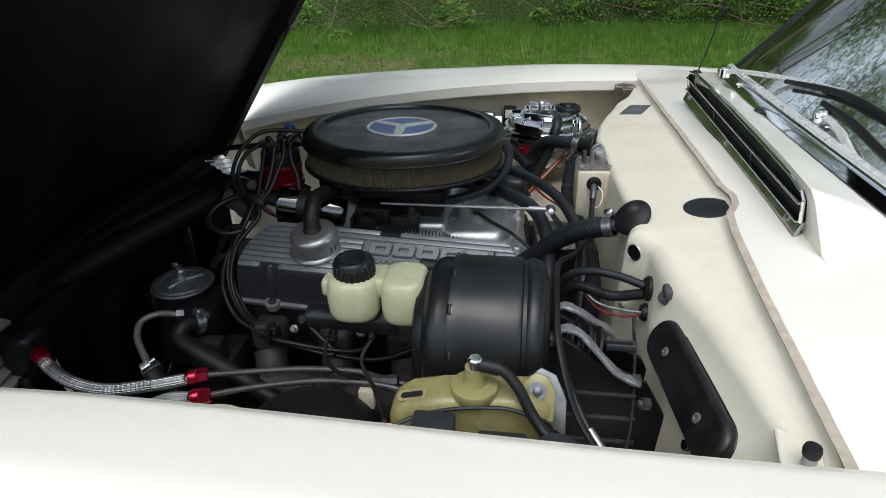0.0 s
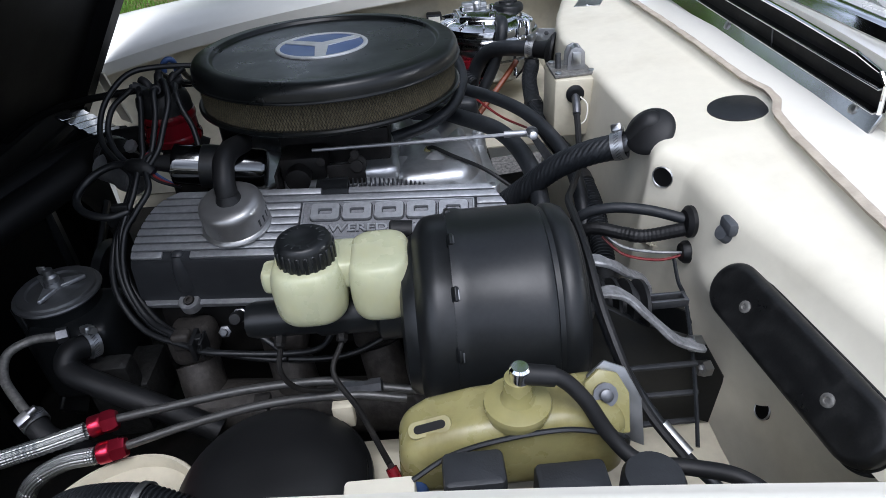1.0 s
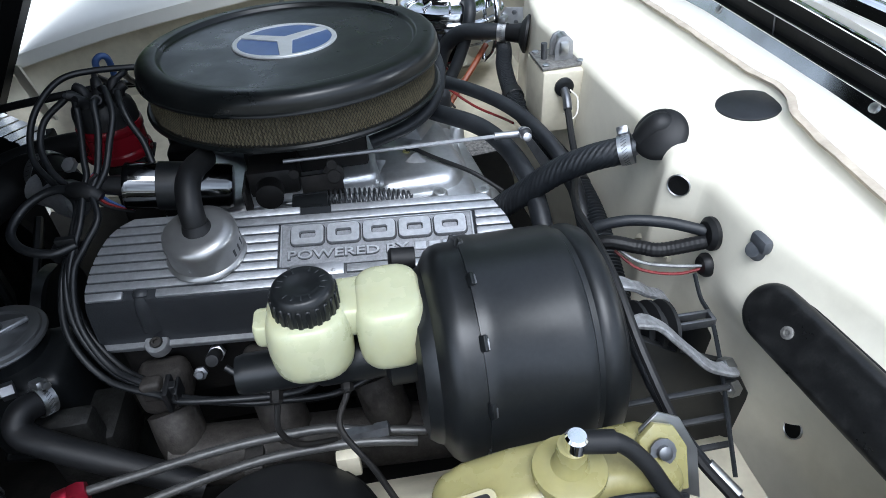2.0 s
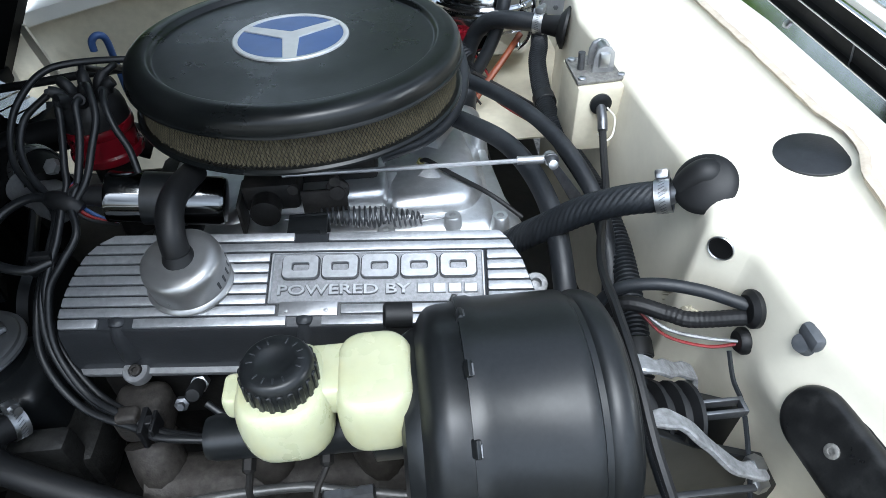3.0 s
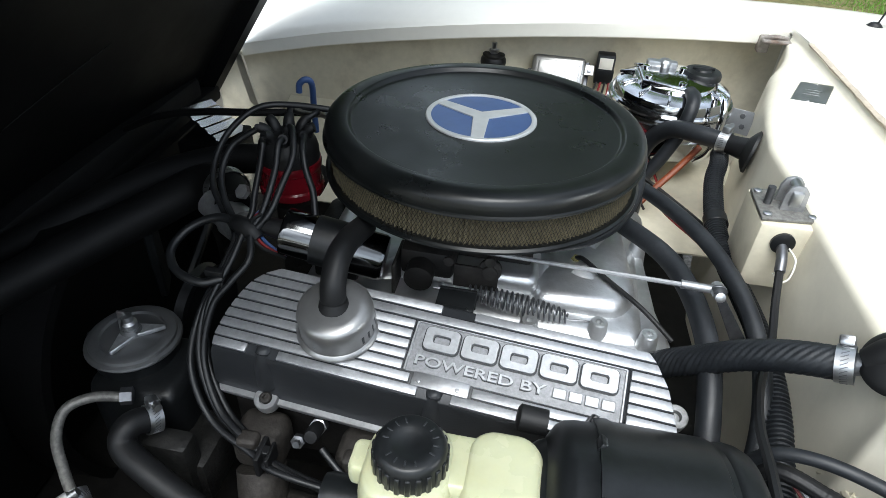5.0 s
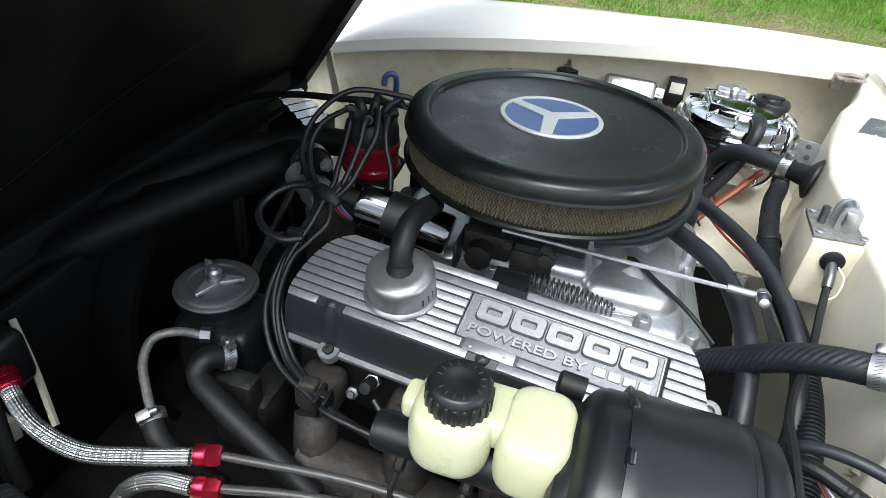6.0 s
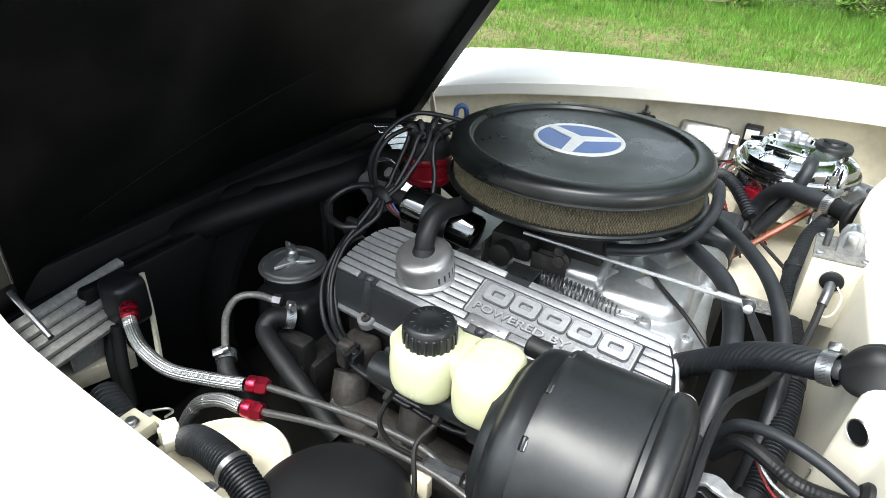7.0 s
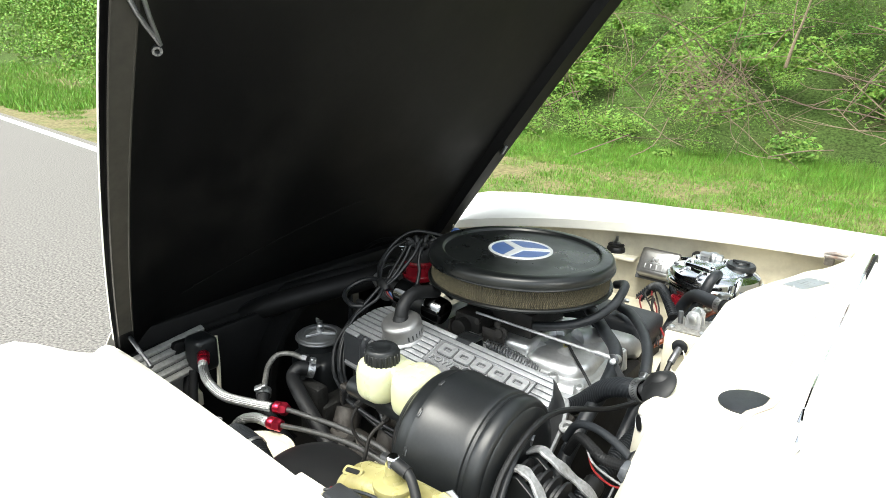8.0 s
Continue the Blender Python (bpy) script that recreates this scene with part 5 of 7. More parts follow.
part("support_bracket", prism([(-0.010, -0.03), (0.030, -0.050), (0.030, -0.012), (0.018, 0.014), (0.002, 0.021), (-0.012, 0.010)], -0.0015, 0.0015, 0.0005, 1, Matrix.Translation((0.180, 0.556, 0.808)) @ Matrix.Rotation(radians(62), 4, "X")), STEEL, wash)
ovh = thing("overflow_hose", (0.118, 0.541, 0.845), "slim black overflow hose from the tank", "hose")
part("end_sleeve", tube([(0.116, 0.541, 0.845), (0.138, 0.539, 0.842)], 0.0078, seg=12), RUBBER, ovh)
part("tube", tube([(0.118, 0.541, 0.845), (0.140, 0.538, 0.842), (0.158, 0.530, 0.826), (0.175, 0.518, 0.800), (0.195, 0.503, 0.785), (0.230, 0.493, 0.786), (0.258, 0.478, 0.790), (0.285, 0.455, 0.780)], 0.0060, seg=12), RUBBER, ovh)

# ---- black oval cover on the bulkhead ----
stad = rounded(0.212, 0.055, 0.027, 12)
px_ = Vector((0.115, -0.99, -0.02))
pn = Vector((-0.86, -0.10, 0.50)).normalized()
px_ = (px_ - pn * px_.dot(pn)).normalized()
py_ = pn.cross(px_)
PM = Matrix.Translation((0.329, 0.571, 0.814)) @ Matrix((px_, py_, pn)).transposed().to_4x4()
pad = thing("access_cover", (0.33, 0.57, 0.76), "long oval black rubber-edged cover bolted to the bulkhead", "cover plate")
part("plate", prism([(x * 0.985, y * 0.955) for x, y in stad], -0.016, 0.0015, 0.008, 6, PM), PADBLACK, pad)
part("flange", prism(stad, -0.018, -0.008, 0.003, 3, PM), PADBLACK, pad)
part("gasket", prism([(x * 1.02, y * 1.06) for x, y in stad], -0.020, -0.012, 0.003, 2, PM), RUBBER, pad)
for x in (-0.053, 0.053):
    part("bolt", lathe([(0.0056, 0.001), (0.0056, 0.0026), (0.0048, 0.0032), (0.0026, 0.0032), (0.0022, 0.0022), (0, 0.0022)], 14, PM @ Matrix.Translation((x, 0.0, 0))), GRIMY_STEEL, pad)

# ---- hood latch tower ----
tower = thing("hood_latch", (0.275, 1.08, 0.84), "zinc hood latch bolted on a painted ivory box", "hood latch")
part("tower_box", prism([(0.246, 1.045), (0.300, 1.045), (0.312, 1.130), (0.246, 1.120)], 0.79, 0.873, 0.004, 2), GRIMY_DIM, tower)
part("plate", prism([(0.2465, 1.050), (0.306, 1.056), (0.306, 1.122), (0.2465, 1.112)], 0.8735, 0.8775, 0.0012, 2), GRIMY_STEEL, tower)
arch = [(-0.0125, 0), (-0.0125, 0.020), (-0.009, 0.028), (-0.002, 0.0315), (0.006, 0.0300), (0.011, 0.024), (0.0125, 0.0)]
for yy in (1.074, 1.094):
    part("catch", prism(arch, -0.0022, 0.0022, 0.0009, 2, Matrix.Translation((0.281, yy, 0.8765)) @ Matrix.Rotation(radians(90), 4, "X")), ALU_DULL, tower)
part("catch_bridge", tube([(0.281, 1.072, 0.902), (0.281, 1.096, 0.902)], 0.0055, seg=12, n=2), STEEL, tower)
part("striker", box((0.280, 1.0705, 0.893), (0.012, 0.006, 0.018), 0.002, 2), STEEL, tower)
part("pin", tube([(0.258, 1.083, 0.877), (0.257, 1.083, 0.898)], 0.0042, seg=10), GUNMETAL, tower)
for x, y in ((0.253, 1.058), (0.300, 1.062), (0.300, 1.115), (0.253, 1.106)):
    part("screw", lathe([(0.0045, 0), (0.0045, 0.002), (0.003, 0.003), (0, 0.003)], 14, Matrix.Translation((x, y, 0.8775))), STEEL, tower)
sens = thing("cable_end", (0.275, 1.035, 0.83), "grey cable end fitting in the latch box", "cable")
part("grommet", lathe([(0.006, 0), (0.0125, 0), (0.0125, 0.003), (0.008, 0.005), (0.006, 0.005)], 24, frame_at((0.274, 1.045, 0.853), (0, -1, 0))), SATIN, sens)
part("barrel", tube([(0.274, 1.050, 0.853), (0.273, 1.030, 0.845), (0.271, 1.016, 0.835)], 0.0056, seg=12), GUNMETAL, sens)
part("string", tube([(0.281, 1.040, 0.850), (0.288, 1.030, 0.842), (0.285, 1.020, 0.826), (0.276, 1.018, 0.820), (0.268, 1.022, 0.828)], 0.0010, seg=6), IVORY, sens, "frayed white twine")
part("cable", tube([(0.271, 1.016, 0.835), (0.268, 0.99, 0.815), (0.258, 0.94, 0.800), (0.235, 0.88, 0.802), (0.212, 0.81, 0.826), (0.203, 0.75, 0.842), (0.201, 0.69, 0.838), (0.204, 0.63, 0.810), (0.222, 0.575, 0.765), (0.25, 0.535, 0.735)], 0.0042, seg=8), RUBBER, sens)

# ---- heater hoses ----
def clamp(p, d, r, parent):
    m = frame_at(p, d)
    c = part("clamp", lathe([(r, -0.007), (r + 0.0014, -0.007), (r + 0.0014, 0.007), (r, 0.007)], 36, m, cap=False), STEEL, parent, "bright worm-drive hose clamp")
    part("clamp_slots", merge(*[box((0, 0, 0), (0.0004, 0.0008, 0.0065), 0.0001, 1, m @ Matrix.Rotation(6.283 * k / 30, 4, "Z") @ Matrix.Translation((r + 0.0014, 0, 0)) @ Matrix.Rotation(0.5, 4, "X")) for k in range(30)]), GUNMETAL, c)
    part("clamp_screw", merge(box((0, r + 0.005, 0), (0.016, 0.009, 0.012), 0.002, 2, m), lathe([(0, 0), (0.0042, 0), (0.0042, 0.01), (0, 0.01)], 12, m @ Matrix.Translation((0.006, r + 0.005, 0)) @ Matrix.Rotation(radians(90), 4, "Y"))), STEEL, c)


h1 = thing("heater_hose", (0.23, 0.90, 0.78), "ribbed black heater hose clamped to a rubber elbow", "hose", "heater hoses")
part("hose", braid([(0.150, 0.935, 0.745), (0.170, 0.928, 0.765), (0.190, 0.913, 0.790), (0.218, 0.895, 0.822), (0.250, 0.878, 0.845), (0.286, 0.862, 0.860)], 0.0147, strands=12, pitch=0.085, amp=0.0013, seg=96, cross=False), HOSE, h1)
clamp((0.281, 0.864, 0.8585), (0.9, -0.4, 0.36), 0.0150, h1)
part("stub", tube([(0.284, 0.863, 0.8595), (0.302, 0.857, 0.872)], 0.0095, seg=16), GUNMETAL, h1)
part("elbow", tube([(0.295, 0.860, 0.868), (0.302, 0.858, 0.880), (0.310, 0.856, 0.886), (0.318, 0.857, 0.880)], lambda t: 0.0125 + 0.003 * t, seg=20), RUBBER, h1)
part("flare", lathe([(0.027, 0.0), (0.028, 0.002), (0.027, 0.004), (0.023, 0.007), (0.016, 0.010), (0, 0.014)], 40, frame_at((0.3095, 0.8505, 0.8785), (-0.58, -0.42, 0.70))), RUBBER, h1)
h2 = thing("heater_hose", (0.2, 1.35, 0.75), "ribbed black heater hose clamped to a rubber elbow", "hose", "heater hoses")
part("hose", tube([(0.150, 1.33, 0.70), (0.160, 1.375, 0.745), (0.176, 1.385, 0.790), (0.200, 1.365, 0.822), (0.235, 1.335, 0.832), (0.272, 1.312, 0.834)], 0.0135, seg=20), HOSE, h2)
clamp((0.264, 1.317, 0.834), (0.85, -0.5, 0.03), 0.0150, h2)
part("elbow", tube([(0.268, 1.314, 0.834), (0.282, 1.300, 0.836), (0.292, 1.290, 0.838)], lambda t: 0.013 + 0.004 * t, seg=18), RUBBER, h2)
part("flare", lathe([(0.030, 0.0), (0.030, 0.004), (0.025, 0.008), (0.017, 0.013), (0, 0.016)], 36, frame_at((0.297, 1.285, 0.838), (-0.9, 0.35, 0.1))), RUBBER, h2)


def hose(name, pts, r, label, ridge=0.0, mat_=None, category="hose", pitch=0.006, seg=14):
    return single(name, tube(pts, r, seg=seg, ridge=ridge, pitch=pitch), mat_ or HOSE, label, category)


def vacuum_line(pts, r, label):
    th = thing("vacuum_hose", pts[3], label, "hose", "vacuum hoses")
    part("hose", tube(pts, r, seg=16), HOSE, th)
    clamp(Vector(pts[0]).lerp(Vector(pts[1]), 0.12), Vector(pts[1]) - Vector(pts[0]), r + 0.0005, th)
    clamp(Vector(pts[-1]).lerp(Vector(pts[-2]), 0.15), Vector(pts[-1]) - Vector(pts[-2]), r + 0.0005, th)


vacuum_line([(0.04, 1.21, 0.80), (0.11, 1.125, 0.803), (0.170, 1.045, 0.806), (0.196, 0.95, 0.796), (0.198, 0.87, 0.765), (0.194, 0.80, 0.70), (0.188, 0.74, 0.60)], 0.0118, "long smooth black hose running behind the engine")
vacuum_line([(0.08, 1.26, 0.80), (0.14, 1.195, 0.814), (0.210, 1.080, 0.818), (0.246, 0.97, 0.800), (0.254, 0.89, 0.755), (0.245, 0.83, 0.68), (0.23, 0.78, 0.60)], 0.0094, "smooth black hose running beside the bulkhead")
loom = hose("corrugated_loom", [(0.272, 1.345, 0.800), (0.262, 1.300, 0.806), (0.250, 1.255, 0.800), (0.242, 1.17, 0.790), (0.244, 1.09, 0.785), (0.262, 0.99, 0.775), (0.268, 0.91, 0.762), (0.262, 0.83, 0.742), (0.250, 0.75, 0.715), (0.24, 0.68, 0.66)], 0.0115, "corrugated black wiring conduit along the bulkhead", ridge=0.003, pitch=0.0048)
for lp, ld in (((0.2425, 1.17, 0.790), (0.01, -1, -0.1)), ((0.2655, 0.95, 0.769), (0.05, -1, -0.15)), ((0.256, 0.79, 0.729), (-0.1, -1, -0.33))):
    part("tape_band", lathe([(0.0140, -0.009), (0.0150, -0.008), (0.0150, 0.008), (0.0140, 0.009)], 24, frame_at(lp, ld), cap=False), RUBBER, loom)
hose("crankcase_hose", [(0.085, 1.225, 0.858), (0.112, 1.200, 0.872), (0.124, 1.160, 0.870), (0.124, 1.115, 0.856), (0.106, 1.065, 0.842), (0.07, 1.03, 0.832), (0.02, 1.02, 0.82)], 0.0085, "black hose curling round the air cleaner base")


# ---- ignition: distributor, coil, leads ----
DX, DY = -0.2790, 1.048
dist = thing("distributor", (DX, DY, 0.78), "red-based distributor with a black cap and lead boots", "distributor")
part("shaft", lathe([(0.022, 0.70), (0.022, 0.815), (0, 0.815)], 28, Matrix.Translation((DX, DY, 0))), DARK, dist)
part("base", lathe([(0.022, 0.828), (0.033, 0.830), (0.0375, 0.834), (0.0380, 0.838), (0.0375, 0.842), (0.0352, 0.844), (0.0348, 0.864), (0.0365, 0.866), (0.0368, 0.871), (0.0360, 0.875), (0.033, 0.876), (0, 0.876)], 48, Matrix.Translation((DX, DY, 0))), RED_CAP, dist, "glossy red distributor housing")
part("cap", lathe([(0.0350, 0.874), (0.0345, 0.888), (0.0325, 0.896), (0.026, 0.902), (0, 0.904)], 40, Matrix.Translation((DX, DY, 0))), RUBBER, dist)
boots = []
for k in range(9):
    a = radians(45 * k + 15)
    r = 0.020 if k < 8 else 0.0
    p = Vector((DX + r * math.cos(a), DY + r * math.sin(a), 0.896))
    o = Vector((math.cos(a), math.sin(a), 0)) * (1 if k < 8 else 0.4)
    q = p + Vector((0, 0, 0.017)) + o * 0.011
    part("boot", tube([p, p + Vector((0, 0, 0.008)) + o * 0.001, p + Vector((0, 0, 0.014)) + o * 0.005, q], lambda t: 0.0078 - 0.0022 * t, seg=12, n=5), RUBBER, dist)
    boots.append((q, o))


def lead(pts, r=0.0037, label="black spark plug lead looping from the distributor", name="plug_lead"):
    return tagged(part(name, tube(pts, r, seg=10), LEAD), label, "ignition lead", "plug leads")


b = [q for q, o in boots]
# leads sweep out to the front or fall before the red housing, meet at the wrapped bundle, then go round the cover's end and down to the plugs
SWEEPS = (
    (b[4], (-0.3120, 1.041, 0.9085), (-0.3375, 1.030, 0.8905), (-0.3445, 1.010, 0.8690), (-0.3336, 0.985, 0.8535), (-0.3164, 0.965, 0.8435)),
    ((-0.175, 1.125, 0.893), (-0.230, 1.100, 0.914), (-0.2925, 1.085, 0.9215), (-0.3246, 1.070, 0.9185), (-0.3499, 1.050, 0.8970), (-0.3607, 1.030, 0.8725), (-0.3530, 1.000, 0.8540), (-0.3310, 0.975, 0.8385)),
    (b[5], (-0.2960, 1.020, 0.9020), (-0.2934, 1.000, 0.8845), (-0.2912, 0.975, 0.8645), (-0.2890, 0.960, 0.8525)))
for k, (sweep, off, end) in enumerate(zip(SWEEPS, (0.000, 0.007, -0.006), ((-0.165, 0.795, 0.700), (-0.060, 0.790, 0.690), (0.03, 0.79, 0.69)))):
    lead(list(sweep) + [(-0.298 - off, 0.945, 0.836 - off), (-0.302 - off, 0.915, 0.815 - off),
          (-0.318 - off, 0.880, 0.775 - off), (-0.312 - off, 0.845 - off, 0.735), (-0.280 - off, 0.812 - off, 0.700), (-0.235, 0.790 - off, 0.688), (-0.195, 0.774 - off, 0.680 + off), Vector((-0.12 + 0.03 * k, 0.765, 0.672 + off)), end])
# the far bank's leads arch away to the other side
for k, bi in enumerate((1, 2)):
    p, o = boots[bi]
    lead([p, p + o * 0.014 + Vector((0, 0, 0.002)), (-0.262 - 0.03 * k, 1.105, 0.905), (-0.27 - 0.02 * k, 1.15, 0.880), (-0.27, 1.20 + 0.01 * k, 0.850), (-0.25, 1.26, 0.80), (-0.20 + 0.06 * k, 1.30, 0.76)])
lead([b[8], (-0.262, 1.026, 0.920), (-0.2534, 1.000, 0.9036), (-0.2597, 0.980, 0.8812), (-0.2665, 0.957, 0.8590), (-0.280, 0.944, 0.842)])
lead([b[7], (-0.2453, 1.010, 0.9097), (-0.2379, 0.995, 0.8936), (-0.2280, 0.985, 0.8739), (-0.2223, 0.972, 0.8539), (-0.218, 0.962, 0.840)])
lead([b[6], (-0.272, 1.008, 0.912), (-0.270, 0.990, 0.893), (-0.273, 0.970, 0.870), (-0.277, 0.955, 0.854), (-0.286, 0.942, 0.840)])
single("lead_wrap", tube([(-0.312, 0.960, 0.838), (-0.299, 0.950, 0.842), (-0.285, 0.945, 0.840), (-0.276, 0.942, 0.834)], lambda t: 0.0075 + 0.003 * math.sin(3.14 * t), seg=14), RUBBER, "black tape wrapped round the lead bundle", "wrap")
lead([(-0.296, 0.950, 0.842), (-0.328, 0.957, 0.842), (-0.356, 0.945, 0.832), (-0.366, 0.918, 0.820), (-0.350, 0.896, 0.812), (-0.322, 0.890, 0.806), (-0.302, 0.900, 0.806)], 0.0048, "thick black lead curled in a loop", "coil_lead")
lead([(-0.284, 0.940, 0.840), (-0.276, 0.915, 0.826), (-0.290, 0.895, 0.808), (-0.306, 0.878, 0.785), (-0.308, 0.848, 0.742), (-0.282, 0.815, 0.706), (-0.240, 0.790, 0.694)])
# cable coloured near-black in place of the darkness it runs into
lead([(-0.20, 1.20, 0.848), (-0.29, 1.19, 0.862), (-0.38, 1.165, 0.864), (-0.46, 1.17, 0.852), (-0.54, 1.19, 0.825), (-0.62, 1.22, 0.78)], 0.0052, "thick black cable crossing to the front", "main_cable").data.materials[0] = SHADE_BLACK
single("cable_tie", merge(tube([(-0.330, 0.915, 0.786), (-0.318, 0.905, 0.800), (-0.300, 0.903, 0.798)], 0.0095, seg=10), box((-0.31, 0.902, 0.812), (0.02, 0.008, 0.008), 0.001)), RUBBER, "black clip holding the plug leads", "clip")
single("lead_clip", merge(box((-0.222, 0.781, 0.690), (0.006, 0.030, 0.028), 0.002, 2), box((-0.213, 0.781, 0.690), (0.004, 0.024, 0.022), 0.001, 1), box((-0.2175, 0.781, 0.690), (0.009, 0.010, 0.026), 0.001, 1)), RUBBER, "black plastic lead separator clip", "clip")
coil = thing("ignition_coil", (-0.2, 0.968, 0.80), "chrome ignition coil with a black clamp band", "ignition coil")
CM = frame_at((-0.252, 0.956, 0.838), (0.108, 0.003, -0.019))
part("can", lathe([(0, 0.002), (0.022, 0.002), (0.0235, 0.0), (0.0258, 0.001), (0.0262, 0.004), (0.0255, 0.007), (0.0255, 0.108), (0.0235, 0.112), (0, 0.113)], 48, CM), DARK_CHROME, coil)
part("band", lathe([(0.0255, 0.034), (0.0272, 0.034), (0.0272, 0.074), (0.0255, 0.074)], 48, CM, cap=False), SATIN, coil)
part("bracket", box((-0.200, 0.975, 0.800), (0.05, 0.03, 0.045), 0.004), SATIN, coil)
part("tower", lathe([(0, 0), (0.012, 0), (0.010, -0.02), (0.006, -0.034), (0, -0.034)], 20, CM), RUBBER, coil)
for i, (mt, dy) in enumerate(((REDWIRE, 0), (BLUE, 0.006), (RUBBER, -0.005))):
    part("wire", tube([(-0.274, 0.958 + dy, 0.858), (-0.283, 0.952 + dy, 0.852), (-0.282, 0.946 + dy, 0.838), (-0.272, 0.942 + dy, 0.826), (-0.25, 0.945, 0.81)], 0.0020, seg=6), mt, coil)
single("thermostat_neck", merge(lathe([(0.022, 0), (0.022, 0.02), (0.018, 0.028), (0.018, 0.06), (0, 0.06)], 24, frame_at((-0.325, 1.00, 0.80), (-0.8, 0.4, 0.15))), box((-0.318, 0.985, 0.812), (0.022, 0.034, 0.026), 0.008), lathe([(0, 0), (0.009, 0), (0.009, 0.006), (0, 0.008)], 6, frame_at((-0.322, 1.010, 0.842), (-0.3, -0.6, 0.7)))), ALU_DULL, "bright metal thermostat outlet", "thermostat housing")
rh = thing("radiator_hose", (-0.48, 1.05, 0.72), "fat black upper radiator hose", "hose")
part("hose", tube([(-0.345, 1.02, 0.806), (-0.375, 1.06, 0.810), (-0.415, 1.075, 0.800), (-0.46, 1.05, 0.778), (-0.53, 0.98, 0.752), (-0.61, 0.90, 0.720), (-0.68, 0.86, 0.68)], 0.026, seg=20), SHADE_BLACK, rh)
clamp((-0.372, 1.058, 0.810), (-0.7, 0.6, 0.0), 0.0265, rh)
cross = hose("radiator_hose", [(-0.30, 1.21, 0.74), (-0.36, 1.20, 0.772), (-0.44, 1.18, 0.775), (-0.52, 1.12, 0.765), (-0.60, 1.03, 0.740), (-0.69, 0.97, 0.70)], 0.022, "black hose crossing above the fan shroud", mat_=SHADE_BLACK, seg=18)
clamp((-0.352, 1.2015, 0.769), (-0.85, -0.15, 0.4), 0.0225, cross)
single("dipstick", tube([(-0.326, 1.254, 0.80), (-0.326, 1.253, 0.845), (-0.3235, 1.247, 0.872), (-0.3245, 1.242, 0.884), (-0.331, 1.238, 0.8865), (-0.338, 1.236, 0.880), (-0.3395, 1.236, 0.868)], 0.0046, seg=12, n=8), BLUE, "blue hooked oil dipstick handle", "dipstick")
# fan shroud, fan pulleys, finned radiator ends
shroud = thing("fan_shroud", (-0.56, 1.06, 0.5), "black plastic fan shroud at the radiator", "fan shroud")
part("ring", lathe([(0.21, -0.03), (0.225, -0.03), (0.225, 0.03), (0.21, 0.03)], 48, frame_at((-0.57, 1.06, 0.53), (1, 0, 0.05)), cap=False), SHADE_BLACK, shroud)
part("panel", box((-0.62, 1.06, 0.56), (0.02, 0.80, 0.30), 0.008), SHADE_BLACK, shroud)
fan = thing("fan", (-0.47, 1.06, 0.53), "dark engine fan and belt pulley", "fan")
part("pulley", merge(lathe([(0.02, 0), (0.075, 0), (0.068, 0.01), (0.075, 0.02), (0.02, 0.02)], 40, frame_at((-0.44, 1.04, 0.60), (1, 0, 0)))), SATIN, fan)
for k in range(6):
    part("fan_blade", box((0, 0, 0), (0.012, 0.045, 0.12), 0.003, 1, Matrix.Translation((-0.50, 1.06, 0.56)) @ Matrix.Rotation(radians(60 * k), 4, "X") @ Matrix.Translation((0, 0, 0.12)) @ Matrix.Rotation(radians(25), 4, "Z")), SATIN, fan)
fn = thing("grille_rails", (-0.58, 1.36, 0.66), "bright chromed grille rails behind the hood hinge", "grille", "grilles")
for k in range(5):
    part("rail", box((0, 0, 0), (0.0145, 0.100, 0.0040), 0.0010, 1, Matrix.Translation((-0.563 + 0.0165 * k, 1.338 - 0.008 * k, 0.772 - 0.006 * k)) @ Matrix.Rotation(radians(-15), 4, "X") @ Matrix.Rotation(radians(36), 4, "Y")), DIM_CHROME, fn)
part("backing", box((-0.530, 1.317, 0.713), (0.09, 0.09, 0.05), 0.004), SHADE_BLACK, fn)
fn = thing("grille_rails", (-0.60, 0.645, 0.56), "dusty grey ribbed grille panel behind the hood hinge", "grille", "grilles")
for k in range(5):
    part("rail", box((0, 0, 0), (0.016, 0.190, 0.0090), 0.0020, 2, Matrix.Translation((-0.632 + 0.012 * k, 0.645, 0.702 - 0.0125 * k)) @ Matrix.Rotation(radians(7), 4, "X") @ Matrix.Rotation(radians(15), 4, "Y")), DUSTY, fn)
part("backing", box((-0.655, 0.645, 0.64), (0.012, 0.19, 0.12), 0.003), SHADE_BLACK, fn)
part("lower_plate", box((-0.600, 0.655, 0.612), (0.004, 0.085, 0.055), 0.001), DUSTY, fn)
part("side_plate", prism([(-0.635, 0.600), (-0.600, 0.600), (-0.570, 0.690), (-0.615, 0.700)], 0.57, 0.600, 0.002, 1), GRIMY_DIM, fn)

# ---- steering pump ----
QX, QY = -0.4176, 0.8834
pump = thing("steering_pump", (QX, QY, 0.56), "black power steering pump with a bright round lid", "steering pump")
part("body", merge(lathe([(0.044, 0.60), (0.046, 0.62), (0.046, 0.700), (0, 0.700)], 40, Matrix.Translation((QX, QY, 0.006))), box((QX + 0.02, QY - 0.01, 0.63), (0.11, 0.10, 0.12), 0.02, 3)), SATIN, pump)
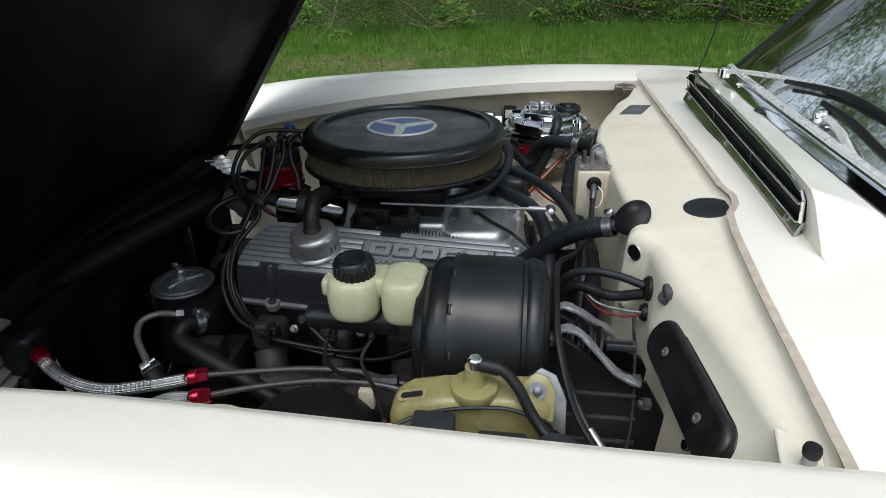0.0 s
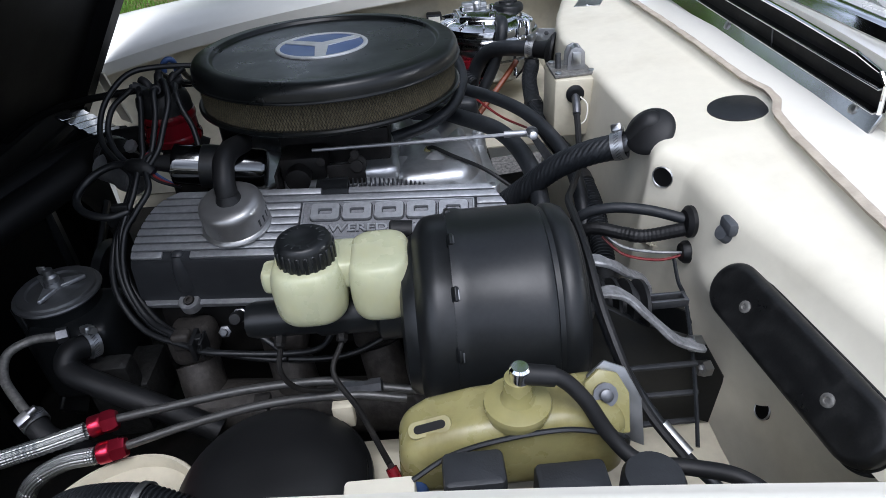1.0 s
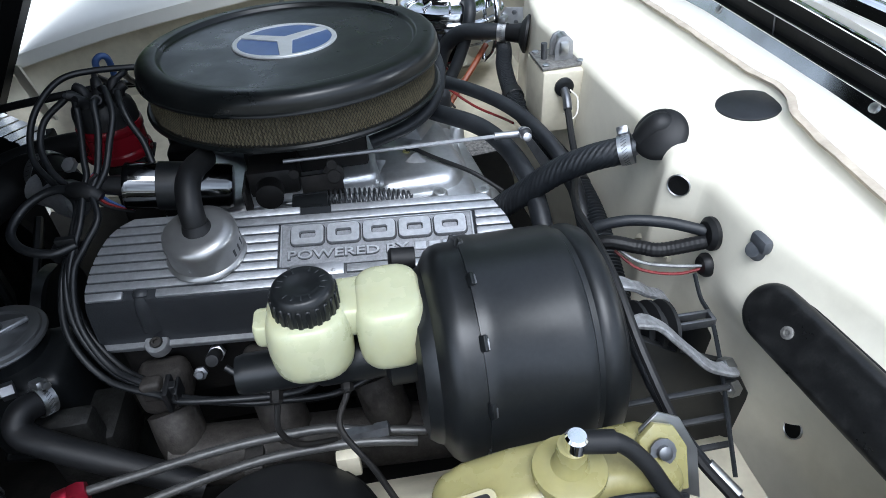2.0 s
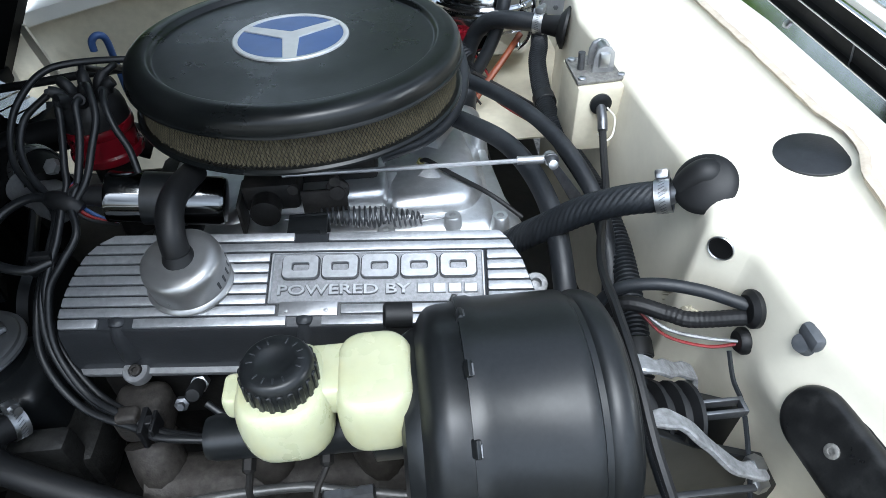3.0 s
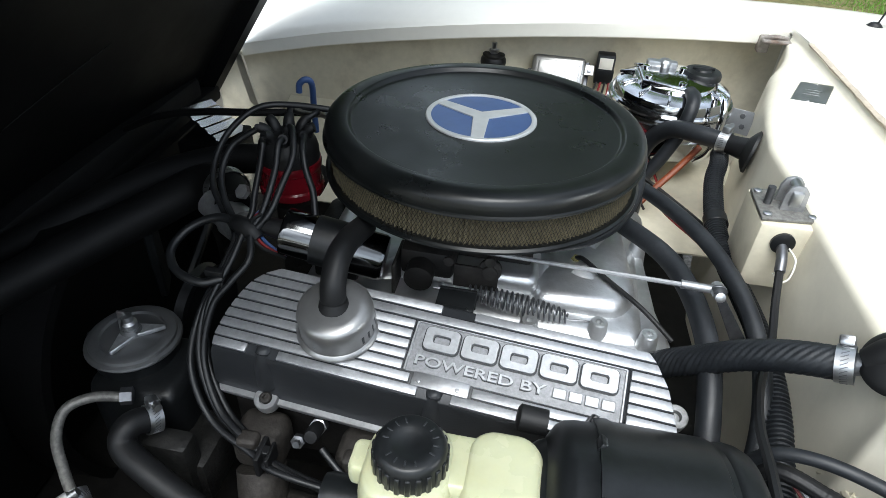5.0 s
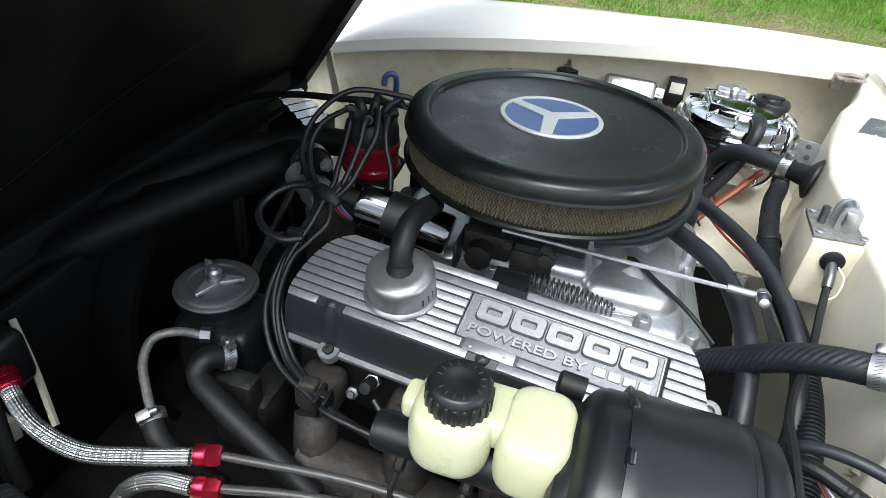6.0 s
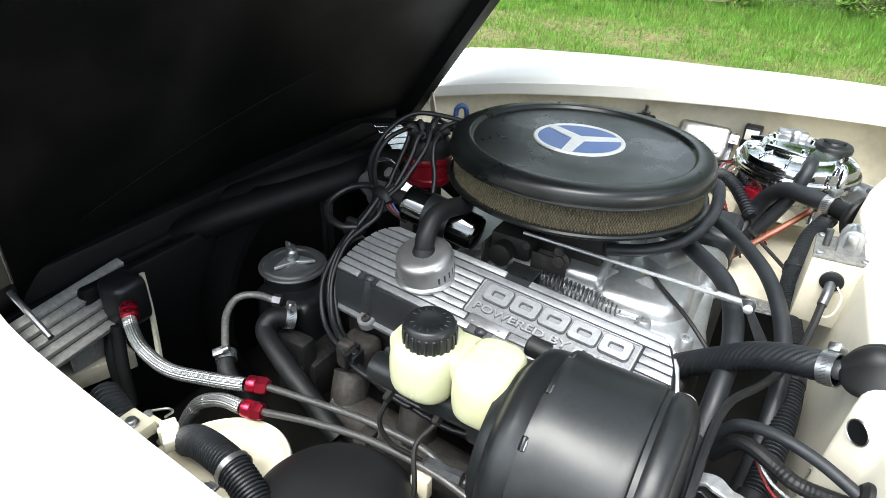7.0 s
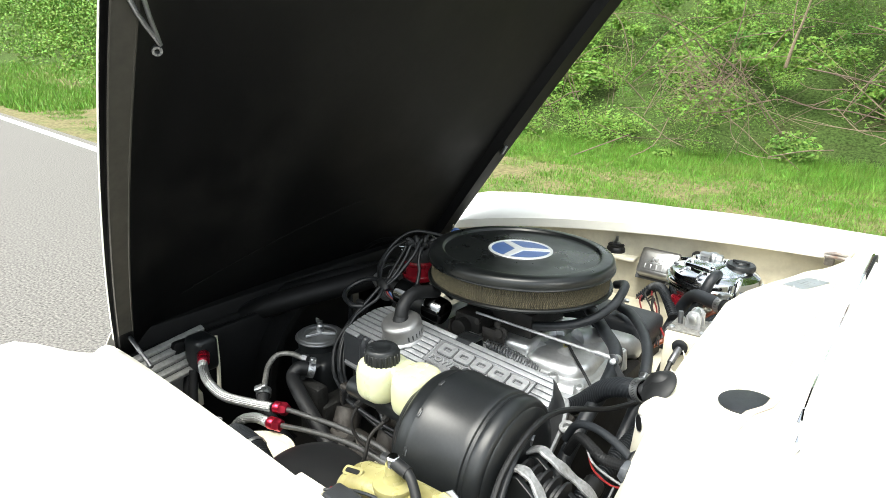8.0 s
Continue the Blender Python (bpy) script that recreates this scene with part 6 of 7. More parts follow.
plid = part("lid", lathe([(0, 0.722), (0.010, 0.721), (0.013, 0.713), (0.030, 0.7085), (0.034, 0.7085), (0.0355, 0.7115), (0.0435, 0.7120), (0.0465, 0.7105), (0.0475, 0.7075), (0.0515, 0.7060), (0.0525, 0.7035), (0.050, 0.700), (0, 0.699)], 64, Matrix.Translation((QX, QY, 0.006))), SPUN, pump, "ridged bright metal lid")
for k in range(3):
    a = radians(25 + 120 * k)
    part("web", prism([(0.006, -0.010), (0.036, -0.002), (0.036, 0.002), (0.006, 0.010)], 0.711, 0.7165, 0.001, 1, Matrix.Translation((QX, QY, 0.006)) @ Matrix.Rotation(a, 4, "Z")), FIN, plid)
part("wing_nut", merge(lathe([(0.009, 0.716), (0.009, 0.728), (0.006, 0.731), (0.006, 0.738), (0, 0.740)], 12, Matrix.Translation((QX, QY, 0.006))), box((QX - 0.006, QY, 0.744), (0.010, 0.003, 0.010), 0.001)), STEEL, plid)
sp_ = thing("steering_pipe", (-0.41, 0.75, 0.65), "bent bare steel pipe with a clamped hose", "pipe")
part("pipe", tube([(-0.395, 0.818, 0.690), (-0.420, 0.806, 0.697), (-0.440, 0.788, 0.694), (-0.436, 0.762, 0.682), (-0.412, 0.735, 0.668), (-0.388, 0.713, 0.656)], 0.0054, seg=14), GRIMY_STEEL, sp_)
part("nut", lathe([(0.0095, 0), (0.0095, 0.012), (0, 0.012)], 6, frame_at((-0.398, 0.818, 0.690), (0.9, 0.4, -0.1))), GUNMETAL, sp_)
part("hose", tube([(-0.394, 0.718, 0.660), (-0.375, 0.702, 0.645), (-0.345, 0.700, 0.62), (-0.31, 0.71, 0.58)], 0.0125, seg=14), RUBBER, sp_)
clamp((-0.391, 0.7155, 0.658), (0.7, -0.6, -0.4), 0.0130, sp_)
ph = thing("steering_hose", (-0.33, 0.76, 0.65), "thick black return hose below the pump", "hose")
part("hose", tube([(-0.350, 0.806, 0.684), (-0.366, 0.785, 0.692), (-0.366, 0.768, 0.680), (-0.330, 0.752, 0.668), (-0.270, 0.735, 0.645), (-0.20, 0.72, 0.61)], 0.0140, seg=16), RUBBER, ph)
clamp((-0.353, 0.802, 0.686), (-0.6, -0.75, 0.3), 0.0145, ph)

# ---- braided lines with red fittings ----
def fitting(p, d, parent, r=0.0125):
    m = frame_at(p, d)
    nut = lathe([(0, -0.002), (r * 0.98, -0.002), (r * 1.14, 0.001), (r * 1.14, 0.009), (r * 0.92, 0.0135), (0.006, 0.0140), (0, 0.0140)], 6, m)
    sleeve = lathe([(0.0085, -0.014), (r * 1.00, -0.0135), (r * 1.05, -0.012), (r * 1.05, -0.003), (r * 0.95, -0.0015), (0, -0.0015)], 24, m)
    part("fitting", merge(nut, sleeve) if r < 0.0110 else merge(sleeve, lathe([(0, -0.002), (r * 1.08, -0.0015), (r * 1.10, 0.009), (r * 0.98, 0.011), (0, 0.012)], 24, m)), RED, parent, "red anodised hose fitting")


ln1 = thing("braided_line", (-0.4, 0.66, 0.65), "braided steel hose with red anodised fittings", "braided hose", "braided lines")
part("braid", braid([(-0.530, 0.677, 0.700), (-0.512, 0.664, 0.695), (-0.470, 0.648, 0.683), (-0.415, 0.645, 0.675), (-0.360, 0.662, 0.674), (-0.312, 0.680, 0.675)], 0.0092), BRAID, ln1)
fitting((-0.530, 0.677, 0.701), (-0.8, 0.5, 0.25), ln1, 0.0114)
fitting((-0.297, 0.686, 0.677), (0.9, 0.3, 0.03), ln1, 0.0108)
part("hard_line", tube([(-0.290, 0.688, 0.678), (-0.24, 0.694, 0.682), (-0.15, 0.702, 0.690), (-0.07, 0.703, 0.692), (-0.035, 0.698, 0.688), (0.03, 0.69, 0.68)], 0.0046, seg=10), LINE_COAT, ln1)
ln2 = thing("braided_line", (-0.35, 0.64, 0.62), "braided steel hose with red anodised fittings", "braided hose", "braided lines")
part("braid", braid([(-0.300, 0.659, 0.660), (-0.335, 0.655, 0.657), (-0.368, 0.645, 0.640), (-0.385, 0.630, 0.605), (-0.395, 0.62, 0.56)], 0.0092), BRAID, ln2)
fitting((-0.284, 0.662, 0.662), (0.95, 0.2, 0.05), ln2, 0.0108)
part("hard_line", tube([(-0.278, 0.664, 0.662), (-0.20, 0.678, 0.674), (-0.12, 0.686, 0.684), (-0.04, 0.684, 0.688), (0.02, 0.68, 0.68)], 0.0046, seg=10), LINE_COAT, ln2)
part("line_bracket", box((-0.135, 0.694, 0.674), (0.018, 0.026, 0.010), 0.002), RUST, ln2)
blk = thing("fuel_block", (-0.58, 0.70, 0.60), "black fuel filter block with hoses", "filter")
part("block", box((-0.575, 0.700, 0.690), (0.055, 0.050, 0.075), 0.012, 3), SATIN, blk)
part("hose", tube([(-0.57, 0.675, 0.66), (-0.555, 0.66, 0.60), (-0.54, 0.65, 0.54)], 0.009, seg=10), RUBBER, blk)
part("hose", tube([(-0.595, 0.68, 0.66), (-0.58, 0.66, 0.60), (-0.565, 0.655, 0.54)], 0.009, seg=10), RUBBER, blk)
part("side_stay", tube([(-0.600, 0.748, 0.700), (-0.565, 0.728, 0.655), (-0.525, 0.700, 0.600)], 0.0045, seg=6), GRIMY_DIM, blk)
single("brake_line_union", merge(lathe([(0.006, 0), (0.008, 0.002), (0.008, 0.016), (0.0065, 0.018), (0.0065, 0.03), (0.008, 0.032), (0.008, 0.044), (0.004, 0.046), (0, 0.046)], 6, frame_at((-0.050, 0.690, 0.690), (1, 0.05, 0)))), GUNMETAL, "zinc brake line union nuts", "pipe fitting")
for k, pts in enumerate((((-0.095, 0.682, 0.765), (-0.098, 0.672, 0.74), (-0.085, 0.675, 0.712), (-0.055, 0.689, 0.691)), ((-0.035, 0.682, 0.765), (-0.045, 0.660, 0.745), (-0.02, 0.62, 0.735), (0.005, 0.56, 0.745), (0.012, 0.537, 0.760)))):
    single("brake_line", tube(list(pts), 0.0028, seg=8), DARK, "thin bent steel brake line", "pipe")
single("line_stay", box((-0.047, 0.677, 0.668), (0.022, 0.012, 0.030), 0.002), GRIMY_DIM, "rusty cream bracket for the lines", "bracket")

# ---- near wheel housing, black rubber dome ----
part("wheel_housing", surf(lambda u, v: (u, 0.470 + 0.23 * v, 0.642 - 0.05 * max(0, v - 0.75) * 4 + 0.004 * noise.noise((u * 12, v * 6, 0))), steps(-0.20, 0.33, 30), steps(0, 1, 16), 0.003), GRIMY_DIM, car, "ivory wheel housing top, grimy at the edge")
DISH = Matrix.Translation((-0.264, 0.575, 0.632)) @ Matrix.Rotation(radians(-7), 4, "Y")
# the darker paint, not BAY, puts the dish's shading into its colour
part("housing_dish", lathe([(0.092, -0.02), (0.092, 0.012), (0.0905, 0.0145), (0.0875, 0.0145), (0.0860, 0.012), (0.084, 0.002), (0.06, -0.003), (0.03, -0.002), (0, -0.001)], 56, DISH), GRIMY_DIM, car, "pressed cream dish on the wheel housing")
part("dish_ear", prism(rounded(0.020, 0.016, 0.007), 0.008, 0.011, 0.001, 1, DISH @ Matrix.Translation((-0.098, 0.012, 0))), GRIMY_DIM, car)
dome = thing("rubber_dome", (-0.108, 0.600, 0.655), "large smooth black rubber dome cover", "dome cover")
part("skin", lathe([(0.088, 0.0), (0.088, 0.016), (0.076, 0.030), (0.055, 0.039), (0.03, 0.043), (0, 0.044)], 56, Matrix.Translation((-0.108, 0.600, 0.655))), RUBBER, dome)
part("rim", lathe([(0.086, 0.0), (0.092, 0.0), (0.0935, 0.004), (0.0925, 0.009), (0.0885, 0.011)], 56, Matrix.Translation((-0.108, 0.600, 0.655)), cap=False), RUBBER, dome)
single("dome_bolt", lathe([(0.008, 0), (0.008, 0.004), (0.005, 0.004), (0.005, 0.010), (0, 0.011)], 6, Matrix.Translation((-0.012, 0.535, 0.667))), STEEL, "zinc bolt beside the dome", "bolt")
# fuse box, relays and connectors below the tank
for x, y, w, top in ((0.074, 0.496, 0.044, 0.806), (0.144, 0.494, 0.052, 0.787)):
    rl = thing("relay", (x, y, 0.645), "dusty grey-black plastic relay box", "relay", "relays")
    part("case", prism(rounded(w, 0.030, 0.005), 0.735, top, 0.004, 2, Matrix.Translation((x, y, 0))), GREY, rl)
    part("base", box((x, y, 0.730), (w + 0.008, 0.034, 0.012), 0.002), RUBBER, rl)
    part("stay", box((x, y, 0.684), (0.016, 0.003, 0.084), 0.001), STEEL, rl)
hc = thing("horn_cap", (0.199, 0.486, 0.645), "round grey-black plastic cap", "cap")
part("cap", lathe([(0.022, 0.74), (0.0225, 0.786), (0.020, 0.792), (0, 0.794)], 32, Matrix.Translation((0.199, 0.486, 0))), GREY, hc)
part("stay", box((0.199, 0.486, 0.694), (0.016, 0.003, 0.100), 0.001), STEEL, hc)
wc = thing("plug_housing", (0.006, 0.497, 0.645), "cream plastic plug housing beside the relays", "connector")
part("body", prism(rounded(0.052, 0.030, 0.004), 0.735, 0.784, 0.003, 2, Matrix.Translation((0.006, 0.496, 0))), BAY, wc)
part("stay", box((0.006, 0.496, 0.690), (0.016, 0.003, 0.094), 0.001), STEEL, wc)
fb = thing("fuse_strip", (0.075, 0.478, 0.645), "black plastic fuse strip along the inner wing", "fuse holder")
part("bar", box((0.066, 0.474, 0.786), (0.068, 0.012, 0.016), 0.003), SATIN, fb)
for xx in (0.045, 0.066, 0.088):
    part("terminal", lathe([(0.004, 0), (0.004, 0.003), (0, 0.004)], 8, Matrix.Translation((xx, 0.474, 0.794))), STEEL, fb)
for c, m_, dx in (("red", RED_CAP, 0.0), ("blue", BLUE, 0.016)):
    single("crimp_connector", tube([(0.012 + dx, 0.536, 0.760), (0.018 + dx, 0.526, 0.748), (0.022 + dx, 0.518, 0.735)], 0.0048, seg=10), m_, c + " insulated wire crimp connector", "connector", "crimps")
hose("wire", [(0.03, 0.505, 0.785), (0.06, 0.518, 0.792), (0.10, 0.520, 0.802), (0.145, 0.520, 0.806), (0.180, 0.520, 0.796), (0.192, 0.524, 0.785), (0.198, 0.535, 0.76)], 0.0020, "thin black wire draped over the relays", category="wire", seg=6)
hose("wire_loom", [(-0.02, 0.50, 0.70), (0.03, 0.505, 0.705), (0.10, 0.50, 0.70), (0.22, 0.49, 0.70), (0.30, 0.47, 0.72)], 0.008, "black taped wiring loom along the inner wing", category="wire")
nl = thing("connector_block", (-0.37, 0.555, 0.66), "cream plastic connector block with a bolt", "connector")
part("block", merge(box((-0.368, 0.558, 0.674), (0.040, 0.036, 0.018), 0.003), box((-0.366, 0.578, 0.666), (0.028, 0.016, 0.012), 0.002)), GRIMY_DIM, nl)
part("plug", merge(box((0, 0, 0), (0.040, 0.020, 0.016), 0.003, 2, Matrix.Translation((-0.330, 0.578, 0.668)) @ Matrix.Rotation(radians(-30), 4, "Z")), box((0, 0, 0), (0.010, 0.024, 0.020), 0.002, 2, Matrix.Translation((-0.333, 0.579, 0.668)) @ Matrix.Rotation(radians(-30), 4, "Z"))), BAY, nl)
part("bolt", lathe([(0.0088, 0.0), (0.0088, 0.002), (0.0062, 0.0025), (0.0062, 0.007), (0.005, 0.008), (0, 0.008)], 20, Matrix.Translation((-0.366, 0.557, 0.683))), STEEL, nl)
part("screw", lathe([(0.005, 0), (0.005, 0.004), (0, 0.005)], 12, Matrix.Translation((-0.372, 0.581, 0.673))), STEEL, nl)
part("wire_clip", tube([(-0.378, 0.582, 0.674), (-0.364, 0.600, 0.672), (-0.352, 0.600, 0.674), (-0.350, 0.588, 0.676)], 0.0016, seg=6), STEEL, nl)
hose("corrugated_duct", [(-0.46, 0.58, 0.66), (-0.40, 0.565, 0.66), (-0.385, 0.56, 0.655)], 0.018, "ribbed black duct behind the connector", ridge=0.004, pitch=0.008)
hose("corrugated_duct", [(-0.312, 0.588, 0.660), (-0.282, 0.580, 0.684), (-0.246, 0.574, 0.695), (-0.208, 0.568, 0.695), (-0.165, 0.556, 0.680), (-0.13, 0.540, 0.66)], 0.0172, "ribbed black duct along the inner wing", ridge=0.0022, pitch=0.0042, seg=28)
single("duct_clamp", merge(lathe([(0.0195, -0.0035), (0.0208, -0.0035), (0.0208, 0.0035), (0.0195, 0.0035)], 32, frame_at((-0.212, 0.569, 0.695), (0.97, -0.18, -0.05)), cap=False), box((-0.222, 0.545, 0.684), (0.014, 0.012, 0.004), 0.001), lathe([(0.005, 0), (0.005, 0.004), (0, 0.005)], 10, Matrix.Translation((-0.224, 0.541, 0.686)))), STEEL, "bright metal strap round the duct", "clamp")

# ---- pedal linkage brackets behind the booster ----
ped = thing("booster_bracket", (0.26, 0.69, 0.70), "cast aluminium brackets behind the booster", "bracket")
for y0, y1, z1, x1 in ((0.715, 0.735, 0.742, 0.285), (0.664, 0.645, 0.752, 0.305)):
    arm = [(0.192, y0, 0.800), (0.212, y0, 0.812), (0.232, y0 - 0.002, 0.806), (0.255, (y0 + y1) / 2, 0.784), (0.280, y1, 0.762), (x1, y1, z1)]
    part("arm", strap(arm, 0.015, 0.0055), CAST, ped)
    part("web", prism([(0.192, 0.62), (0.350, 0.62), (0.345, 0.690), (0.318, 0.738), (0.25, 0.772), (0.21, 0.800), (0.192, 0.795)], -0.004, 0.004, 0.001, 1, Matrix.Translation((0, y0, 0)) @ Matrix.Rotation(radians(90), 4, "X")), SATIN, ped)
part("boot", tube([(0.195, 0.690, 0.775), (0.26, 0.690, 0.765)], 0.026, seg=24, ridge=0.008, pitch=0.014), RUBBER, ped, "ribbed black rubber pushrod boot")
part("clevis", merge(box((0.284, 0.685, 0.773), (0.034, 0.0035, 0.009), 0.0008), box((0.284, 0.696, 0.773), (0.034, 0.0035, 0.009), 0.0008), box((0.302, 0.6905, 0.773), (0.004, 0.0145, 0.009), 0.0008)), GUNMETAL, ped)
for x, y, z in ((0.305, 0.652, 0.750), (0.322, 0.655, 0.712), (0.195, 0.725, 0.812), (0.197, 0.655, 0.800)):
    part("nut", lathe([(0.0085, 0), (0.0085, 0.010), (0.005, 0.011), (0.005, 0.016), (0, 0.016)], 6, frame_at((x, y, z), (-1, -0.3, 0.2))), STEEL, ped)
for k in range(3):
    part("rib", box((0.252, 0.640 - 0.012 * k, 0.735 - 0.026 * k), (0.10, 0.006, 0.004), 0.0015), GREY, ped)
hose("speedo_cable", [(0.192, 0.735, 0.835), (0.2, 0.67, 0.818), (0.215, 0.61, 0.775), (0.245, 0.56, 0.735), (0.275, 0.52, 0.715), (0.30, 0.48, 0.72)], 0.0050, "black cable with a separate bright highlight piece", category="cable")
# short bright tube stands for a thin highlight along the cable
single("cable_highlight", tube([(0.240, 0.567, 0.743), (0.256, 0.545, 0.730)], 0.0056, seg=10), BRAID, "bright piece standing for a highlight on the cable", "sleeve")

# ---- bulkhead fittings ----
def shelf_z(x, y):
    xf, zt, xs, zs = lerp_table(FRONT_X, y), shelf_top(y), lerp_table(SEAM_X, y), seam_z(y)
    r = min(0.028, (xs - xf) * 0.5)
    return zt + (zs - 0.012 - zt) * max(0, min(1, (x - xf - r) / max(0.01, xs - xf - r)))


def on_shelf(x, y):
    e = 0.004
    n = Vector((shelf_z(x - e, y) - shelf_z(x + e, y), shelf_z(x, y - e) - shelf_z(x, y + e), 2 * e))
    return frame_at((x, y, shelf_z(x, y)), n)


single("round_plug", lathe([(0.0325, -0.001), (0.0325, 0.0022), (0.031, 0.0030), (0, 0.0034)], 56, on_shelf(0.4120, 0.866)), HOSE, "flat round dark rubber plug in the shelf", "plug")
plate = thing("data_plate", (0.388, 1.405, shelf_z(0.388, 1.405)), "small riveted grey aluminium data plate", "plate")
pm = on_shelf(0.388, 1.405) @ Matrix.Rotation(radians(-24), 4, "Z")
part("plate", prism(rounded(0.046, 0.082, 0.003), 0.0005, 0.0018, 0.0003, 1, pm), STEEL, plate)
for k in range(3):
    part("line_of_writing", box((0.0, -0.010 + 0.010 * k, 0.0020), (0.022 - 0.006 * (k % 2), 0.0020, 0.0004), 0.0001, 1, pm), ALU_DULL, plate)
for k in (-1, 1):
    part("rivet", lathe([(0.003, 0.0015), (0.002, 0.003), (0, 0.0034)], 12, pm @ Matrix.Translation((0, 0.037 * k, 0))), STEEL, plate)


def on_face(y, z):
    """A frame on the bulkhead's front face, its z axis towards the engine."""
    v = max(0.0, min(1.0, 1 - (shelf_top(y) - 0.028 - z) / 0.30))
    return frame_at(shelf(y, v), (-1, -0.9 if 0.776 < y < 0.812 else 0, 0.05 + 0.35 * max(0.0, min(1.0, (0.74 - y) / 0.12))))


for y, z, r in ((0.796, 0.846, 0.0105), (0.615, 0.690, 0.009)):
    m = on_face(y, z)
    # black disc proud of the wall stands for the shade in the hole
    single("hole_shade_disc", lathe([(r, -0.004), (r, 0.0012), (r * 0.92, 0.0022), (r * 0.8, 0.0020), (0, 0.0018)], 28, m), SHADE_BLACK, "black disc standing for the shade in a bulkhead hole", "hole", "bulkhead holes")
    part("hole_rim", lathe([(r * 1.0, 0.0005), (r * 1.10, 0.0005), (r * 1.12, 0.0018), (r * 1.05, 0.0026), (r * 0.98, 0.0020)], 28, m, cap=False), STEEL, car)
for (y, z, r), pts in (((0.749, 0.822, 0.0165), None), ((0.742, 0.790, 0.012), None)):
    single("grommet", lathe([(r, 0), (r, 0.004), (r * 0.75, 0.008), (r * 0.4, 0.008), (0, 0.006)], 28, on_face(y, z)), RUBBER, "black rubber cable grommet in the bulkhead", "grommet", "grommets")
hose("loom_cable", [(0.318, 0.752, 0.826), (0.285, 0.770, 0.829), (0.250, 0.785, 0.826), (0.222, 0.795, 0.812), (0.205, 0.80, 0.78)], 0.0056, "black cable entering the bulkhead grommet", category="cable")
single("loom_cable", braid([(0.318, 0.746, 0.818), (0.290, 0.757, 0.806), (0.275, 0.762, 0.803), (0.262, 0.771, 0.802), (0.230, 0.790, 0.798), (0.21, 0.80, 0.76)], 0.0072, strands=11, pitch=0.05, amp=0.0007, seg=44), RUBBER, "thick black taped cable entering the grommet", "cable")
hose("grey_wire", [(0.318, 0.742, 0.791), (0.290, 0.752, 0.788), (0.262, 0.766, 0.788), (0.240, 0.785, 0.80)], 0.0017, "thin grey wire into the bulkhead", category="wire", mat_=CAST, seg=6)
hose("red_wire", [(0.318, 0.741, 0.789), (0.295, 0.748, 0.780), (0.265, 0.765, 0.778), (0.245, 0.785, 0.79)], 0.0015, "thin red wire into the bulkhead", category="wire", mat_=REDWIRE, seg=6)
hose("grey_wire", [(0.306, 0.735, 0.789), (0.305, 0.715, 0.775), (0.303, 0.690, 0.772), (0.300, 0.655, 0.745), (0.296, 0.62, 0.71), (0.285, 0.58, 0.69)], 0.0022, "thin grey wire hanging before the bulkhead", category="wire", mat_=HOSE, seg=6)
part("seam_sealer", merge(*[tube([(0.303 - 0.002, 0.852 + dy, 0.734), (0.303 - 0.003, 0.818 + dy, 0.762 + 0.004), (0.305 - 0.002, 0.787 + dy, 0.774)], lambda t, q=dy: 0.0035 + 0.0022 * noise.noise((t * 9 + q * 200, q * 50, 0)), seg=7, n=8) for dy in (-0.010, -0.003, 0.004, 0.010)]), GRIMY_DIM, car, "lumpy smeared seam sealer")
single("drain_valve", merge(lathe([(0.012, 0), (0.011, 0.010), (0.009, 0.014), (0.007, 0.022), (0, 0.024)], 20, frame_at((0.345, 0.698, 0.836), (-0.85, -0.15, 0.45))), box((0.332, 0.694, 0.853), (0.010, 0.022, 0.014), 0.004)), GREY_RUBBER, "grey rubber drain valve on the shelf edge", "valve")
st = thing("hood_bumper", (0.377, 0.405, 0.86), "black rubber hood stop on a threaded stem", "hood stop")
part("knob", lathe([(0.0052, 0.0), (0.0066, 0.002), (0.0070, 0.007), (0.0062, 0.010), (0, 0.011)], 28, Matrix.Translation((0.380, 0.403, 0.885))), RUBBER, st)
part("stem", lathe([(0.0055, 0.0), (0.0055, 0.022), (0, 0.022)], 16, Matrix.Translation((0.380, 0.403, 0.866))), STEEL, st)
part("gusset", prism([(0.362, 0.400), (0.392, 0.385), (0.402, 0.430), (0.372, 0.450)], 0.866, 0.871, 0.0015, 1), BAY, car)

# ---- far inner wing fittings ----
m0 = thing("spring_mount", (-0.108, 1.685, 0.76), "ivory bracket with a black rubber mount and stud", "mount")
part("bracket", prism(rounded(0.125, 0.064, 0.014), 0.760, 0.770, 0.004, 2, Matrix.Translation((-0.108, 1.682, 0))), BAY, m0)
part("washer", lathe([(0.0285, 0.770), (0.0285, 0.7725), (0.026, 0.7735), (0.015, 0.7735)], 36, Matrix.Translation((-0.108, 1.680, 0)), cap=False), BAY, m0)
part("rubber", lathe([(0.0245, 0.772), (0.0258, 0.777), (0.0250, 0.784), (0.0215, 0.789), (0.0225, 0.793), (0.019, 0.796), (0, 0.7965)], 32, Matrix.Translation((-0.108, 1.680, 0))), RUBBER, m0)
part("stud", lathe([(0.010, 0.795), (0.010, 0.803), (0.005, 0.804), (0.005, 0.816), (0, 0.817)], 6, Matrix.Translation((-0.108, 1.680, 0))), STEEL, m0)
reg = thing("voltage_regulator", (0.02, 1.67, 0.73), "ribbed grey metal regulator box on the inner wing", "regulator")
rm = Matrix.Translation((0.022, 1.665, 0.768)) @ Matrix.Rotation(radians(56), 4, "X")
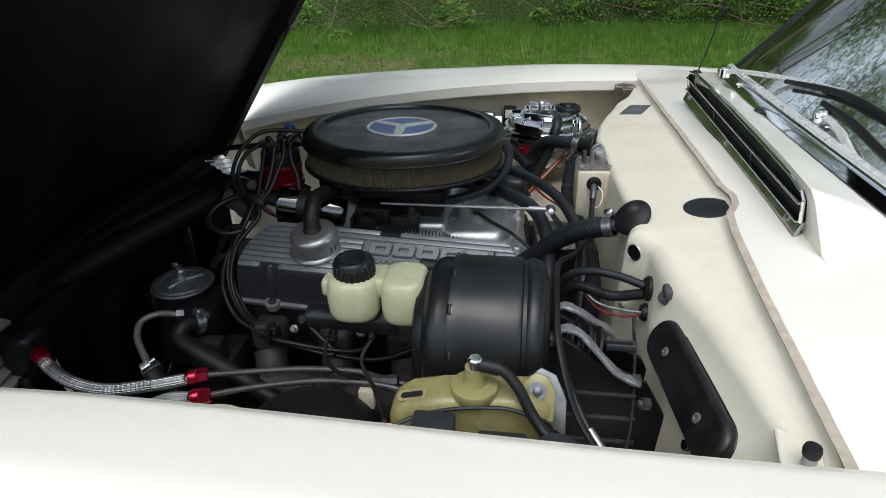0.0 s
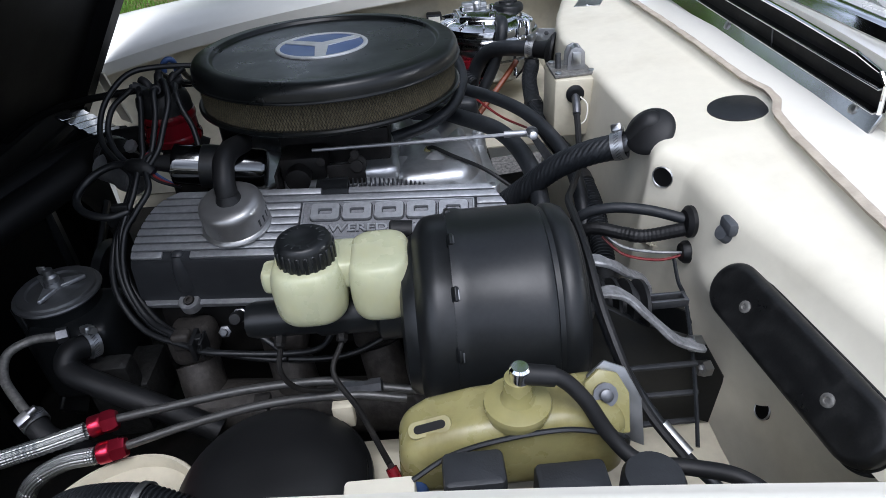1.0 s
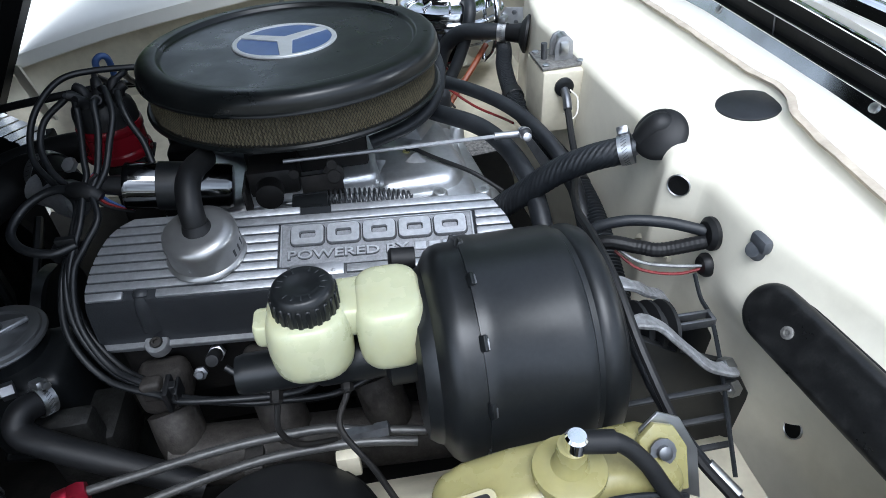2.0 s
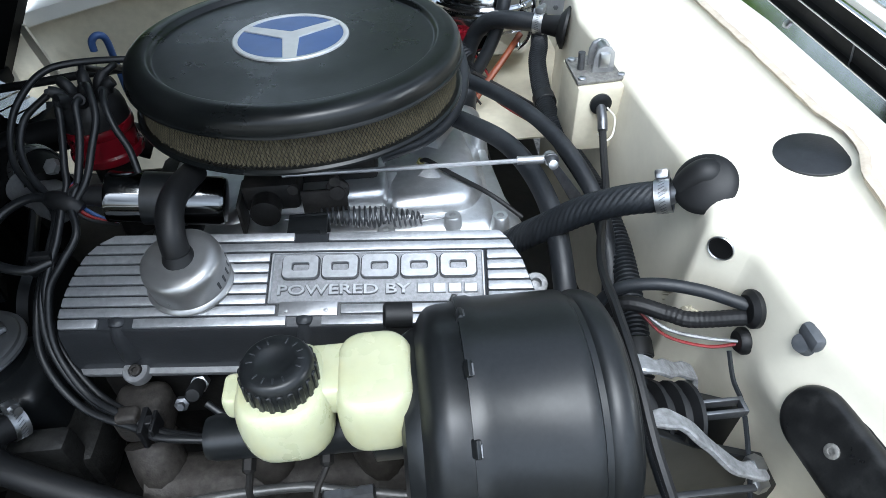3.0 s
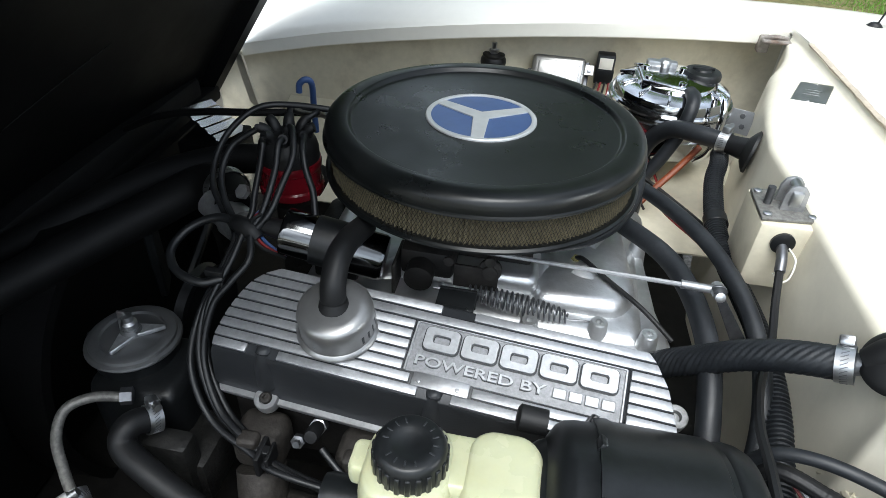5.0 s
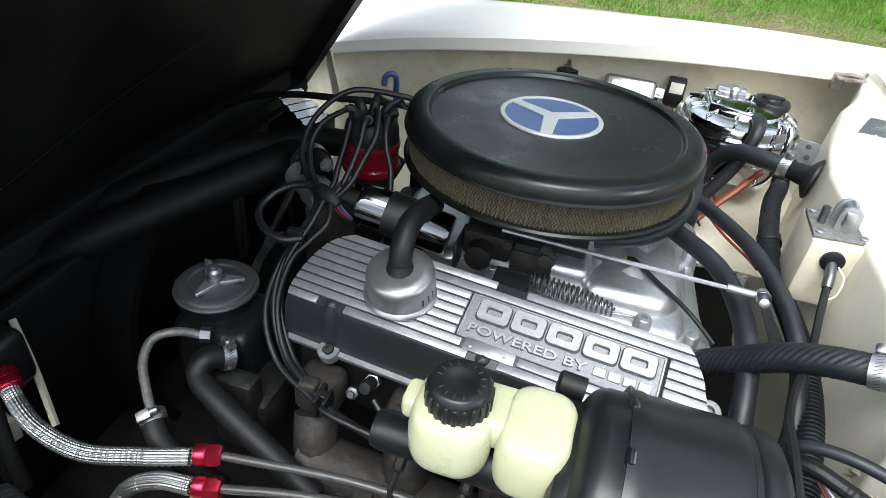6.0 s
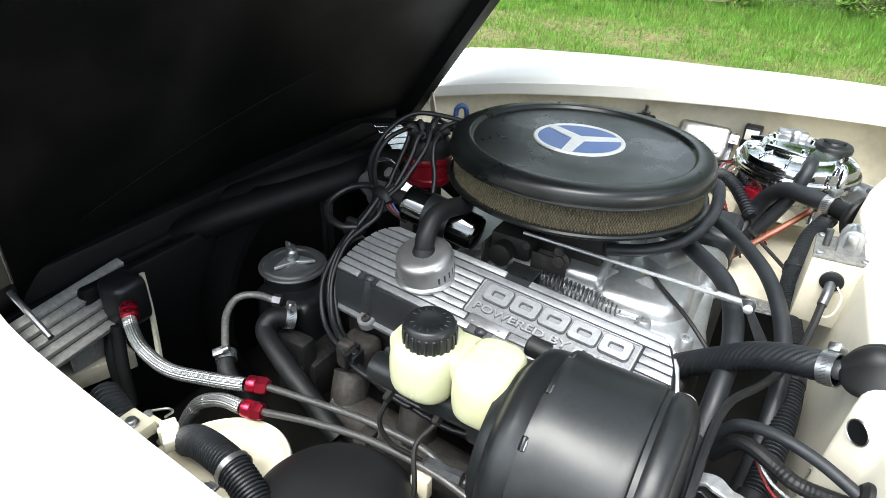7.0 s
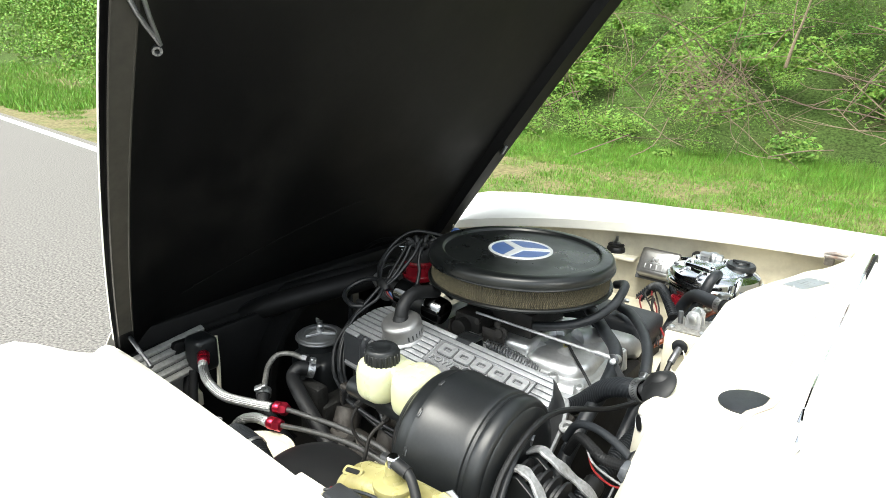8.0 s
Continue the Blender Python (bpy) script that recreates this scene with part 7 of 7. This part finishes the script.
part("case", box((0, 0, 0), (0.104, 0.074, 0.040), 0.009, 3, rm), PEWTER, reg)
part("base_plate", box((0, 0, -0.022), (0.122, 0.084, 0.004), 0.0015, 1, rm), GUNMETAL, reg)
part("embossing", prism(rounded(0.080, 0.050, 0.006), 0.0195, 0.0225, 0.0012, 2, rm), PEWTER, reg)
for k in range(2):
    part("marking", box((0.0, 0.005 - 0.010 * k, 0.0228), (0.030, 0.004, 0.0008), 0.0003, 1, rm), ALU_DULL, reg)
for k in range(5):
    part("rib", box((-0.030 + 0.015 * k, -0.016, 0.0228), (0.004, 0.014, 0.0022), 0.0009, 2, rm), PEWTER, reg)
part("ear", merge(box((0.058, 0.018, 0.0), (0.022, 0.020, 0.004), 0.001, 1, rm), lathe([(0.005, 0), (0.005, 0.004), (0, 0.005)], 12, rm @ Matrix.Translation((0.06, 0.018, 0.002)))), STEEL, reg)
sw = thing("white_relay", (0.11, 1.69, 0.74), "small white and black relay with red wires", "relay")
part("cap", box((0.112, 1.690, 0.800), (0.034, 0.028, 0.030), 0.003), GREY, sw)
part("label", box((0.112, 1.6755, 0.799), (0.026, 0.0012, 0.022), 0.0003), IVORY, sw, "white paper label")
part("base", box((0.112, 1.690, 0.772), (0.036, 0.030, 0.028), 0.002), SATIN, sw)
for k in range(4):
    part("wire", tube([(0.10 + 0.008 * k, 1.672, 0.762), (0.09 + 0.01 * k, 1.64, 0.750), (0.07 + 0.012 * k, 1.61, 0.752), (0.06 + 0.01 * k, 1.58, 0.73)], 0.0022, seg=6), REDWIRE if k % 2 else SATIN, sw)
can = thing("chrome_canister", (0.205, 1.475, 0.76), "polished chrome canister with a black screw cap", "canister")
cm = Matrix.Translation((0.205, 1.478, 0)) @ Matrix.Rotation(radians(0), 4, "X")
part("lower", lathe([(0.030, 0.735), (0.070, 0.742), (0.088, 0.754), (0.092, 0.768), (0.092, 0.784), (0.0965, 0.786), (0.0965, 0.790), (0.092, 0.793), (0.092, 0.818), (0, 0.818)], 72, cm), DIM_CHROME, can)
part("seam", lathe([(0.091, 0.812), (0.099, 0.814), (0.1005, 0.818), (0.099, 0.822), (0.094, 0.824), (0.099, 0.826), (0.1000, 0.830), (0.098, 0.833), (0.091, 0.834)], 72, cm, cap=False), DIM_CHROME, can)
part("upper", lathe([(0.093, 0.830), (0.094, 0.838), (0.090, 0.847), (0.078, 0.853), (0.066, 0.855), (0.063, 0.860), (0.03, 0.864), (0, 0.865)], 72, cm), DIM_CHROME, can)
part("top_plate", prism([(-0.055, -0.040), (0.012, -0.058), (0.028, 0.03), (-0.02, 0.055), (-0.058, 0.02)], 0.852, 0.8665, 0.004, 2, cm), DIM_CHROME, can)
for bx, by in ((-0.045, -0.028), (0.006, -0.045), (-0.045, 0.016), (0.015, 0.022)):
    part("plate_screw", lathe([(0.006, 0.866), (0.006, 0.870), (0, 0.872)], 10, cm @ Matrix.Translation((bx, by, 0))), CHROME, can)
part("nipple", merge(lathe([(0.010, 0.862), (0.012, 0.874), (0.008, 0.878), (0, 0.879)], 12, cm @ Matrix.Translation((-0.015, 0.03, 0))), box((0.185, 1.508, 0.870), (0.05, 0.016, 0.012), 0.004)), STEEL, can)
part("screw_cap", merge(lathe([(0.028, 0.856), (0.0305, 0.859), (0.0305, 0.866), (0.028, 0.8695), (0.014, 0.8705), (0.012, 0.8735), (0, 0.874)], 40, Matrix.Translation((0.250, 1.497, 0))), lathe([(0.0225, 0.845), (0.0225, 0.864), (0, 0.864)], 32, Matrix.Translation((0.250, 1.497, 0)))), SATIN, can, "black knobbed screw cap")
part("cap_grip", box((0.250, 1.497, 0.8735), (0.036, 0.0055, 0.0055), 0.0018, 2, Matrix.Identity(4)), SATIN, can)
for k in range(6):
    part("top_ridge", box((0, 0, 0), (0.026, 0.0045, 0.005), 0.0018, 2, cm @ Matrix.Rotation(radians(100 + 32 * k), 4, "Z") @ Matrix.Translation((0.075, 0, 0.8555)) @ Matrix.Rotation(radians(14), 4, "Y")), DIM_CHROME, can)
part("pipe", tube([(0.262, 1.448, 0.852), (0.270, 1.412, 0.860), (0.272, 1.394, 0.850), (0.272, 1.388, 0.82), (0.268, 1.388, 0.78), (0.255, 1.40, 0.755)], 0.0058, seg=10), CHROME, can)
part("outlet_hose", tube([(0.224, 1.425, 0.858), (0.224, 1.395, 0.862), (0.220, 1.374, 0.848), (0.210, 1.366, 0.81), (0.190, 1.36, 0.765), (0.16, 1.35, 0.72)], 0.0105, seg=14), HOSE, can)
part("red_collar", lathe([(0.020, 0), (0.020, 0.022), (0, 0.022)], 24, Matrix.Translation((0.160, 1.405, 0.775))), RED_CAP, can)
part("stay", prism([(-0.03, -0.02), (0.035, -0.02), (0.03, 0.018), (-0.028, 0.016)], -0.0012, 0.0012, 0.0004, 1, Matrix.Translation((0.305, 1.455, 0.812)) @ Matrix.Rotation(radians(-25), 4, "Z") @ Matrix.Rotation(radians(75), 4, "X")), STEEL, can)
for bx, bz in ((0.318, 0.822), (0.322, 0.804)):
    part("stay_bolt", lathe([(0.0045, 0), (0.0045, 0.003), (0, 0.004)], 6, frame_at((bx, 1.446, bz), (-0.4, -0.88, 0.2))), GUNMETAL, can)
hose("orange_cable", [(0.245, 1.36, 0.80), (0.215, 1.33, 0.775), (0.18, 1.30, 0.745), (0.15, 1.27, 0.72)], 0.0052, "bright orange battery cable", category="cable", mat_=ORANGE, seg=8)
hose("red_wire", [(0.16, 1.30, 0.76), (0.20, 1.25, 0.742), (0.232, 1.19, 0.745), (0.238, 1.15, 0.755)], 0.0021, "thin red wire lying on the pan", category="wire", mat_=REDWIRE, seg=6)
hose("brown_wire", [(0.17, 1.34, 0.75), (0.20, 1.29, 0.752), (0.235, 1.24, 0.750), (0.25, 1.20, 0.755)], 0.0030, "thin brown wire lying on the pan", category="wire", mat_=RUST, seg=6)
part("side_shelf", surf(lambda u, v: (u, 1.22 + 0.50 * v, 0.70 + 0.015 * v + 0.004 * noise.noise((u * 9, v * 9, 3))), steps(0.13, 0.34, 10), steps(0, 1, 16), 0.003), GRIMY_DIM, car, "ivory tray beside the bulkhead")
part("far_housing", surf(lambda u, v: (u, 1.42 + 0.29 * v, 0.56 + 0.10 * v), steps(-0.55, 0.13, 16), steps(0, 1, 8), 0.003), GRIMY_DIM, car)
part("lip_clip", merge(box((0.405, 1.690, 0.872), (0.050, 0.030, 0.006), 0.002), box((0.39, 1.705, 0.86), (0.02, 0.02, 0.03), 0.003), tube([(0.380, 1.690, 0.874), (0.400, 1.684, 0.880), (0.424, 1.690, 0.876)], 0.004, seg=8)), RUSTY, car, "rusty hood hinge clip on the fender lip")
# temperature sender on the manifold
ts = thing("sender_wire", (0.07, 1.06, 0.75), "brass sender with a thin black wire", "sender")
part("sender", merge(lathe([(0.008, 0), (0.008, 0.012), (0.005, 0.014), (0.005, 0.022), (0, 0.022)], 6, frame_at((0.060, 1.068, 0.762), (0.3, -0.3, 0.8)))), YELLOW, ts)
part("wire", tube([(0.066, 1.062, 0.780), (0.075, 1.055, 0.785), (0.10, 1.03, 0.782), (0.14, 0.99, 0.778), (0.175, 0.965, 0.760)], 0.0028, seg=8), RUBBER, ts)


# cast bracket below the pump, plug bodies along the head
pb = thing("pump_bracket", (-0.34, 0.81, 0.54), "gritty black cast pump bracket", "bracket")
part("arm", box((-0.345, 0.800, 0.600), (0.060, 0.030, 0.120), 0.008, 2), GRIT, pb)
part("foot", box((-0.330, 0.835, 0.585), (0.050, 0.080, 0.070), 0.010, 2), GRIT, pb)
for k in range(4):
    x = -0.180 + 0.11 * k
    sp1 = thing("spark_plug", (x, 0.832, 0.690), "spark plug with a steel hexagon and black boot", "spark plug", "spark plugs")
    ax_ = Vector((0.05, -0.85, 0.5))
    part("hexagon", lathe([(0, 0), (0.0095, 0), (0.0095, 0.010), (0.006, 0.012), (0, 0.012)], 6, frame_at((x, 0.832, 0.688), ax_)), STEEL, sp1)
    part("boot", lathe([(0.0075, 0.010), (0.0080, 0.030), (0.0065, 0.036), (0, 0.037)], 16, frame_at((x, 0.832, 0.688), ax_)), RUBBER, sp1)

# hose and loose wiring between the engine and the far wing
hose("corrugated_hose", [(0.05, 1.46, 0.745), (0.075, 1.47, 0.775), (0.105, 1.44, 0.792), (0.135, 1.40, 0.785), (0.165, 1.36, 0.765)], 0.0100, "corrugated black hose behind the engine", ridge=0.0025, pitch=0.006)
wr = random.Random(21)
for k in range(9):
    x0, y0 = 0.10 + wr.uniform(-0.02, 0.05), 1.40 + wr.uniform(-0.04, 0.06)
    pts = [(x0 - 0.05, y0 + 0.10, 0.742), (x0 - 0.02, y0 + 0.05, 0.760 + wr.uniform(0, 0.015)), (x0 + wr.uniform(-0.01, 0.01), y0, 0.768 + wr.uniform(0, 0.012)), (x0 + 0.03, y0 - 0.05, 0.758 + wr.uniform(-0.01, 0.01)), (x0 + 0.05, y0 - 0.10, 0.735)]
    hose("loose_wire", pts, 0.0019, ("thin red wire", "thin black wire", "thin brown wire")[k % 3] + " in a loose bundle", category="wire", mat_=(REDWIRE, RUBBER, RUST)[k % 3], seg=6)
